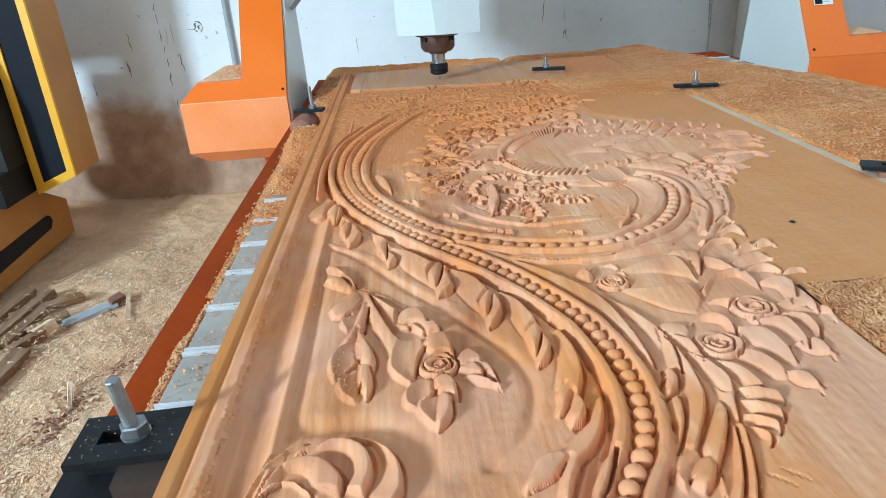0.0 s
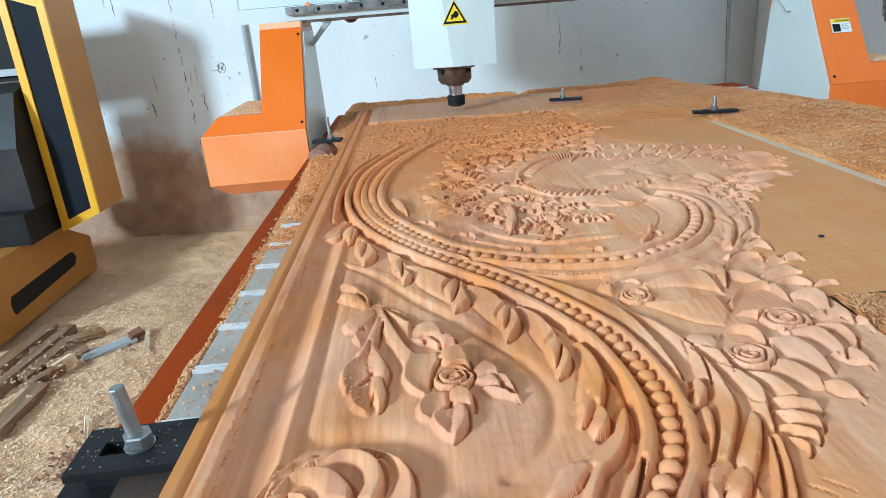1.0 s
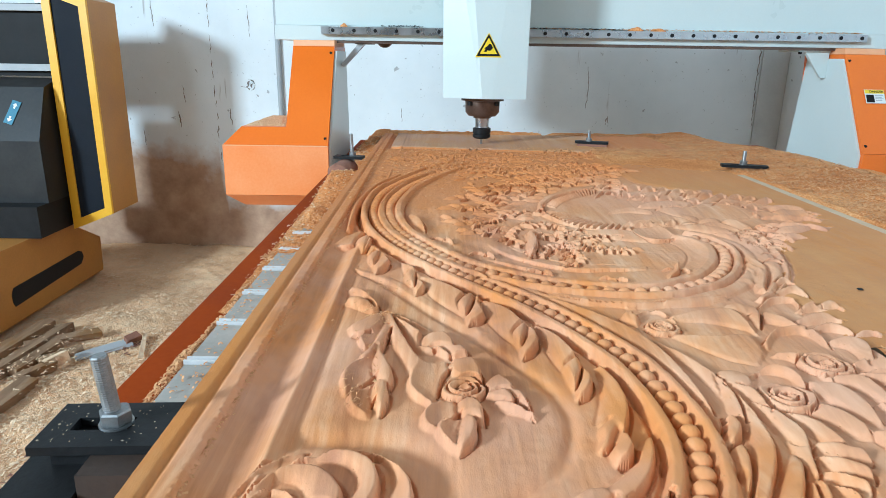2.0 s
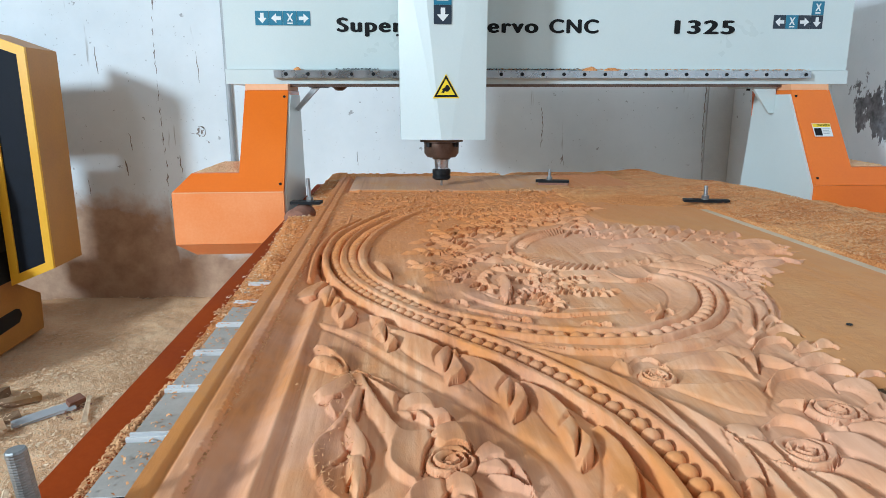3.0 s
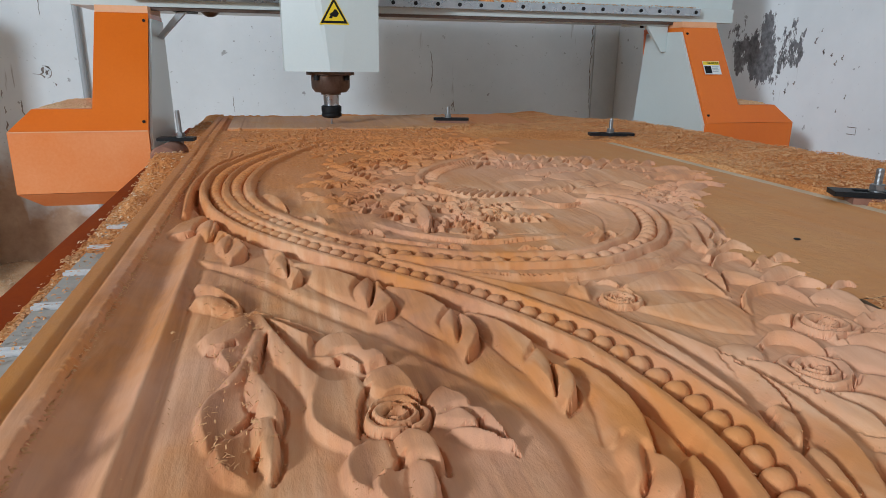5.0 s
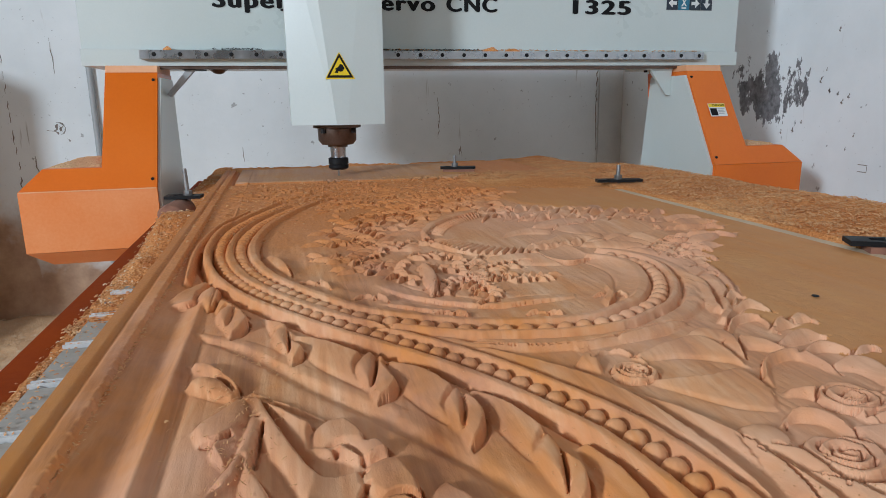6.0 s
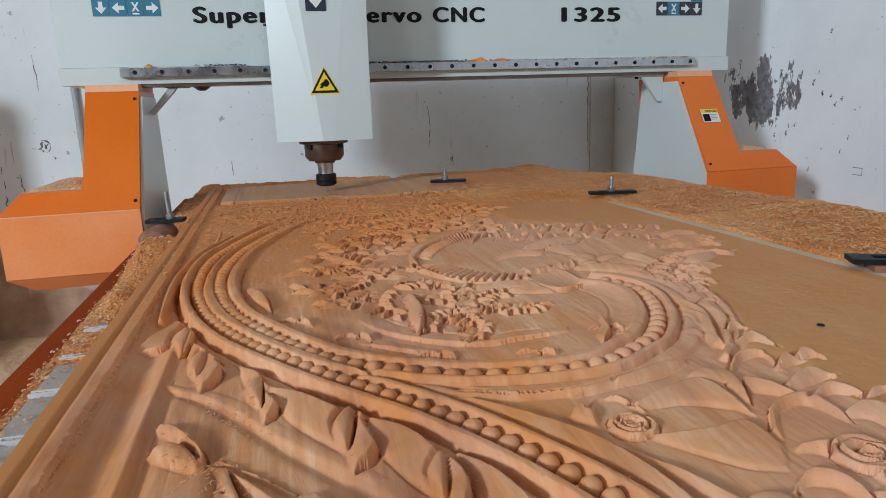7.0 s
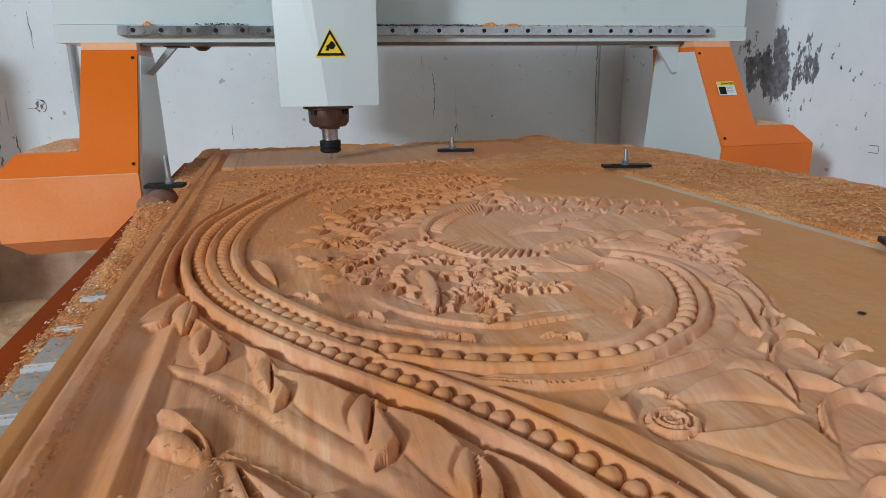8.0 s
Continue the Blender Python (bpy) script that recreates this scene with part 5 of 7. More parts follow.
# flower sprig in the field
blade([(0.0122, 0.7877), (0.0062, 0.8095), (-0.0060, 0.8295), (-0.0196, 0.8450), (-0.0249, 0.8607)], [(0.0160, 0.7773), (0.0123, 0.8038), (0.0013, 0.8280), (-0.0112, 0.8479), (-0.0190, 0.8510)], (0.12, 0.69, 1.05), 0.7, 0.7)
blade([(0.0118, 0.7847), (-0.0004, 0.7933), (-0.0130, 0.8047), (-0.0220, 0.8184)], [(0.0101, 0.7958), (0.0008, 0.8136), (-0.0106, 0.8213), (-0.0192, 0.8161)], (0.15, 0.92, 0.8), 0.6, 0.7)
blade([(0.0198, 0.7990), (0.0437, 0.7707), (0.0633, 0.7483)], [(0.0230, 0.7940), (0.0471, 0.7681), (0.0675, 0.7431)], (0.12, 0.55, 0.7), 0.8, 0.7)
blade([(0.0226, 0.7863), (0.0373, 0.7524), (0.0485, 0.7156), (0.0558, 0.7022)], [(0.0295, 0.7791), (0.0503, 0.7464), (0.0621, 0.7286), (0.0668, 0.7025)], (0.09, 0.6, 0.95), 0.7, 0.8)
blade([(0.0154, 0.7936), (0.0257, 0.7373), (0.0396, 0.6938), (0.0498, 0.6558)], [(0.0272, 0.7796), (0.0418, 0.7279), (0.0554, 0.6886), (0.0662, 0.6754)], (0.18, 0.78, 0.95), 0.7, 0.9)
blade([(0.0142, 0.7940), (0.0037, 0.7761), (-0.0056, 0.7647), (-0.0093, 0.7549)], [(0.0223, 0.7578), (0.0147, 0.7442), (0.0061, 0.7347), (-0.0036, 0.7353)], (0.17, 0.92, 0.8), 0.7, 0.7)
blade([(0.0223, 0.7599), (0.0093, 0.7371), (0.0042, 0.7251), (0.0111, 0.7083)], [(0.0253, 0.7567), (0.0235, 0.7345), (0.0188, 0.7214), (0.0118, 0.7144)], (0.88, 0.3, 0.5), 0.8, 0.7)
blade([(0.0215, 0.7620), (0.0193, 0.7374), (0.0134, 0.7092), (0.0045, 0.6893)], [(0.0290, 0.7485), (0.0266, 0.7258), (0.0235, 0.6997), (0.0210, 0.6885)], (0.24, 0.92, 0.6), 0.8, 0.9)
blade([(0.0199, 0.6958), (0.0073, 0.6818), (0.0005, 0.6693), (0.0002, 0.6504), (0.0054, 0.6317)], [(0.0220, 0.7027), (0.0230, 0.6816), (0.0216, 0.6586), (0.0152, 0.6471), (0.0083, 0.6393)], (0.88, 0.25, 0.3), 0.8, 0.8)
blade([(0.0112, 0.6350), (0.0086, 0.6267), (0.0119, 0.6126), (0.0189, 0.6050), (0.0238, 0.6028)], [(0.0227, 0.6475), (0.0250, 0.6382), (0.0255, 0.6255), (0.0251, 0.6166), (0.0240, 0.6108)], (0.92, 0.3, 0.3), 0.9, 0.7)
blade([(0.0205, 0.7111), (0.0191, 0.6860), (0.0218, 0.6622), (0.0290, 0.6492)], [(0.0239, 0.6999), (0.0328, 0.6755), (0.0372, 0.6569), (0.0353, 0.6403)], (0.17, 0.97, 0.95), 0.8, 0.7)
blade([(0.0233, 0.6516), (0.0232, 0.6330), (0.0267, 0.6171), (0.0300, 0.6129)], [(0.0327, 0.6446), (0.0354, 0.6304), (0.0346, 0.6144), (0.0322, 0.6052)], (0.18, 0.97, 0.8), 0.9, 0.6)
blade([(0.0549, 0.7155), (0.0561, 0.7334), (0.0633, 0.7432), (0.0744, 0.7468)], [(0.0798, 0.6942), (0.0833, 0.7036), (0.0840, 0.7181), (0.0798, 0.7309)], (0.22, 0.92, 0.95), 0.7, 0.8)
blade([(0.0642, 0.7104), (0.0706, 0.7123), (0.0805, 0.6985), (0.0852, 0.6908)], [(0.0826, 0.7091), (0.0914, 0.7086), (0.0955, 0.6926), (0.0909, 0.6760)], (0.12, 0.83, 1.0), 0.7, 0.8)
blade([(0.0579, 0.6829), (0.0514, 0.6655), (0.0501, 0.6425), (0.0569, 0.6284), (0.0671, 0.6174)], [(0.0782, 0.6868), (0.0797, 0.6752), (0.0741, 0.6582), (0.0721, 0.6415), (0.0698, 0.6274)], (0.92, 0.3, 0.45), 0.8, 0.8)
blade([(0.1009, 0.6349), (0.1035, 0.6487), (0.1104, 0.6606), (0.1183, 0.6664)], [(0.1240, 0.6197), (0.1266, 0.6330), (0.1257, 0.6440), (0.1210, 0.6527)], (0.18, 0.92, 1.0), 0.7, 0.8)
blade([(0.1102, 0.6354), (0.1197, 0.6363), (0.1292, 0.6204), (0.1376, 0.6099)], [(0.1249, 0.6375), (0.1316, 0.6322), (0.1338, 0.6189), (0.1362, 0.5988)], (0.1, 0.83, 1.05), 0.7, 0.7)
blade([(0.1088, 0.6214), (0.1168, 0.6117), (0.1276, 0.6085), (0.1377, 0.6099)], [(0.1139, 0.6228), (0.1206, 0.6178), (0.1288, 0.6118), (0.1365, 0.6008)], (0.15, 0.83, 0.95), 0.6, 0.7)
blade([(0.0740, 0.6218), (0.0648, 0.6125), (0.0615, 0.6020), (0.0630, 0.5911), (0.0693, 0.5874)], [(0.0902, 0.6249), (0.0859, 0.6155), (0.0841, 0.6069), (0.0792, 0.5975), (0.0725, 0.5929)], (0.92, 0.3, 0.45), 0.9, 0.8)
blade([(0.0867, 0.6316), (0.0842, 0.6195), (0.0844, 0.6082)], [(0.1000, 0.6189), (0.1025, 0.6063), (0.1014, 0.5941)], (0.18, 0.92, 1.05), 0.8, 0.8)
blade([(0.0774, 0.5981), (0.0723, 0.5897), (0.0732, 0.5787), (0.0831, 0.5643)], [(0.0895, 0.6024), (0.0887, 0.5897), (0.0871, 0.5798), (0.0844, 0.5698)], (0.92, 0.3, 0.45), 0.9, 0.7)
blade([(0.0887, 0.6045), (0.0855, 0.5894), (0.0836, 0.5724)], [(0.0966, 0.5941), (0.0964, 0.5809), (0.0926, 0.5702), (0.0855, 0.5617)], (0.24, 0.97, 1.05), 0.9, 0.7)
blade([(0.0785, 0.6759), (0.0801, 0.6888), (0.0896, 0.6959), (0.0989, 0.6963)], [(0.0978, 0.6369), (0.1022, 0.6446), (0.1044, 0.6600), (0.1018, 0.6752)], (0.18, 0.92, 1.05), 0.9, 0.9)
rose(0.0896, 0.6405, 0.0165, start=2.5)
# broad bands that sweep outward, each with its curled end
blade([(0.1737, 0.8315), (0.2047, 0.7704), (0.2331, 0.7187), (0.2460, 0.6652), (0.2460, 0.6213), (0.2390, 0.5879)], [(0.1883, 0.8246), (0.2284, 0.7731), (0.2505, 0.7291), (0.2600, 0.6755), (0.2611, 0.6232), (0.2578, 0.5996)], (0.17, 0.69, 1.0), 0.8, 0.8)
blade([(0.2594, 0.7125), (0.2721, 0.6653), (0.2769, 0.6179), (0.2727, 0.5841), (0.2610, 0.5520), (0.2423, 0.5220)], [(0.2538, 0.7404), (0.2756, 0.6912), (0.2872, 0.6360), (0.2856, 0.5876), (0.2777, 0.5572), (0.2514, 0.5129)], (0.06, 0.64, 1.0), 0.4, 0.8)
blade([(0.2483, 0.5867), (0.2428, 0.5550), (0.2346, 0.5261), (0.2358, 0.5193)], [(0.2642, 0.5735), (0.2608, 0.5551), (0.2503, 0.5319), (0.2376, 0.5101)], (0.04, 0.55, 0.85), 0.6, 0.8)
blade([(0.2814, 0.6633), (0.2783, 0.6383), (0.2722, 0.6142)], [(0.2824, 0.6570), (0.2836, 0.6305), (0.2777, 0.6003)], (0.09, 0.64, 1.0), 0.4, 0.8)
blade([(0.2549, 0.6062), (0.2461, 0.5954), (0.2452, 0.5808), (0.2479, 0.5720)], [(0.2637, 0.6072), (0.2613, 0.5960), (0.2557, 0.5851), (0.2510, 0.5773)], (0.84, 0.4, 0.4), 0.8, 0.6)
blade([(0.2645, 0.6064), (0.2590, 0.5920), (0.2527, 0.5800)], [(0.2712, 0.6022), (0.2708, 0.5900), (0.2614, 0.5755), (0.2495, 0.5690)], (0.17, 0.92, 1.05), 0.8, 0.6)
blade([(0.2432, 0.5166), (0.2342, 0.5102), (0.2311, 0.4951), (0.2321, 0.4828)], [(0.2532, 0.5161), (0.2523, 0.5054), (0.2428, 0.4955), (0.2353, 0.4862)], (0.88, 0.45, 0.5), 0.8, 0.7)
blade([(0.2529, 0.5096), (0.2411, 0.4967), (0.2373, 0.4879)], [(0.2593, 0.5006), (0.2522, 0.4875), (0.2433, 0.4796)], (0.21, 0.92, 0.95), 0.8, 0.7)
blade([(0.2596, 0.5185), (0.2577, 0.5001), (0.2575, 0.4848)], [(0.2651, 0.5165), (0.2589, 0.4935), (0.2544, 0.4767)], (0.15, 0.83, 1.0), 0.6, 0.5)
blade([(0.2936, 0.5688), (0.2779, 0.5475), (0.2568, 0.5165)], [(0.2951, 0.5599), (0.2781, 0.5260), (0.2586, 0.4961)], (0.12, 0.83, 1.0), 0.5, 0.7)
blade([(0.2892, 0.6512), (0.2924, 0.6073), (0.2936, 0.5723), (0.2897, 0.5446)], [(0.2955, 0.6445), (0.3033, 0.6153), (0.3071, 0.5849), (0.2938, 0.5387)], (0.06, 0.64, 1.0), 0.5, 0.9)
blade([(0.2871, 0.5396), (0.2775, 0.5132), (0.2673, 0.4888), (0.2557, 0.4716)], [(0.2877, 0.5317), (0.2787, 0.5059), (0.2682, 0.4820), (0.2582, 0.4650)], (0.15, 0.74, 0.8), 0.8, 0.8)
blade([(0.2909, 0.5408), (0.2847, 0.5171), (0.2758, 0.4920), (0.2655, 0.4697)], [(0.2933, 0.5297), (0.2850, 0.5039), (0.2755, 0.4800), (0.2669, 0.4629)], (0.21, 0.92, 0.9), 0.9, 0.9)
# fan of leaves and the shell at the outer edge
blade([(0.2986, 0.5334), (0.2995, 0.5245), (0.3011, 0.5202), (0.3062, 0.5195)], [(0.2947, 0.5343), (0.3017, 0.5273), (0.3055, 0.5197), (0.3022, 0.5123)], (0.12, 0.83, 1.0), 0.6, 0.7)
blade([(0.3015, 0.5440), (0.3056, 0.5324), (0.3123, 0.5278), (0.3173, 0.5283)], [(0.2995, 0.5461), (0.3095, 0.5382), (0.3167, 0.5323), (0.3147, 0.5230)], (0.12, 0.83, 1.0), 0.6, 0.7)
blade([(0.3029, 0.5566), (0.3109, 0.5464), (0.3206, 0.5399), (0.3257, 0.5404)], [(0.3035, 0.5599), (0.3158, 0.5540), (0.3259, 0.5459), (0.3234, 0.5343)], (0.12, 0.83, 1.0), 0.6, 0.7)
blade([(0.3083, 0.5693), (0.3185, 0.5609), (0.3289, 0.5566), (0.3365, 0.5581)], [(0.3098, 0.5742), (0.3226, 0.5708), (0.3338, 0.5662), (0.3351, 0.5550)], (0.12, 0.83, 1.0), 0.6, 0.7)
blade([(0.2932, 0.6313), (0.2941, 0.6010), (0.2970, 0.5798), (0.2991, 0.5696)], [(0.2924, 0.6256), (0.3041, 0.6070), (0.3093, 0.5875), (0.3043, 0.5666)], (0.1, 0.69, 1.0), 0.6, 0.6)
blade([(0.3057, 0.6167), (0.3139, 0.5903), (0.3188, 0.5763), (0.3257, 0.5703)], [(0.3086, 0.6128), (0.3238, 0.5990), (0.3290, 0.5814), (0.3298, 0.5668)], (0.1, 0.69, 1.0), 0.6, 0.6)
blade([(0.3287, 0.6178), (0.3367, 0.5973), (0.3448, 0.5839), (0.3585, 0.5847)], [(0.3367, 0.6267), (0.3492, 0.6110), (0.3553, 0.5923), (0.3594, 0.5810)], (0.1, 0.69, 1.0), 0.6, 0.6)
blade([(0.3548, 0.5914), (0.3564, 0.5734), (0.3637, 0.5667), (0.3731, 0.5673)], [(0.3545, 0.5893), (0.3671, 0.5835), (0.3685, 0.5707), (0.3664, 0.5583)], (0.09, 0.74, 1.0), 0.6, 0.5)
blade([(0.3435, 0.6431), (0.3547, 0.6271), (0.3611, 0.6044), (0.3683, 0.5984)], [(0.3501, 0.6576), (0.3692, 0.6484), (0.3741, 0.6256), (0.3710, 0.6008)], (0.1, 0.69, 1.0), 0.6, 0.6)
blade([(0.3837, 0.6258), (0.3885, 0.6139), (0.3959, 0.6069), (0.4087, 0.6072)], [(0.3779, 0.6223), (0.3982, 0.6277), (0.4039, 0.6170), (0.4008, 0.5975)], (0.09, 0.74, 1.0), 0.6, 0.5)
blade([(0.3677, 0.6664), (0.3829, 0.6531), (0.3876, 0.6302), (0.3881, 0.6163)], [(0.3694, 0.6660), (0.3953, 0.6633), (0.3974, 0.6360), (0.3897, 0.6160)], (0.1, 0.69, 1.0), 0.6, 0.6)
blade([(0.3913, 0.6722), (0.4072, 0.6604), (0.4091, 0.6401), (0.4080, 0.6303)], [(0.3878, 0.6718), (0.4141, 0.6660), (0.4152, 0.6460), (0.4054, 0.6255)], (0.1, 0.69, 1.0), 0.6, 0.6)
blade([(0.3975, 0.6722), (0.4225, 0.6707), (0.4438, 0.6619)], [(0.3982, 0.6720), (0.4251, 0.6776), (0.4406, 0.6715), (0.4359, 0.6521)], (0.1, 0.69, 1.0), 0.6, 0.6)
blade([(0.3951, 0.6829), (0.4133, 0.6817), (0.4320, 0.6711)], [(0.3975, 0.6859), (0.4225, 0.6955), (0.4355, 0.6887), (0.4293, 0.6674)], (0.1, 0.69, 1.0), 0.6, 0.6)
blade([(0.4022, 0.7314), (0.4197, 0.7220), (0.4195, 0.7001), (0.4176, 0.6873)], [(0.4052, 0.7307), (0.4281, 0.7376), (0.4376, 0.7244), (0.4253, 0.6939)], (0.1, 0.69, 1.0), 0.6, 0.6)
blade([(0.3510, 0.7174), (0.3686, 0.7440), (0.3958, 0.7527), (0.4033, 0.7312)], [(0.3504, 0.7267), (0.3749, 0.7546), (0.4043, 0.7580), (0.4068, 0.7231)], (0.1, 0.69, 1.0), 0.6, 0.6)
blade([(0.3477, 0.7042), (0.3601, 0.6964), (0.3642, 0.6778), (0.3736, 0.6660)], [(0.3521, 0.7077), (0.3674, 0.7025), (0.3706, 0.6844), (0.3707, 0.6578)], (0.12, 0.74, 1.0), 0.6, 0.6)
dome(0.2943, 0.6594, 0.0145, 0.012)
blade([(0.2887, 0.6525), (0.2944, 0.6285), (0.3051, 0.6184)], [(0.2937, 0.6522), (0.3028, 0.6378), (0.3012, 0.6107)], (0.1, 0.69, 1.0), 0.6, 0.6)
blade([(0.3099, 0.6678), (0.3266, 0.6747), (0.3411, 0.6672), (0.3437, 0.6505)], [(0.3137, 0.6680), (0.3340, 0.6816), (0.3480, 0.6698), (0.3441, 0.6434)], (0.1, 0.69, 1.0), 0.6, 0.6)
blade([(0.3338, 0.6364), (0.3423, 0.6439), (0.3502, 0.6518)], [(0.3286, 0.6161), (0.3378, 0.6214), (0.3444, 0.6325)], (0.18, 0.83, 1.0), 0.6, 0.6)
rose(0.3237, 0.6340, 0.0195, start=1.0)
rose(0.3812, 0.6874, 0.0205, start=2.2)
blade([(0.4022, 0.7540), (0.4284, 0.7593), (0.4440, 0.7432)], [(0.4025, 0.7543), (0.4315, 0.7675), (0.4442, 0.7460)], (0.1, 0.69, 1.0), 0.6, 0.6)
blade([(0.4427, 0.7431), (0.4571, 0.7480), (0.4696, 0.7534)], [(0.4393, 0.7444), (0.4550, 0.7518), (0.4626, 0.7449)], (0.12, 0.83, 1.0), 0.6, 0.6)
blade([(0.3535, 0.7908), (0.3736, 0.7811), (0.4005, 0.7622)], [(0.3622, 0.7916), (0.3862, 0.7910), (0.4024, 0.7624)], (0.1, 0.69, 1.0), 0.6, 0.6)
blade([(0.4053, 0.7720), (0.4321, 0.7777), (0.4537, 0.7817)], [(0.4050, 0.7785), (0.4356, 0.7925), (0.4480, 0.7782)], (0.1, 0.69, 1.0), 0.6, 0.6)
blade([(0.3634, 0.8150), (0.3658, 0.7883), (0.3648, 0.7720)], [(0.3703, 0.8184), (0.3792, 0.8013), (0.3654, 0.7645)], (0.1, 0.69, 1.0), 0.6, 0.6)
dome(0.3631, 0.8068, 0.0130, 0.012)
blade([(0.3876, 0.8100), (0.4080, 0.8272), (0.4296, 0.8322), (0.4274, 0.8107)], [(0.3839, 0.8094), (0.4089, 0.8341), (0.4313, 0.8325), (0.4245, 0.8008)], (0.1, 0.69, 1.0), 0.6, 0.6)
blade([(0.4205, 0.8031), (0.4388, 0.8084), (0.4521, 0.8086)], [(0.4228, 0.8073), (0.4426, 0.8219), (0.4513, 0.8105)], (0.1, 0.69, 1.0), 0.6, 0.6)
blade([(0.4471, 0.8123), (0.4599, 0.8127), (0.4718, 0.8148)], [(0.4454, 0.8149), (0.4636, 0.8254), (0.4664, 0.8072)], (0.12, 0.83, 1.0), 0.6, 0.6)
blade([(0.4251, 0.8530), (0.4438, 0.8574), (0.4507, 0.8407)], [(0.4314, 0.8615), (0.4520, 0.8693), (0.4517, 0.8397)], (0.1, 0.69, 1.0), 0.6, 0.6)
blade([(0.4369, 0.8783), (0.4509, 0.8861), (0.4619, 0.8874)], [(0.4364, 0.8821), (0.4531, 0.8972), (0.4593, 0.8843)], (0.1, 0.69, 1.0), 0.6, 0.6)
# curled scroll and smooth leaves between the bands
blade([(0.2563, 0.7800), (0.2671, 0.7969), (0.2836, 0.7992), (0.2908, 0.7839)], [(0.2533, 0.7788), (0.2698, 0.7991), (0.2858, 0.7958), (0.2909, 0.7713)], (0.1, 0.69, 1.0), 0.6, 0.6)
rose(0.2734, 0.7584, 0.0155, start=0.5)
blade([(0.2415, 0.7781), (0.2463, 0.7693), (0.2527, 0.7655)], [(0.2442, 0.7843), (0.2536, 0.7907), (0.2581, 0.7789)], (0.21, 0.92, 0.95), 0.6, 0.6)
blade([(0.2764, 0.7434), (0.2959, 0.7164), (0.3105, 0.6984), (0.3287, 0.6888)], [(0.2818, 0.7437), (0.3143, 0.7374), (0.3406, 0.7397), (0.3430, 0.7108)], (0.09, 0.55, 0.8), 0.6, 0.6)
blade([(0.2918, 0.7779), (0.3240, 0.7769), (0.3475, 0.7617), (0.3568, 0.7497)], [(0.2883, 0.7847), (0.3255, 0.7984), (0.3541, 0.7998), (0.3562, 0.7499)], (0.12, 0.64, 0.9), 0.6, 0.6)
blade([(0.2619, 0.8088), (0.2943, 0.8139), (0.3342, 0.8206), (0.3613, 0.8335)], [(0.2562, 0.8112), (0.2962, 0.8209), (0.3315, 0.8321), (0.3668, 0.8406)], (0.12, 0.64, 0.9), 0.6, 0.6)
blade([(0.1708, 0.8539), (0.2159, 0.8234), (0.2625, 0.8110), (0.2912, 0.8139)], [(0.1813, 0.8387), (0.2217, 0.8213), (0.2636, 0.8156), (0.2962, 0.8209)], (0.15, 0.64, 0.9), 0.6, 0.6)
# leaves and lobes at the far outer edge
blade([(0.4486, 1.3382), (0.4727, 1.3479), (0.5057, 1.3825)], [(0.4444, 1.3462), (0.4815, 1.3895), (0.5088, 1.3996)], (0.12, 0.83, 1.05), 0.6, 0.7)
blade([(0.4785, 1.3460), (0.5030, 1.3558), (0.5370, 1.3909)], [(0.4744, 1.3543), (0.5127, 1.3982), (0.5406, 1.4084)], (0.12, 0.83, 1.05), 0.6, 0.7)
blade([(0.5116, 1.3440), (0.5364, 1.3538), (0.5713, 1.3888)], [(0.5076, 1.3522), (0.5471, 1.3961), (0.5752, 1.4063)], (0.12, 0.83, 1.05), 0.6, 0.7)
blade([(0.5217, 1.2979), (0.5457, 1.3069), (0.5796, 1.3394)], [(0.5174, 1.3045), (0.5558, 1.3451), (0.5829, 1.3545)], (0.12, 0.83, 1.05), 0.6, 0.7)
blade([(0.5548, 1.3040), (0.5792, 1.3131), (0.6142, 1.3460)], [(0.5506, 1.3109), (0.5904, 1.3520), (0.6179, 1.3615)], (0.12, 0.83, 1.05), 0.6, 0.7)
blade([(0.5661, 1.2675), (0.5899, 1.2761), (0.6242, 1.3070)], [(0.5617, 1.2732), (0.6006, 1.3118), (0.6274, 1.3207)], (0.12, 0.83, 1.05), 0.6, 0.7)
blade([(0.5755, 1.2258), (0.5986, 1.2338), (0.6320, 1.2627)], [(0.5708, 1.2302), (0.6086, 1.2662), (0.6345, 1.2744)], (0.12, 0.83, 1.05), 0.6, 0.7)
blade([(0.4132, 1.3240), (0.4367, 1.3335), (0.4638, 1.3597)], [(0.4112, 1.3326), (0.4422, 1.3671), (0.4669, 1.3775)], (0.12, 0.74, 1.0), 0.6, 0.7)
blade([(0.4276, 1.2636), (0.4501, 1.2721), (0.4761, 1.2959)], [(0.4253, 1.2701), (0.4552, 1.3013), (0.4786, 1.3106)], (0.12, 0.74, 1.0), 0.6, 0.7)
blade([(0.4609, 1.2687), (0.4838, 1.2773), (0.5107, 1.3014)], [(0.4588, 1.2755), (0.4897, 1.3070), (0.5136, 1.3164)], (0.12, 0.74, 1.0), 0.6, 0.7)
blade([(0.4853, 1.2535), (0.5081, 1.2619), (0.5351, 1.2853)], [(0.4831, 1.2598), (0.5143, 1.2906), (0.5381, 1.2997)], (0.12, 0.74, 1.0), 0.6, 0.7)
blade([(0.5161, 1.2517), (0.5391, 1.2601), (0.5668, 1.2835)], [(0.5139, 1.2580), (0.5459, 1.2887), (0.5700, 1.2978)], (0.12, 0.74, 1.0), 0.6, 0.7)
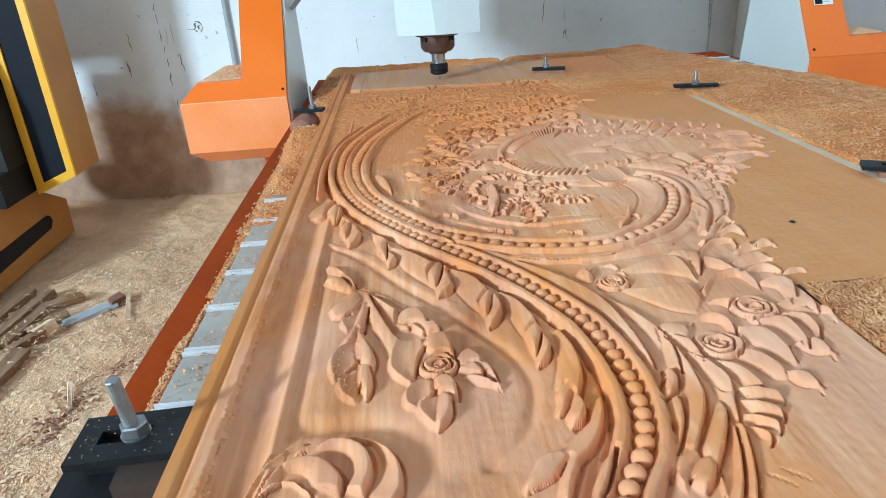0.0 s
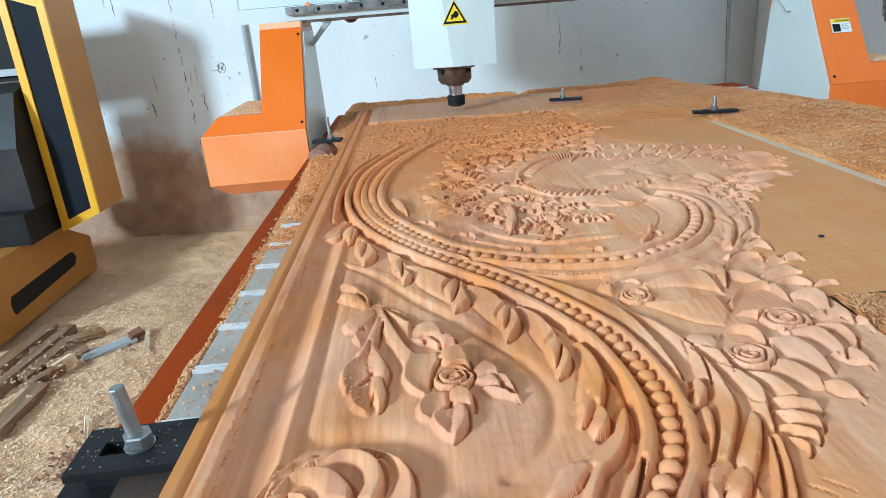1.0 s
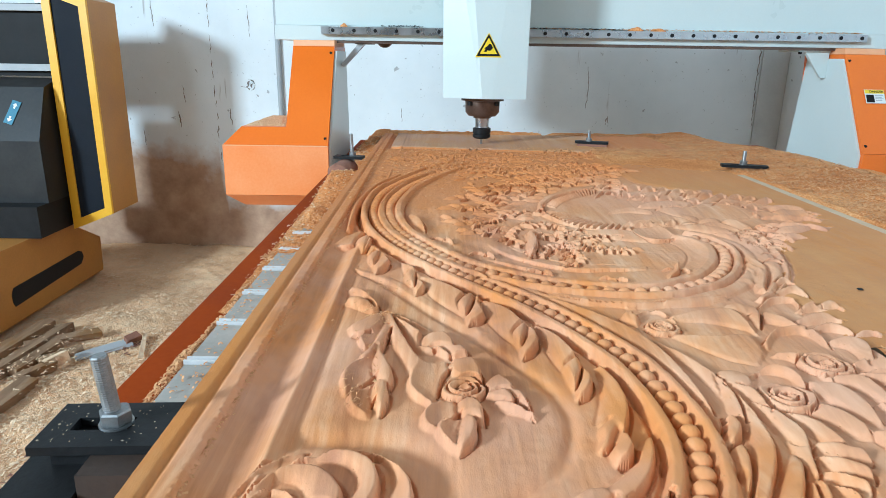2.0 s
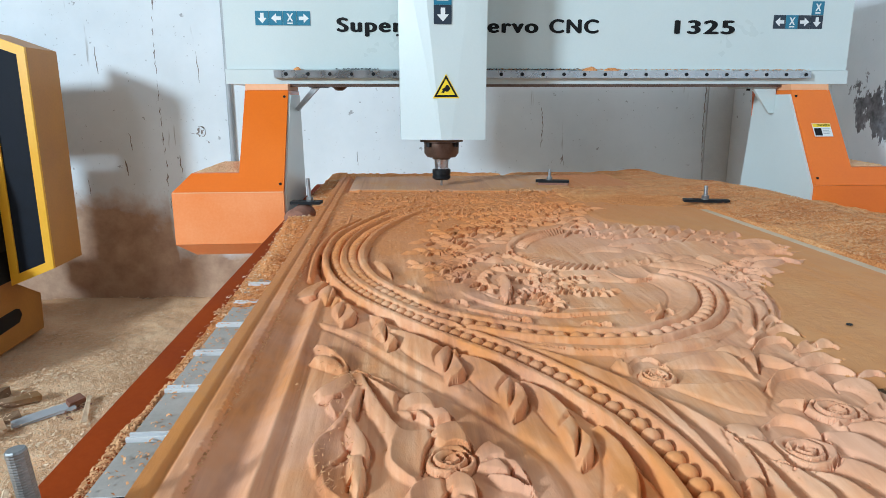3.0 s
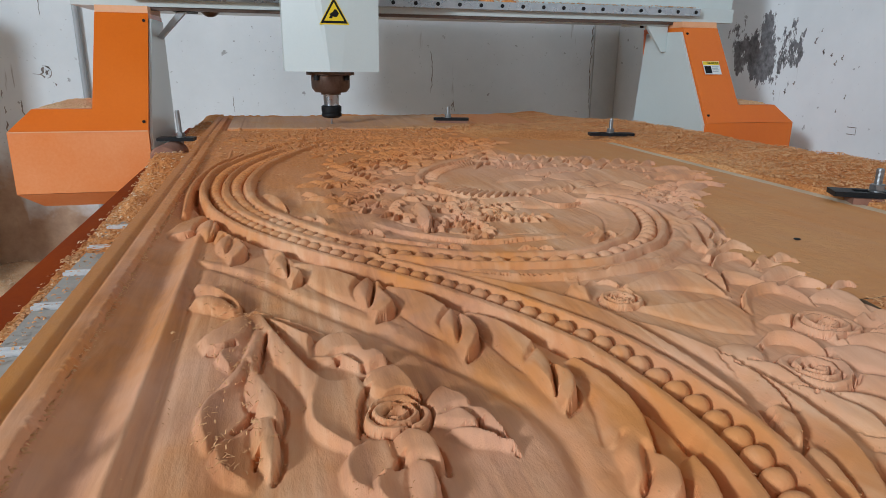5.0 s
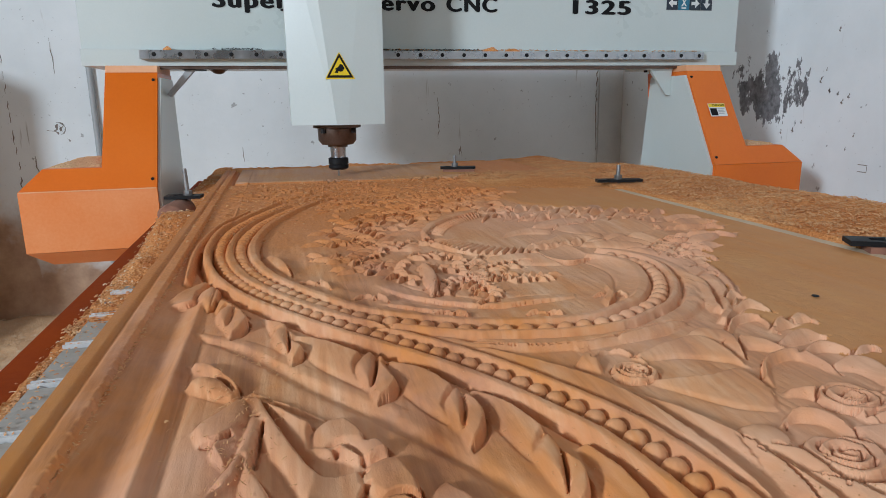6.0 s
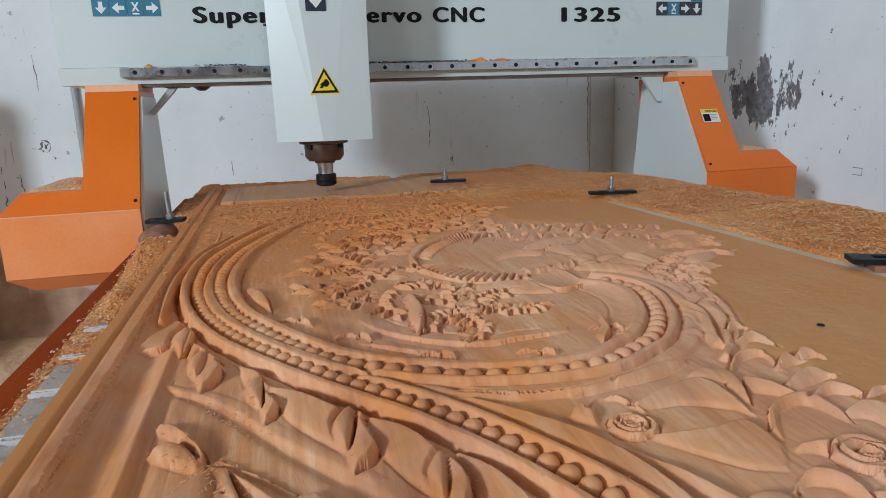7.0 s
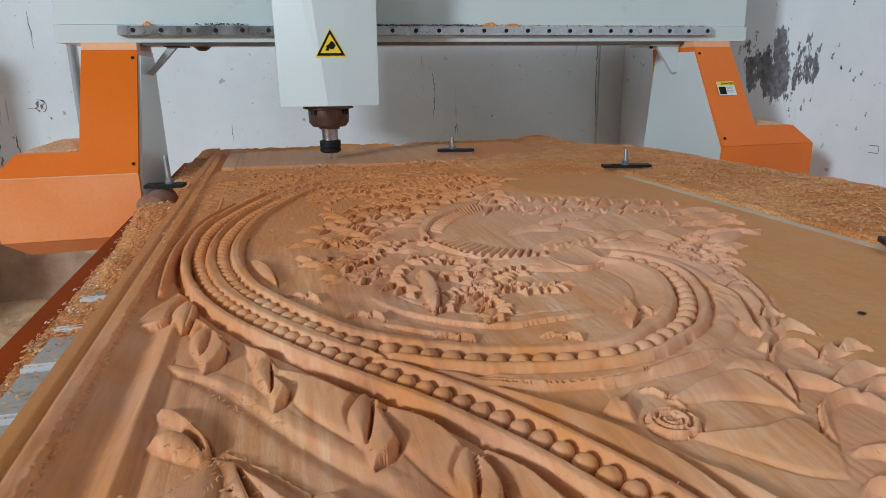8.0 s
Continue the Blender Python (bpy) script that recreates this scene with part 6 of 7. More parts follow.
blade([(0.5440, 1.2431), (0.5672, 1.2513), (0.5952, 1.2744)], [(0.5419, 1.2491), (0.5744, 1.2794), (0.5985, 1.2884)], (0.12, 0.74, 1.0), 0.6, 0.7)
blade([(0.4411, 1.2154), (0.5073, 1.2392), (0.5709, 1.2740), (0.6203, 1.2425)], [(0.4401, 1.2310), (0.5119, 1.2787), (0.5792, 1.3075), (0.6337, 1.2640)], (0.12, 0.64, 0.9), 0.6, 0.6)
blade([(0.6105, 1.2301), (0.6326, 1.2157), (0.6685, 1.2197)], [(0.6133, 1.2422), (0.6508, 1.2544), (0.6591, 1.2043)], (0.12, 0.74, 1.0), 0.7, 0.5)
blade([(0.4518, 1.1658), (0.5105, 1.1753), (0.5790, 1.2038), (0.6193, 1.1705)], [(0.4547, 1.1855), (0.5257, 1.2140), (0.5910, 1.2316), (0.6172, 1.1646)], (0.09, 0.55, 0.85), 0.6, 0.6)
blade([(0.5565, 1.1161), (0.5796, 1.1095), (0.6227, 1.1415)], [(0.5584, 1.1298), (0.5873, 1.1343), (0.6181, 1.1385)], (0.12, 0.74, 1.0), 0.7, 0.5)
blade([(0.5341, 1.0779), (0.5516, 1.0703), (0.5827, 1.0848)], [(0.5325, 1.0818), (0.5610, 1.0916), (0.5793, 1.0805)], (0.12, 0.74, 1.0), 0.7, 0.5)
blade([(0.3870, 1.1328), (0.4207, 1.1543), (0.4513, 1.1395)], [(0.3796, 1.1687), (0.4228, 1.1897), (0.4536, 1.1473)], (0.12, 0.74, 1.0), 0.6, 0.6)
dome(0.4408, 1.1415, 0.0160, 0.0125)
dome(0.4462, 1.2674, 0.0130, 0.0125)
blade([(0.4391, 1.1305), (0.4753, 1.1327), (0.4962, 1.0882)], [(0.4398, 1.1338), (0.4829, 1.1536), (0.5037, 1.0974)], (0.12, 0.64, 0.95), 0.6, 0.6)
rose(0.4983, 1.0887, 0.0190, start=1.5)
rose(0.5490, 1.1360, 0.0150, start=0.5)
blade([(0.5060, 1.0514), (0.5192, 1.0479), (0.5331, 1.0496)], [(0.5041, 1.0528), (0.5247, 1.0582), (0.5317, 1.0453)], (0.15, 0.83, 1.0), 0.7, 0.7)
blade([(0.4912, 1.0190), (0.5041, 1.0157), (0.5154, 1.0178)], [(0.4891, 1.0197), (0.5090, 1.0247), (0.5138, 1.0132)], (0.15, 0.83, 1.0), 0.7, 0.7)
blade([(0.4775, 0.9887), (0.4899, 0.9856), (0.4988, 0.9880)], [(0.4751, 0.9887), (0.4942, 0.9934), (0.4970, 0.9831)], (0.15, 0.83, 1.0), 0.7, 0.7)
blade([(0.4645, 0.9601), (0.4766, 0.9572), (0.4832, 0.9600)], [(0.4619, 0.9596), (0.4804, 0.9640), (0.4813, 0.9548)], (0.15, 0.83, 1.0), 0.7, 0.7)
# crowded lobes and spikes at the far outer edge
blade([(0.3958, 1.4162), (0.4091, 1.4166), (0.4307, 1.4391)], [(0.3911, 1.4083), (0.4193, 1.4507), (0.4244, 1.4277)], (0.09, 0.83, 1.3), 0.7, 0.8)
blade([(0.4185, 1.4088), (0.4318, 1.4092), (0.4540, 1.4314)], [(0.4135, 1.4009), (0.4426, 1.4429), (0.4473, 1.4201)], (0.09, 0.83, 1.3), 0.7, 0.8)
blade([(0.4427, 1.3961), (0.4561, 1.3964), (0.4787, 1.4182)], [(0.4373, 1.3880), (0.4674, 1.4292), (0.4715, 1.4068)], (0.09, 0.83, 1.3), 0.7, 0.8)
blade([(0.4642, 1.3844), (0.4775, 1.3847), (0.5006, 1.4061)], [(0.4585, 1.3762), (0.4893, 1.4166), (0.4930, 1.3945)], (0.09, 0.83, 1.3), 0.7, 0.8)
blade([(0.4862, 1.3725), (0.4996, 1.3728), (0.5230, 1.3937)], [(0.4801, 1.3642), (0.5117, 1.4038), (0.5150, 1.3821)], (0.09, 0.83, 1.3), 0.7, 0.8)
blade([(0.5064, 1.3613), (0.5198, 1.3616), (0.5436, 1.3821)], [(0.5000, 1.3529), (0.5322, 1.3917), (0.5351, 1.3704)], (0.09, 0.83, 1.3), 0.7, 0.8)
blade([(0.5296, 1.3492), (0.5429, 1.3494), (0.5672, 1.3695)], [(0.5227, 1.3406), (0.5558, 1.3787), (0.5582, 1.3578)], (0.09, 0.83, 1.3), 0.7, 0.8)
blade([(0.5501, 1.3380), (0.5634, 1.3382), (0.5880, 1.3579)], [(0.5428, 1.3293), (0.5766, 1.3667), (0.5786, 1.3461)], (0.09, 0.83, 1.3), 0.7, 0.8)
blade([(0.5733, 1.3305), (0.5867, 1.3306), (0.6118, 1.3501)], [(0.5657, 1.3218), (0.6004, 1.3587), (0.6019, 1.3384)], (0.09, 0.83, 1.3), 0.7, 0.8)
blade([(0.5926, 1.3197), (0.6060, 1.3198), (0.6314, 1.3390)], [(0.5846, 1.3110), (0.6199, 1.3472), (0.6211, 1.3271)], (0.09, 0.83, 1.3), 0.7, 0.8)
blade([(0.6148, 1.3081), (0.6282, 1.3081), (0.6540, 1.3269)], [(0.6064, 1.2992), (0.6424, 1.3347), (0.6432, 1.3150)], (0.09, 0.83, 1.3), 0.7, 0.8)
blade([(0.3840, 1.3445), (0.3963, 1.3446), (0.4162, 1.3639)], [(0.3800, 1.3386), (0.4057, 1.3750), (0.4107, 1.3550)], (0.09, 0.83, 1.2), 0.7, 0.8)
blade([(0.4037, 1.3340), (0.4161, 1.3341), (0.4362, 1.3530)], [(0.3995, 1.3280), (0.4258, 1.3637), (0.4305, 1.3441)], (0.09, 0.83, 1.2), 0.7, 0.8)
blade([(0.4263, 1.3226), (0.4387, 1.3227), (0.4593, 1.3412)], [(0.4218, 1.3166), (0.4489, 1.3516), (0.4531, 1.3322)], (0.09, 0.83, 1.2), 0.7, 0.8)
blade([(0.4464, 1.3121), (0.4587, 1.3122), (0.4796, 1.3303)], [(0.4415, 1.3060), (0.4693, 1.3403), (0.4731, 1.3213)], (0.09, 0.83, 1.2), 0.7, 0.8)
blade([(0.4686, 1.3050), (0.4810, 1.3050), (0.5024, 1.3230)], [(0.4635, 1.2988), (0.4922, 1.3328), (0.4956, 1.3139)], (0.09, 0.83, 1.2), 0.7, 0.8)
blade([(0.4875, 1.2949), (0.4999, 1.2949), (0.5216, 1.3125)], [(0.4821, 1.2886), (0.5114, 1.3220), (0.5145, 1.3034)], (0.09, 0.83, 1.2), 0.7, 0.8)
blade([(0.5093, 1.2840), (0.5217, 1.2839), (0.5438, 1.3012)], [(0.5035, 1.2776), (0.5335, 1.3103), (0.5362, 1.2920)], (0.09, 0.83, 1.2), 0.7, 0.8)
blade([(0.5285, 1.2739), (0.5409, 1.2738), (0.5633, 1.2907)], [(0.5225, 1.2674), (0.5531, 1.2995), (0.5554, 1.2815)], (0.09, 0.83, 1.2), 0.7, 0.8)
blade([(0.5483, 1.2636), (0.5607, 1.2635), (0.5834, 1.2802)], [(0.5420, 1.2571), (0.5731, 1.2886), (0.5751, 1.2709)], (0.09, 0.83, 1.2), 0.7, 0.8)
blade([(0.5664, 1.2540), (0.5788, 1.2539), (0.6018, 1.2702)], [(0.5597, 1.2473), (0.5915, 1.2783), (0.5931, 1.2609)], (0.09, 0.83, 1.2), 0.7, 0.8)
blade([(0.5873, 1.2435), (0.5997, 1.2433), (0.6230, 1.2593)], [(0.5802, 1.2368), (0.6126, 1.2671), (0.6139, 1.2500)], (0.09, 0.83, 1.2), 0.7, 0.8)
blade([(0.4280, 1.2539), (0.4395, 1.2538), (0.4587, 1.2695)], [(0.4242, 1.2499), (0.4495, 1.2798), (0.4534, 1.2630)], (0.09, 0.83, 1.1), 0.7, 0.8)
blade([(0.4460, 1.2447), (0.4575, 1.2446), (0.4769, 1.2600)], [(0.4419, 1.2406), (0.4678, 1.2699), (0.4714, 1.2534)], (0.09, 0.83, 1.1), 0.7, 0.8)
blade([(0.4666, 1.2347), (0.4781, 1.2345), (0.4979, 1.2497)], [(0.4623, 1.2305), (0.4888, 1.2593), (0.4921, 1.2430)], (0.09, 0.83, 1.1), 0.7, 0.8)
blade([(0.4865, 1.2284), (0.4981, 1.2282), (0.5183, 1.2432)], [(0.4820, 1.2242), (0.5092, 1.2527), (0.5122, 1.2365)], (0.09, 0.83, 1.1), 0.7, 0.8)
blade([(0.5054, 1.2190), (0.5170, 1.2188), (0.5374, 1.2335)], [(0.5007, 1.2147), (0.5284, 1.2427), (0.5310, 1.2267)], (0.09, 0.83, 1.1), 0.7, 0.8)
blade([(0.5227, 1.2101), (0.5342, 1.2098), (0.5550, 1.2243)], [(0.5177, 1.2057), (0.5460, 1.2332), (0.5483, 1.2175)], (0.09, 0.83, 1.1), 0.7, 0.8)
blade([(0.5426, 1.2004), (0.5542, 1.2001), (0.5752, 1.2143)], [(0.5374, 1.1959), (0.5662, 1.2229), (0.5682, 1.2075)], (0.09, 0.83, 1.1), 0.7, 0.8)
blade([(0.5963, 1.2560), (0.6357, 1.2473), (0.6803, 1.2330)], [(0.5925, 1.2545), (0.6503, 1.2696), (0.6699, 1.2212)], (0.09, 0.83, 1.25), 0.7, 0.6)
blade([(0.5806, 1.2055), (0.6117, 1.1888), (0.6698, 1.1986)], [(0.5734, 1.1990), (0.6195, 1.1989), (0.6495, 1.1746)], (0.09, 0.83, 1.25), 0.7, 0.6)
blade([(0.5647, 1.1578), (0.5976, 1.1413), (0.6534, 1.1490)], [(0.5566, 1.1499), (0.6017, 1.1486), (0.6288, 1.1208)], (0.09, 0.83, 1.25), 0.7, 0.6)
blade([(0.5285, 1.1109), (0.5408, 1.0807), (0.5619, 1.0742)], [(0.5209, 1.1014), (0.5449, 1.0829), (0.5467, 1.0562)], (0.09, 0.83, 1.25), 0.7, 0.6)
blade([(0.5083, 1.0659), (0.5177, 1.0398), (0.5348, 1.0302)], [(0.5029, 1.0548), (0.5200, 1.0399), (0.5241, 1.0157)], (0.09, 0.83, 1.25), 0.7, 0.6)
blade([(0.4704, 1.2405), (0.5236, 1.2526), (0.5966, 1.2925)], [(0.4625, 1.2340), (0.5265, 1.2589), (0.5994, 1.2938)], (0.09, 0.64, 1.1), 0.6, 0.6)
rose(0.5151, 1.1031, 0.016, start=1.0)
rose(0.4922, 1.0360, 0.013, start=1.0)
# the inner curl with its fluted strap, and the hollow leaf at its end
blade([(0.378, 1.066), (0.385, 1.042), (0.386, 1.015), (0.379, 0.985), (0.362, 0.953), (0.338, 0.924)], [(0.392, 1.072), (0.408, 1.047), (0.413, 1.02), (0.405, 0.987), (0.387, 0.947), (0.360, 0.910)], (0.0, 0.2, 1.0), 0.9, 0.5, 0.0004)
blade([(0.2782, 1.0883), (0.3191, 1.0633), (0.3525, 1.0532), (0.3856, 1.0602)], [(0.2772, 1.1044), (0.3328, 1.0968), (0.3564, 1.0621), (0.3830, 1.0585)], (0.15, 0.74, 1.0), 0.5, 0.9)
blade([(0.3485, 1.1547), (0.3806, 1.1673), (0.3933, 1.1247), (0.3977, 1.0786)], [(0.3403, 1.1345), (0.3424, 1.0807), (0.3590, 1.0538), (0.3900, 1.0640)], (0.85, 0.1, 0.85), 0.7, 0.8)
# low steps in the smooth pool inside the scroll
blade([(0.150, 1.060), (0.168, 1.013), (0.192, 0.985), (0.218, 0.964), (0.246, 0.953), (0.273, 0.955), (0.318, 0.950)], [(0.1352, 1.0333), (0.1518, 0.9926), (0.1753, 0.9630), (0.2037, 0.9414), (0.2335, 0.9289), (0.2647, 0.9329), (0.3134, 0.9380)], (0.0, 0.22, 0.42), 0.05, 0.05, 0.0024)
blade([(0.139, 0.985), (0.163, 0.960), (0.191, 0.935), (0.209, 0.920)], [(0.1283, 0.9686), (0.1524, 0.9448), (0.1832, 0.9189), (0.2024, 0.9065)], (0.0, 0.22, 0.42), 0.05, 0.05, 0.0024)
blade([(0.2389, 1.2959), (0.2276, 1.2117), (0.2570, 1.1444), (0.2995, 1.1123), (0.3409, 1.0997)], [(0.2413, 1.2850), (0.2384, 1.2032), (0.2598, 1.1425), (0.2997, 1.1129), (0.3430, 1.1021)], (0.18, 0.83, 0.9), 0.8, 0.8)
blade([(0.2389, 1.2959), (0.2681, 1.3612), (0.3185, 1.4228), (0.3725, 1.4638)], [(0.2384, 1.2588), (0.2635, 1.3067), (0.3068, 1.3601), (0.3564, 1.3973)], (0.18, 0.83, 0.9), 0.8, 0.8)
flutes([(0.2397, 1.2088), (0.2620, 1.1503), (0.3024, 1.1204), (0.3448, 1.1123)], [(0.2694, 1.2234), (0.2840, 1.1893), (0.3139, 1.1525), (0.3571, 1.1445)], 15, 0.8)
flutes([(0.2453, 1.2760), (0.2696, 1.3258), (0.3132, 1.3769), (0.3621, 1.4155)], [(0.2600, 1.2555), (0.2795, 1.3000), (0.3157, 1.3460), (0.3540, 1.3800)], 22, 0.55)
blade([(0.3463, 1.3880), (0.3935, 1.4689), (0.4111, 1.4631), (0.3933, 1.3728)], [(0.3455, 1.3911), (0.3897, 1.4665), (0.4142, 1.4583), (0.3933, 1.3486)], (0.15, 0.83, 1.0), 0.6, 0.6)
blade([(0.3478, 1.3533), (0.3788, 1.4046), (0.3876, 1.3925)], [(0.3448, 1.3387), (0.3787, 1.3990), (0.3847, 1.3691)], (0.15, 0.83, 1.0), 0.6, 0.6)
blade([(0.3349, 1.1277), (0.3441, 1.1299), (0.3553, 1.1366)], [(0.3384, 1.1333), (0.3536, 1.1502), (0.3550, 1.1334)], (0.12, 0.83, 1.05), 0.7, 0.7)
blade([(0.3490, 1.1284), (0.3583, 1.1306), (0.3697, 1.1374)], [(0.3526, 1.1342), (0.3683, 1.1512), (0.3694, 1.1343)], (0.12, 0.83, 1.05), 0.7, 0.7)
blade([(0.3638, 1.1289), (0.3732, 1.1311), (0.3849, 1.1379)], [(0.3676, 1.1349), (0.3838, 1.1520), (0.3846, 1.1350)], (0.12, 0.83, 1.05), 0.7, 0.7)
blade([(0.3809, 1.1339), (0.3905, 1.1362), (0.4025, 1.1432)], [(0.3850, 1.1404), (0.4019, 1.1579), (0.4023, 1.1406)], (0.12, 0.83, 1.05), 0.7, 0.7)
blade([(0.3990, 1.1389), (0.4088, 1.1412), (0.4212, 1.1484)], [(0.4034, 1.1459), (0.4210, 1.1637), (0.4211, 1.1461)], (0.12, 0.83, 1.05), 0.7, 0.7)
blade([(0.4276, 1.2458), (0.4527, 1.1980), (0.5034, 1.1885), (0.5585, 1.2043)], [(0.4386, 1.2633), (0.4792, 1.2503), (0.5450, 1.2680), (0.5811, 1.2405)], (0.12, 0.64, 0.95), 0.6, 0.6)
blade([(0.4128, 1.1347), (0.4440, 1.1119), (0.4707, 1.0961), (0.4789, 1.0644)], [(0.4201, 1.1427), (0.4547, 1.1319), (0.4806, 1.1072), (0.4770, 1.0574)], (0.12, 0.74, 1.0), 0.6, 0.6)
blade([(0.4015, 1.2610), (0.4360, 1.2644), (0.4854, 1.2785)], [(0.4020, 1.2727), (0.4503, 1.2963), (0.4988, 1.2971)], (0.12, 0.74, 1.0), 0.6, 0.6)
blade([(0.3371, 1.2166), (0.3731, 1.2306), (0.4043, 1.2208)], [(0.3475, 1.2352), (0.3850, 1.2507), (0.4114, 1.2284)], (0.09, 0.55, 0.8), 0.6, 0.6)
dome(0.4502, 1.1817, 0.015, 0.013)
dome(0.4791, 1.1664, 0.015, 0.013)
dome(0.5751, 1.2240, 0.013, 0.013)
# husks inside the rim of the scroll
blade([(0.1728, 0.9304), (0.1832, 0.9226), (0.1905, 0.9205)], [(0.1690, 0.9198), (0.1834, 0.9229), (0.1902, 0.9160)], (0.1, 0.55, 0.7), 0.4, 0.9)
blade([(0.1875, 0.9197), (0.1929, 0.9158), (0.2025, 0.9201)], [(0.1871, 0.9145), (0.1949, 0.9195), (0.1978, 0.9020)], (0.08, 0.6, 0.8), 0.8, 0.6)
blade([(0.2552, 0.9089), (0.2649, 0.9014), (0.2721, 0.8993)], [(0.2494, 0.8989), (0.2648, 0.9017), (0.2708, 0.8951)], (0.1, 0.55, 0.7), 0.4, 0.9)
blade([(0.2690, 0.8986), (0.2739, 0.8948), (0.2845, 0.8988)], [(0.2673, 0.8936), (0.2761, 0.8984), (0.2766, 0.8815)], (0.08, 0.6, 0.8), 0.8, 0.6)
blade([(0.1104, 0.9984), (0.1215, 0.9895), (0.1286, 0.9874)], [(0.1086, 0.9870), (0.1222, 0.9917), (0.1294, 0.9838)], (0.1, 0.55, 0.7), 0.4, 0.9)
blade([(0.1255, 0.9863), (0.1316, 0.9817), (0.1404, 0.9876)], [(0.1263, 0.9820), (0.1340, 0.9884), (0.1384, 0.9672)], (0.08, 0.6, 0.8), 0.8, 0.6)
blade([(0.0564, 1.0641), (0.0691, 1.0537), (0.0767, 1.0514)], [(0.0558, 1.0522), (0.0698, 1.0583), (0.0782, 1.0489)], (0.1, 0.55, 0.7), 0.4, 0.9)
blade([(0.0735, 1.0499), (0.0805, 1.0446), (0.0892, 1.0519)], [(0.0751, 1.0469), (0.0827, 1.0549), (0.0893, 1.0294)], (0.08, 0.6, 0.8), 0.8, 0.6)
blade([(0.3371, 0.9422), (0.3460, 0.9338), (0.3529, 0.9318)], [(0.3301, 0.9321), (0.3467, 0.9360), (0.3516, 0.9287)], (0.1, 0.55, 0.7), 0.4, 0.9)
blade([(0.3492, 0.9308), (0.3542, 0.9265), (0.3659, 0.9316)], [(0.3474, 0.9271), (0.3583, 0.9328), (0.3551, 0.9134)], (0.08, 0.6, 0.8), 0.8, 0.6)
blade([(0.0219, 1.1812), (0.0318, 1.1352), (0.0460, 1.1112)], [(0.0296, 1.1896), (0.0455, 1.1434), (0.0520, 1.0907)], (0.09, 0.74, 1.0), 0.6, 0.6)
blade([(0.3337, 0.9215), (0.3507, 0.9449), (0.3639, 0.9723)], [(0.3278, 0.8985), (0.3456, 0.9204), (0.3543, 0.9524)], (0.09, 0.74, 1.05), 0.6, 0.6)
# the spray of flowers inside the curl
leaflets([(0.1493, 1.2017), (0.1276, 1.2506), (0.0964, 1.2457)], 7, 0.03, 0.008, 0.8)
leaflets([(0.1679, 1.2380), (0.1539, 1.3597), (0.1333, 1.4402)], 7, 0.034, 0.009, 0.8)
leaflets([(0.1886, 1.2781), (0.1978, 1.3852), (0.2347, 1.5028)], 6, 0.036, 0.009, 0.8)
leaflets([(0.2085, 1.3058), (0.2570, 1.3870), (0.2974, 1.4667)], 6, 0.034, 0.009, 0.8)
leaflets([(0.1445, 1.1650), (0.1168, 1.1386), (0.0900, 1.1697)], 7, 0.026, 0.008, 0.8)
leaflets([(0.1576, 1.1263), (0.1349, 1.0913), (0.1129, 1.0979)], 6, 0.024, 0.0075, 0.8)
leaflets([(0.1750, 1.1210), (0.1608, 1.0738), (0.1702, 1.0346)], 6, 0.022, 0.007, 0.8)
leaflets([(0.1909, 1.1389), (0.2173, 1.1428), (0.2384, 1.1244)], 6, 0.024, 0.0075, 0.8)
leaflets([(0.1930, 1.0899), (0.2184, 1.0721), (0.2498, 1.0770)], 6, 0.022, 0.0075, 0.8)
leaflets([(0.2588, 1.0314), (0.2869, 1.0139), (0.3128, 1.0134)], 8, 0.022, 0.008, 0.8)
leaflets([(0.2441, 1.0394), (0.2442, 1.0786), (0.2618, 1.1058)], 5, 0.022, 0.0075, 0.8)
leaflets([(0.2340, 1.0072), (0.2369, 0.9672), (0.2248, 0.9494)], 6, 0.02, 0.0075, 0.8)
leaflets([(0.2314, 1.0165), (0.2081, 1.0116), (0.1898, 0.9855)], 6, 0.022, 0.0075, 0.8)
leaflets([(0.2604, 1.0536), (0.2831, 1.0669), (0.3027, 1.0694)], 5, 0.022, 0.0075, 0.8)
leaflets([(0.1604, 1.2870), (0.1352, 1.3290), (0.1046, 1.3213)], 6, 0.034, 0.009, 0.8)
leaflets([(0.1630, 1.4394), (0.2181, 1.4584), (0.2832, 1.4868)], 9, 0.04, 0.01, 0.8)
leaflets([(0.1922, 1.2160), (0.1620, 1.1978), (0.1430, 1.1535)], 5, 0.026, 0.008, 0.8)
leaflets([(0.1853, 1.1775), (0.2053, 1.2119), (0.2346, 1.2173)], 5, 0.028, 0.008, 0.8)
blade([(0.1958, 1.0975), (0.1866, 1.0499), (0.1845, 1.0162), (0.1866, 0.9935)], [(0.1996, 1.0865), (0.2010, 1.0461), (0.1940, 1.0040), (0.1812, 0.9662)], (0.24, 1.06, 1.3), 0.8, 0.6)
rose(0.2450, 1.0279, 0.0165)
rose(0.1407, 1.2304, 0.0145, start=2.0)

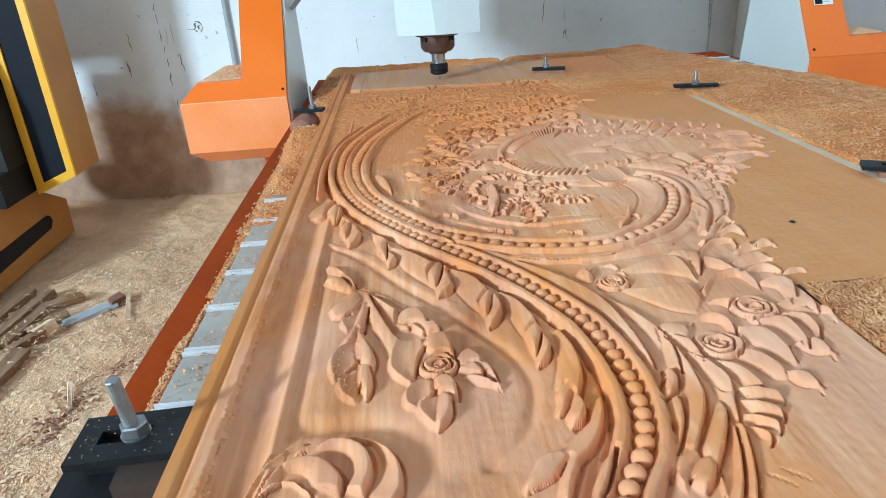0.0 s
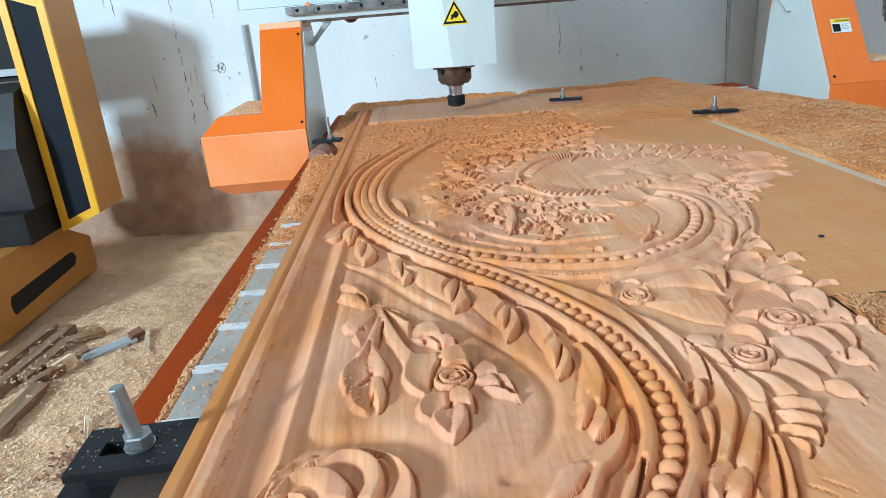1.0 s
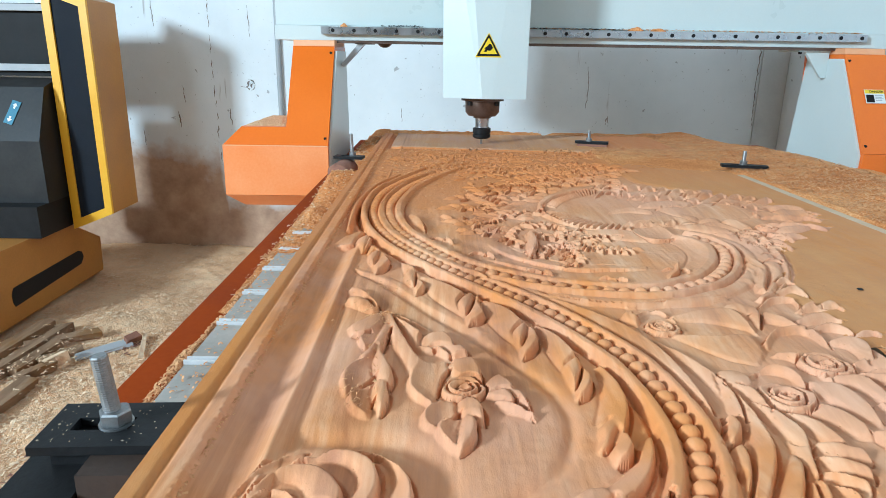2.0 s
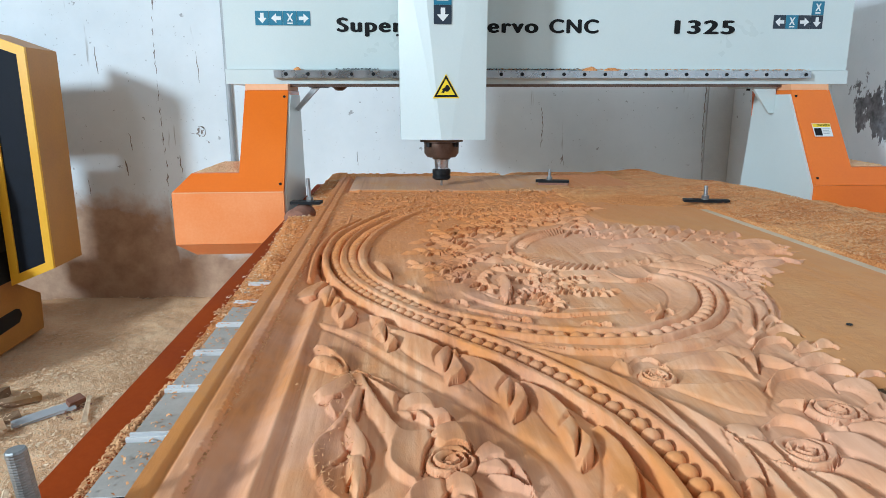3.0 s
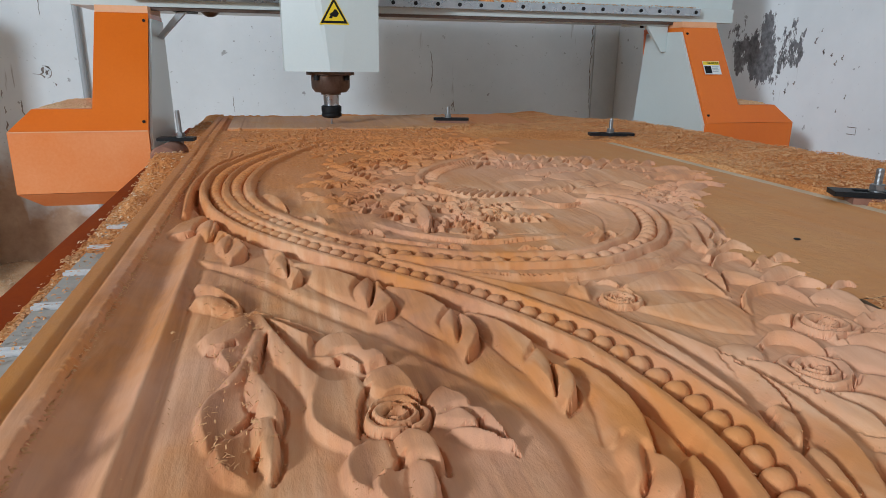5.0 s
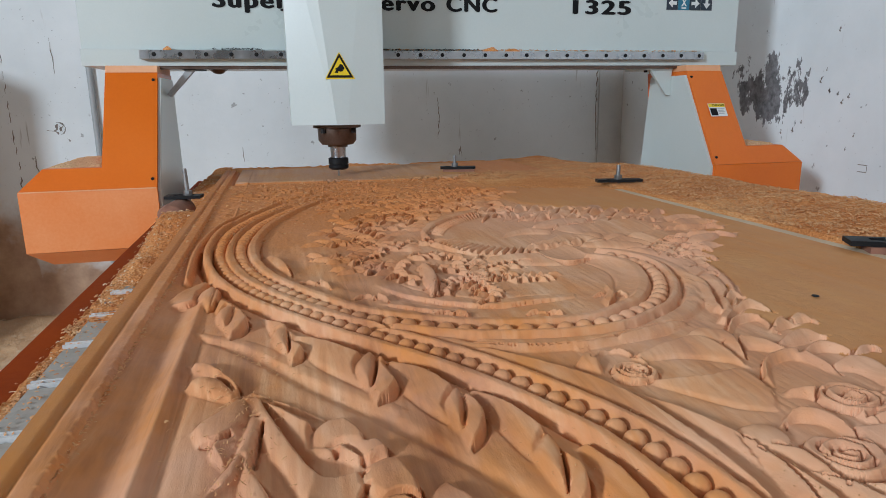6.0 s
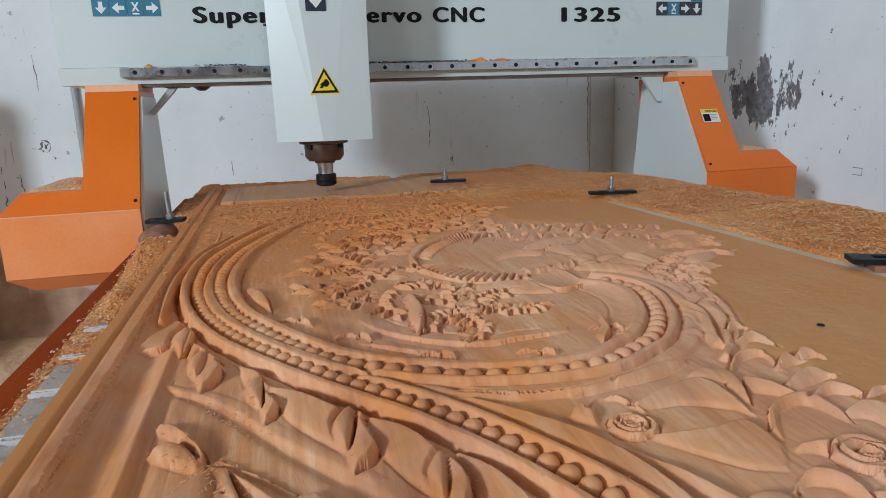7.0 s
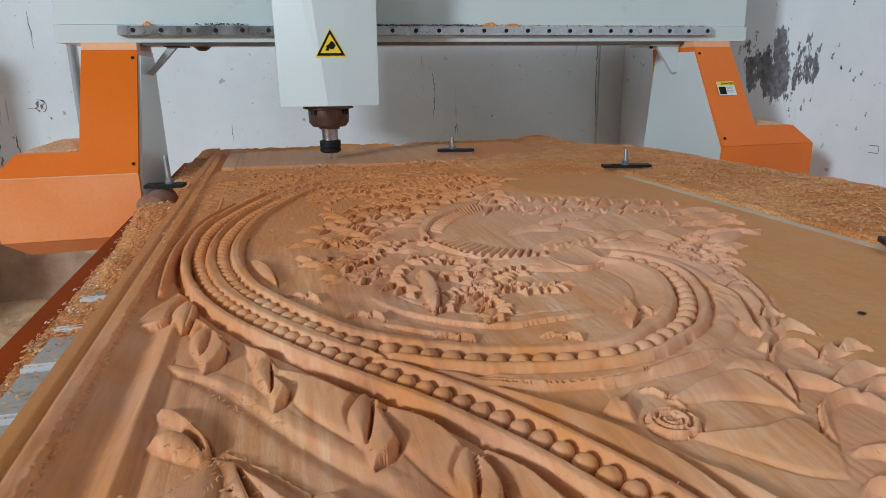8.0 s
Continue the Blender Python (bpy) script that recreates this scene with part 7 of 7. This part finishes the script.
# scroll in the lower corner
groove([(-0.01, 0.580), (0.037, 0.578), (0.063, 0.562), (0.072, 0.538), (0.070, 0.505)], 0.009, 0.005)
blade([(-0.0436, 0.5113), (-0.0337, 0.5362), (-0.0228, 0.5524), (-0.0120, 0.5602)], [(-0.0460, 0.5097), (-0.0361, 0.5372), (-0.0223, 0.5537), (-0.0095, 0.5607)], (0.15, 0.74, 0.6), 0.6, 0.6)
blade([(0.0235, 0.5670), (0.0389, 0.5527), (0.0447, 0.5350), (0.0420, 0.5174), (0.0358, 0.5064)], [(0.0222, 0.5593), (0.0423, 0.5510), (0.0555, 0.5320), (0.0582, 0.5082), (0.0511, 0.4924)], (0.06, 0.46, 1.05), 0.6, 0.8)
blade([(-0.0112, 0.5539), (0.0086, 0.5534), (0.0211, 0.5425), (0.0247, 0.5258), (0.0193, 0.5133)], [(-0.0151, 0.5488), (0.0112, 0.5579), (0.0323, 0.5472), (0.0383, 0.5253), (0.0332, 0.5057)], (0.18, 0.83, 1.05), 0.6, 0.8)
blade([(-0.0305, 0.5184), (-0.0198, 0.5323), (-0.0084, 0.5307), (-0.0006, 0.5184)], [(-0.0340, 0.5153), (-0.0213, 0.5379), (0.0011, 0.5414), (0.0185, 0.5217), (0.0181, 0.5082)], (0.14, 0.83, 1.0), 0.7, 0.8)
blade([(-0.0391, 0.5063), (-0.0240, 0.5228), (-0.0127, 0.5212), (-0.0023, 0.5109)], [(-0.0381, 0.5001), (-0.0258, 0.5202), (-0.0134, 0.5220), (0.0002, 0.5092)], (0.12, 0.74, 1.0), 0.7, 0.8)

# second scroll towards the far end, half buried
FAR = [(0.02, 1.66), (0.121, 1.668), (0.188, 1.708), (0.225, 1.78), (0.234, 1.87)]
for off in (0.0, 0.018, -0.018):
    strand(FAR, 0.007, 0.0145, offset=off, taper=0.3)
for a, b in (((0.16, 1.56), (0.30, 1.60)), ((0.28, 1.54), (0.42, 1.58)), ((0.32, 1.46), (0.44, 1.60)), ((0.28, 1.66), (0.42, 1.72)), ((0.30, 1.78), (0.42, 1.84)), ((0.34, 1.62), (0.45, 1.68)), ((0.30, 1.86), (0.42, 1.88)), ((0.05, 1.86), (0.0, 1.76)), ((0.10, 1.88), (0.2, 1.88)), ((0.06, 1.76), (0.16, 1.80))):
    leaflets([a, ((a[0] + b[0]) / 2, (a[1] + b[1]) / 2 + 0.015), b], 8, 0.042, 0.010, 0.95)

# small leaves that crowd the far end
crowd = random.Random(17)
for k in range(46):
    x, y, a = crowd.uniform(0.10, 0.45), crowd.uniform(1.44, 1.92), crowd.uniform(0, 6.28)
    ln = crowd.uniform(0.04, 0.075)
    leaflets([(x, y), (x + 0.5 * ln * math.cos(a + 0.3), y + 0.5 * ln * math.sin(a + 0.3)), (x + ln * math.cos(a), y + ln * math.sin(a))], 4, 0.034, 0.011, crowd.uniform(0.7, 1.0))
for k in range(16):
    x, y, a = crowd.uniform(-0.01, 0.12), crowd.uniform(1.58, 1.90), crowd.uniform(0, 6.28)
    leaflets([(x, y), (x + 0.02 * math.cos(a + 0.4), y + 0.02 * math.sin(a + 0.4)), (x + 0.04 * math.cos(a), y + 0.04 * math.sin(a))], 3, 0.036, 0.012, 0.9)

# the bands are cut last, so that nothing grows into them
for path in (OUTER, INNER):
    channel(path, 0.0095, 0.0165)
strand(OUTER, 0.0060, 0.0138, offset=0.0150, flat=0.5)
strand(OUTER, 0.0054, 0.0130, offset=-0.0142, flat=0.5)
strand(INNER, 0.0052, 0.0140, offset=-0.0142, flat=0.5)
strand(INNER, 0.0070, 0.0134, offset=0.0158, flat=0.5)
for path, off in ((OUTER, 0.0218), (OUTER, -0.0202), (INNER[:-5], 0.0232), (INNER, -0.0200)):
    score(path, off, 0.0023, 0.0075)
strand([(-0.056, 1.10), (-0.062, 1.216), (-0.060, 1.304), (-0.045, 1.42), (-0.01, 1.53)], 0.006, 0.0125, taper=0.5)

# the cutter's round tip softens every edge a little
shallow = 1 - 0.14 * np.clip((GY - 0.85) / 0.4, 0, 1) * np.clip((0.45 - GX) / 0.12, 0, 1) * (GX > -0.0285)
H = np.where(GX > -0.0285, (GROUND + (H - GROUND) * shallow) * DEPTH, H)
FLAT = np.where(GX > -0.0285, (GROUND + (FLAT - GROUND) * shallow) * DEPTH, FLAT)
for k in range(2):
    P = np.pad(H, 1, mode="edge")
    H = (P[:-2, 1:-1] + 2 * P[1:-1, 1:-1] + P[2:, 1:-1]) / 4
    P = np.pad(H, 1, mode="edge")
    H = (P[1:-1, :-2] + 2 * P[1:-1, 1:-1] + P[1:-1, 2:]) / 4
steps = np.hypot(np.gradient(H, ys, axis=0), np.gradient(H, xs, axis=1))
soft = np.clip((steps - 0.7) / 0.8, 0, 1)
for k in range(3):
    P = np.pad(H, 1, mode="edge")
    ring = (P[:-2, :-2] + P[:-2, 2:] + P[2:, :-2] + P[2:, 2:] + 2 * (P[:-2, 1:-1] + P[2:, 1:-1] + P[1:-1, :-2] + P[1:-1, 2:]) + 4 * P[1:-1, 1:-1]) / 16
    H = H + (ring - H) * soft * (GX > -0.03)
# narrow deep cuts set every piece off from what lies behind it
for k, (c, out, slit, whole) in enumerate(CUTS):
    def cell(q):
        return np.clip(np.searchsorted(ys, q[:, 1]), 0, len(ys) - 1), np.clip(np.searchsorted(xs, q[:, 0]), 0, len(xs) - 1)
    seen = whole & (OWNER[cell(c - out * 0.0014)] == k + 1)
    for far in np.arange(0.0004, slit, 0.0004):
        r, q = cell(c + out * far)
        ok = seen & (OWNER[r, q] != k + 1)
        np.minimum.at(H, (r[ok], q[ok]), -0.0118 + 0.0035 * far / slit)
P = np.pad(H, 1, mode="edge")
H = np.where(GX > -0.03, (P[:-2, 1:-1] + P[2:, 1:-1] + P[1:-1, :-2] + P[1:-1, 2:] + 8 * P[1:-1, 1:-1]) / 12, H)
for k in range(7):
    x, y = 0.284 + 0.0035 * k, 0.492 - 0.003 * ((k * 5) % 4)
    groove([(x, y), (x + 0.003, y - 0.003), (x + 0.004, y - 0.006)], 0.0009, 0.0012)
uncut = (GY > 1.955 - 0.13 * np.clip(GX, 0, 0.5)) & (GX > -0.06) & (GX < 0.52)
carved = (OWNER > 0) | ((GX > -0.0855) & (GX < -0.02)) | ((GX > 0.1) & (GY < 0.7215)) | ((rise < 0.3) & (GX > -0.0355)) | ((np.abs(H - FLAT) > 0.0006) & (GX > -0.068))

# loose dust that fills the hollows at the far end
drift = np.clip((GY - 0.75 * GX - 1.28) / 0.35, 0, 1) * np.clip((1.95 - 0.13 * np.clip(GX, 0, 0.5) - GY) / 0.03, 0, 1)
fill = DEPTH * GROUND + 0.0018 * drift * (0.4 + 0.8 * lattice(GX, GY, 0.09, 40)) + 0.003 * drift * lattice(GX, GY, 0.012, 41)
H = np.maximum(H, np.where(drift > 0.02, fill, -1))
H += drift * 0.0016 * (lattice(GX, GY, 0.009, 42) - 0.4)
# tool marks, torn fibres along the margin and slight waviness
H += 0.00035 * (lattice(GX, GY, 0.006, 43) - 0.5) + 0.0004 * (lattice(GX * 6, GY, 0.02, 44) - 0.5) * carved
fuzz = np.exp(-((GX + 0.0715) / 0.0022) ** 2) * np.clip(lattice(GX, GY, 0.0028, 45) - 0.45, 0, 1) * 0.006
H += fuzz
H = np.minimum(H, 0.006)
keep = ~((GY < 0.7215) & (GX > 0.4405))

panel = thing("carved_panel", (0.3, 1.3, TOP - 0.05), "carved teak headboard panel with scrolls, beads and flowers", "carving")
relief = sheet("relief", xs, ys, TOP + H, CARVED, panel, "deep-cut scrolls, leaves and roses in reddish wood", keep)
relief.data.materials.append(BOARD)
mid = (carved[:-1, :-1] & carved[1:, 1:])
kept = (keep[:-1, :-1] & keep[1:, 1:] & keep[1:, :-1] & keep[:-1, 1:])
relief.data.materials.append(UNCUT)
which = np.where(uncut[:-1, :-1], 2, np.where(mid, 0, 1))
relief.data.polygons.foreach_set("material_index", which[kept].astype(np.int32))
drop = np.hypot(np.diff(H, axis=1)[:-1] / np.diff(xs)[None, :], np.diff(H, axis=0)[:, :-1] / np.diff(ys)[:, None])
relief.data.polygons.foreach_set("use_smooth", (drop < 1.1)[kept])
part("backing_board", box((PX0 + 0.001, 0.723, BED + 0.003), (PX1 - 0.001, PY1 - 0.001, TOP - 0.032)), BOARD, panel, "thick glued backing boards")
part("backing_board", box((PX0 + 0.001, PY0 + 0.001, BED + 0.003), (0.4395, 0.722, TOP - 0.032)), BOARD, panel, "thick glued backing boards")
part("edge_strip", box((0.4415, 0.7222, TOP - 0.0315), (PX1 - 0.001, 0.7275, TOP - 0.0062)), SCRAP, panel, "dark sawn end of the board")
part("edge_strip", box((PX1 - 0.0065, 0.7285, TOP - 0.0315), (PX1 - 0.0008, PY1 - 0.002, TOP - 0.0066)), BOARD, panel)
part("edge_strip", box((PX0 + 0.0008, PY0 + 0.002, TOP - 0.0315), (PX0 + 0.008, PY1 - 0.002, TOP - 0.0008)), BOARD, panel)
part("edge_strip", box((PX1 + 0.0005, 0.7285, BED + 0.003), (PX1 + 0.017, 1.60, TOP - 0.005)), PALE, panel, "pale dusty edge batten")

# beads, turned out of the wood along both bands
bead_bm = bmesh.new()
bmesh.ops.create_uvsphere(bead_bm, u_segments=14, v_segments=8, radius=1.0)
bead_me = bpy.data.meshes.new("bead")
bead_bm.to_mesh(bead_me)
bead_bm.free()
bead_me.materials.append(CARVED)
for f in bead_me.polygons:
    f.use_smooth = True
rng = random.Random(7)
for path, gap, r in ((OUTER, 0.0152, 0.0071), (INNER, 0.0164, 0.0079)):
    q, d, ss = spline(path)
    for k in range(int(ss[-1] / gap)):
        s = (k + 0.5) * gap
        x, y = np.interp(s, ss, q[:, 0]), np.interp(s, ss, q[:, 1])
        if y > 1.60 or y < 0.44:
            continue
        i = min(len(q) - 1, int(s / ss[-1] * len(q)))
        bead = new("bead", bead_me)
        bead.parent = panel
        bead.matrix_parent_inverse = Matrix.Translation(-panel.location)
        sink = 0.001 * max(0.0, min(1.0, (y - 0.85) / 0.4)) + 0.002 * max(0.0, min(1.0, (y - 1.3) / 0.3))
        bead.matrix_basis = Matrix.Translation((x, y, TOP - 0.0066 - sink)) @ Matrix.Rotation(math.atan2(d[i, 1], d[i, 0]), 4, "Z") @ Matrix.Diagonal((r * rng.uniform(0.94, 1.02), r * rng.uniform(1.0, 1.1), 0.0074 * rng.uniform(0.92, 1.06), 1))

# small dark knot in the plain wood
tagged(part("knot_chip", turned([(0.001, 0), (0.0035, 0.0008), (0.003, 0.0016), (0.0008, 0.002)], (0.521, 0.868, TOP - 0.0048), 7), BLACK), "small dark splinter lying on the board", "splinter")

# ---- sawdust on the bed ----
bx, by = np.linspace(0.40, 1.215, 230), np.linspace(0.2, 2.56, 560)
BX, BY = np.meshgrid(bx, by)


def bed_dust(x, y):
    x, y = np.asarray(x, dtype=float), np.asarray(y, dtype=float)
    h = 0.795 + 0.017 * np.clip((x - 0.74) / 0.2, 0, 1) * (0.45 + 0.6 * lattice(x, y, 0.22, 51) * np.clip((2.1 - y) / 0.5, 0, 1)) + 0.008 * lattice(x, y, 0.05, 52) + 0.0018 * lattice(x, y, 0.009, 53)
    h = np.where(x < 0.72, np.where(y < 0.74, 0.787 + 0.007 * np.clip((y - 0.64) / 0.08, 0, 1) + 0.007 * lattice(x, y, 0.06, 54) + 0.002 * lattice(x, y, 0.011, 55), h), h)
    # a thin drift that spreads over the far corner of the panel
    spread = np.clip((y - 1.62 - 0.5 * (0.72 - x) + 0.10 * (lattice(x, y, 0.08, 56) - 0.5)) / 0.2, -1, 1)
    over = 0.7938 + 0.006 * spread + 0.003 * lattice(x, y, 0.009, 57) - 0.02 * np.clip((0.47 - x) / 0.05, 0, 1)
    h = np.where((x < 0.727) & (y > 0.74), np.where(spread > -0.2, over, 0.785), h)
    h = h - 0.052 * np.clip((x - 0.93) / 0.24, 0, 1) - 0.026 * np.clip((y - 1.9) / 0.45, 0, 1)
    return h


def solid_ground(x, y):
    return (x > 0.712) | (y > 1.45) | (y < 0.7195)


tagged(sheet("bed_sawdust", bx, by, bed_dust(BX, BY), DUST, None, "", solid_ground(BX, BY) & ~((BX < 0.4425) & (BY < 1.0))), "orange sawdust drifted deep over the router bed", "sawdust", kind="stuff")
lx, ly = np.linspace(-0.178, -0.102, 44), np.linspace(0.9, 2.54, 460)
LX, LY = np.meshgrid(lx, ly)


def strip_dust(x, y):
    deep = np.clip((y - 1.08 + 0.25 * (lattice(x, y, 0.05, 61) - 0.5)) / 0.55, 0, 1) * (1 - 0.45 * np.clip((x + 0.135) / 0.025, 0, 1) * np.clip((1.55 - y) / 0.2, 0, 1))
    h = BED - 0.006 + 0.036 * deep * (0.55 + 0.5 * lattice(x, y, 0.06, 62)) * np.clip((x + 0.184) / 0.03, 0.35, 1)
    h = h + 0.018 * np.exp(-((y - 1.56) / 0.05) ** 2) * np.clip((x + 0.19) / 0.03, 0, 1) + 0.004 * lattice(x, y, 0.009, 63)
    return np.minimum(h, 0.797)


lh = strip_dust(LX, LY)
tagged(sheet("bed_sawdust", lx, ly, lh, DUST), "sawdust banked along the panel's edge", "sawdust", kind="stuff")
tx, ty = np.linspace(-0.12, 0.42, 140), np.linspace(2.257, 2.56, 80)
TX, TY = np.meshgrid(tx, ty)
tagged(sheet("bed_sawdust", tx, ty, 0.757 + 0.02 * lattice(TX, TY, 0.12, 63) + 0.006 * lattice(TX, TY, 0.012, 64), DUST), "sawdust behind the panel's end", "sawdust", kind="stuff")


def bed_spots(rng, count):
    x, y = rng.uniform(0.45, 1.18, count), rng.uniform(0.4, 2.5, count)
    ok = (x > 0.715) | (y < 0.715) | (y > 1.75 + 0.4 * (0.72 - x))
    x, y = x[ok], y[ok]
    return x, y, bed_dust(x, y)


def corner_spots(rng, count):
    x, y = rng.uniform(0.445, 0.74, count), rng.uniform(0.42, 0.7185, count)
    return x, y, bed_dust(x, y)


def panel_spots(rng, count):
    x, y = rng.uniform(-0.09, 0.45, count), rng.uniform(1.2, 1.95, count)
    ok = rng.random(count) < np.clip((y - 0.75 * x - 1.2) / 0.4, 0, 1)
    x, y = x[ok], y[ok]
    r = np.clip(np.searchsorted(ys, y), 0, len(ys) - 1)
    c = np.clip(np.searchsorted(xs, x), 0, len(xs) - 1)
    return x, y, TOP + H[r, c]


def margin_spots(rng, count):
    y = rng.uniform(0.45, 1.9, count)
    x = np.where(rng.random(count) < 0.97, -0.0715 + rng.normal(0, 0.002, count), np.where(rng.random(count) < 0.5, -0.024, -0.163) + rng.normal(0, 0.004, count))
    z = np.where(x < -0.11, BED, TOP - 0.006)
    return x, y, z


def strip_spots(rng, count):
    y = 0.95 + 1.45 * rng.random(count) ** 0.7
    x = rng.uniform(-0.182, -0.104, count)
    return x, y, strip_dust(x, y)


def clump_spots(rng, count):
    """Tufts that hang over the inner edge of the side beam."""
    y = np.concatenate([rng.normal(c, s, count // 8) for c, s in ((0.71, 0.03), (0.775, 0.014), (0.80, 0.012), (0.85, 0.016), (0.96, 0.03), (1.13, 0.02), (1.28, 0.04), (1.42, 0.07))])
    reach = np.interp(y, [0.6, 0.76, 0.79, 0.82, 0.9, 1.1, 1.13, 1.16, 1.3, 1.6], [0.0005, 0.010, 0.013, 0.003, 0.001, 0.002, 0.022, 0.003, 0.008, 0.016])
    x = -0.168 - reach * rng.random(len(y)) ** 1.3
    return x, y, 0.7415 + 0.008 * rng.random(len(y)) * np.clip((x + 0.19) / 0.02, 0, 1)


def bar_spots(rng, count):
    x, y = rng.uniform(-0.165, -0.103, count), 0.45 + 0.95 * rng.random(count) ** 0.5
    return x, y, np.full(count, BED + 0.0005)


chips("wood_shavings", 2400, clump_spots, CHIP, 75, (0.002, 0.005), "tufts of shavings on the side beam's edge", "shavings")
chips("wood_shavings", 900, bar_spots, CHIP, 76, (0.002, 0.0045), "loose shavings on the grey bed boards", "shavings", 0.3)
chips("wood_shavings", 60000, bed_spots, CHIP, 71, (0.003, 0.0095), "orange shavings over the router bed", "shavings", 0.8, (0.0008, 0.0021))
chips("wood_shavings", 16000, corner_spots, CHIP, 70, (0.003, 0.008), "fine curled shavings heaped in the notch beside the panel", "shavings", 0.9, (0.0005, 0.0012))
chips("wood_shavings", 2600, panel_spots, CHIP, 72, (0.002, 0.006), "fine shavings lying in the carving", "shavings")
chips("wood_shavings", 2200, margin_spots, CHIP, 73, (0.0012, 0.0036), "fibres clinging to the moulded margin", "shavings", 0.6, (0.0006, 0.0014))
chips("wood_shavings", 900, strip_spots, CHIP_PALE, 78, (0.002, 0.006), "pale shavings banked beside the panel", "shavings")
chips("wood_shavings", 3600, strip_spots, CHIP, 74, (0.002, 0.0052), "shavings banked beside the panel", "shavings")


def strap_specks(rng, count):
    return rng.uniform(-0.175, -0.105, count), rng.uniform(0.56, 0.605, count), np.full(count, 0.7985)


chips("dust_specks", 60, strap_specks, CHIP_PALE, 77, (0.0006, 0.0014), "pale specks of dust on the black strap", "dust", 0.2, (0.0006, 0.0014))


# torn fibres on the steep edges of the carving
steep = np.hypot(np.gradient(H, ys, axis=0), np.gradient(H, xs, axis=1))


def fibre_spots(rng, count):
    x, y = rng.uniform(-0.024, 0.46, count), rng.uniform(0.42, 1.15, count)
    r, c = np.clip(np.searchsorted(ys, y), 0, len(ys) - 1), np.clip(np.searchsorted(xs, x), 0, len(xs) - 1)
    ok = (steep[r, c] > 0.8) & (lattice(x, y, 0.05, 91) > 0.42)
    return x[ok], y[ok], TOP + H[r, c][ok]


chips("torn_fibres", 12000, fibre_spots, CHIP, 79, (0.0008, 0.0020), "orange torn fibres on the carved edges", "fibres", 0.8, (0.0003, 0.0006))


def frayed_spots(rng, count):
    """The leaf and stem of the sprig, and the ground beside the first husks, where the cutter left the fibres standing."""
    x = np.concatenate((rng.normal(0.012, 0.014, count // 2), rng.normal(0.022, 0.016, count - count // 2)))
    y = np.concatenate((rng.uniform(0.61, 0.80, count // 2), rng.normal(0.85, 0.045, count - count // 2)))
    r, c = np.clip(np.searchsorted(ys, y), 0, len(ys) - 1), np.clip(np.searchsorted(xs, x), 0, len(xs) - 1)
    ok = (x > -0.024) & (steep[r, c] > 0.3)
    return x[ok], y[ok], TOP + H[r, c][ok]


chips("torn_fibres", 1100, frayed_spots, CHIP, 80, (0.0018, 0.0045), "orange fibres left standing on the carved sprig", "fibres", 0.9, (0.0003, 0.0007))
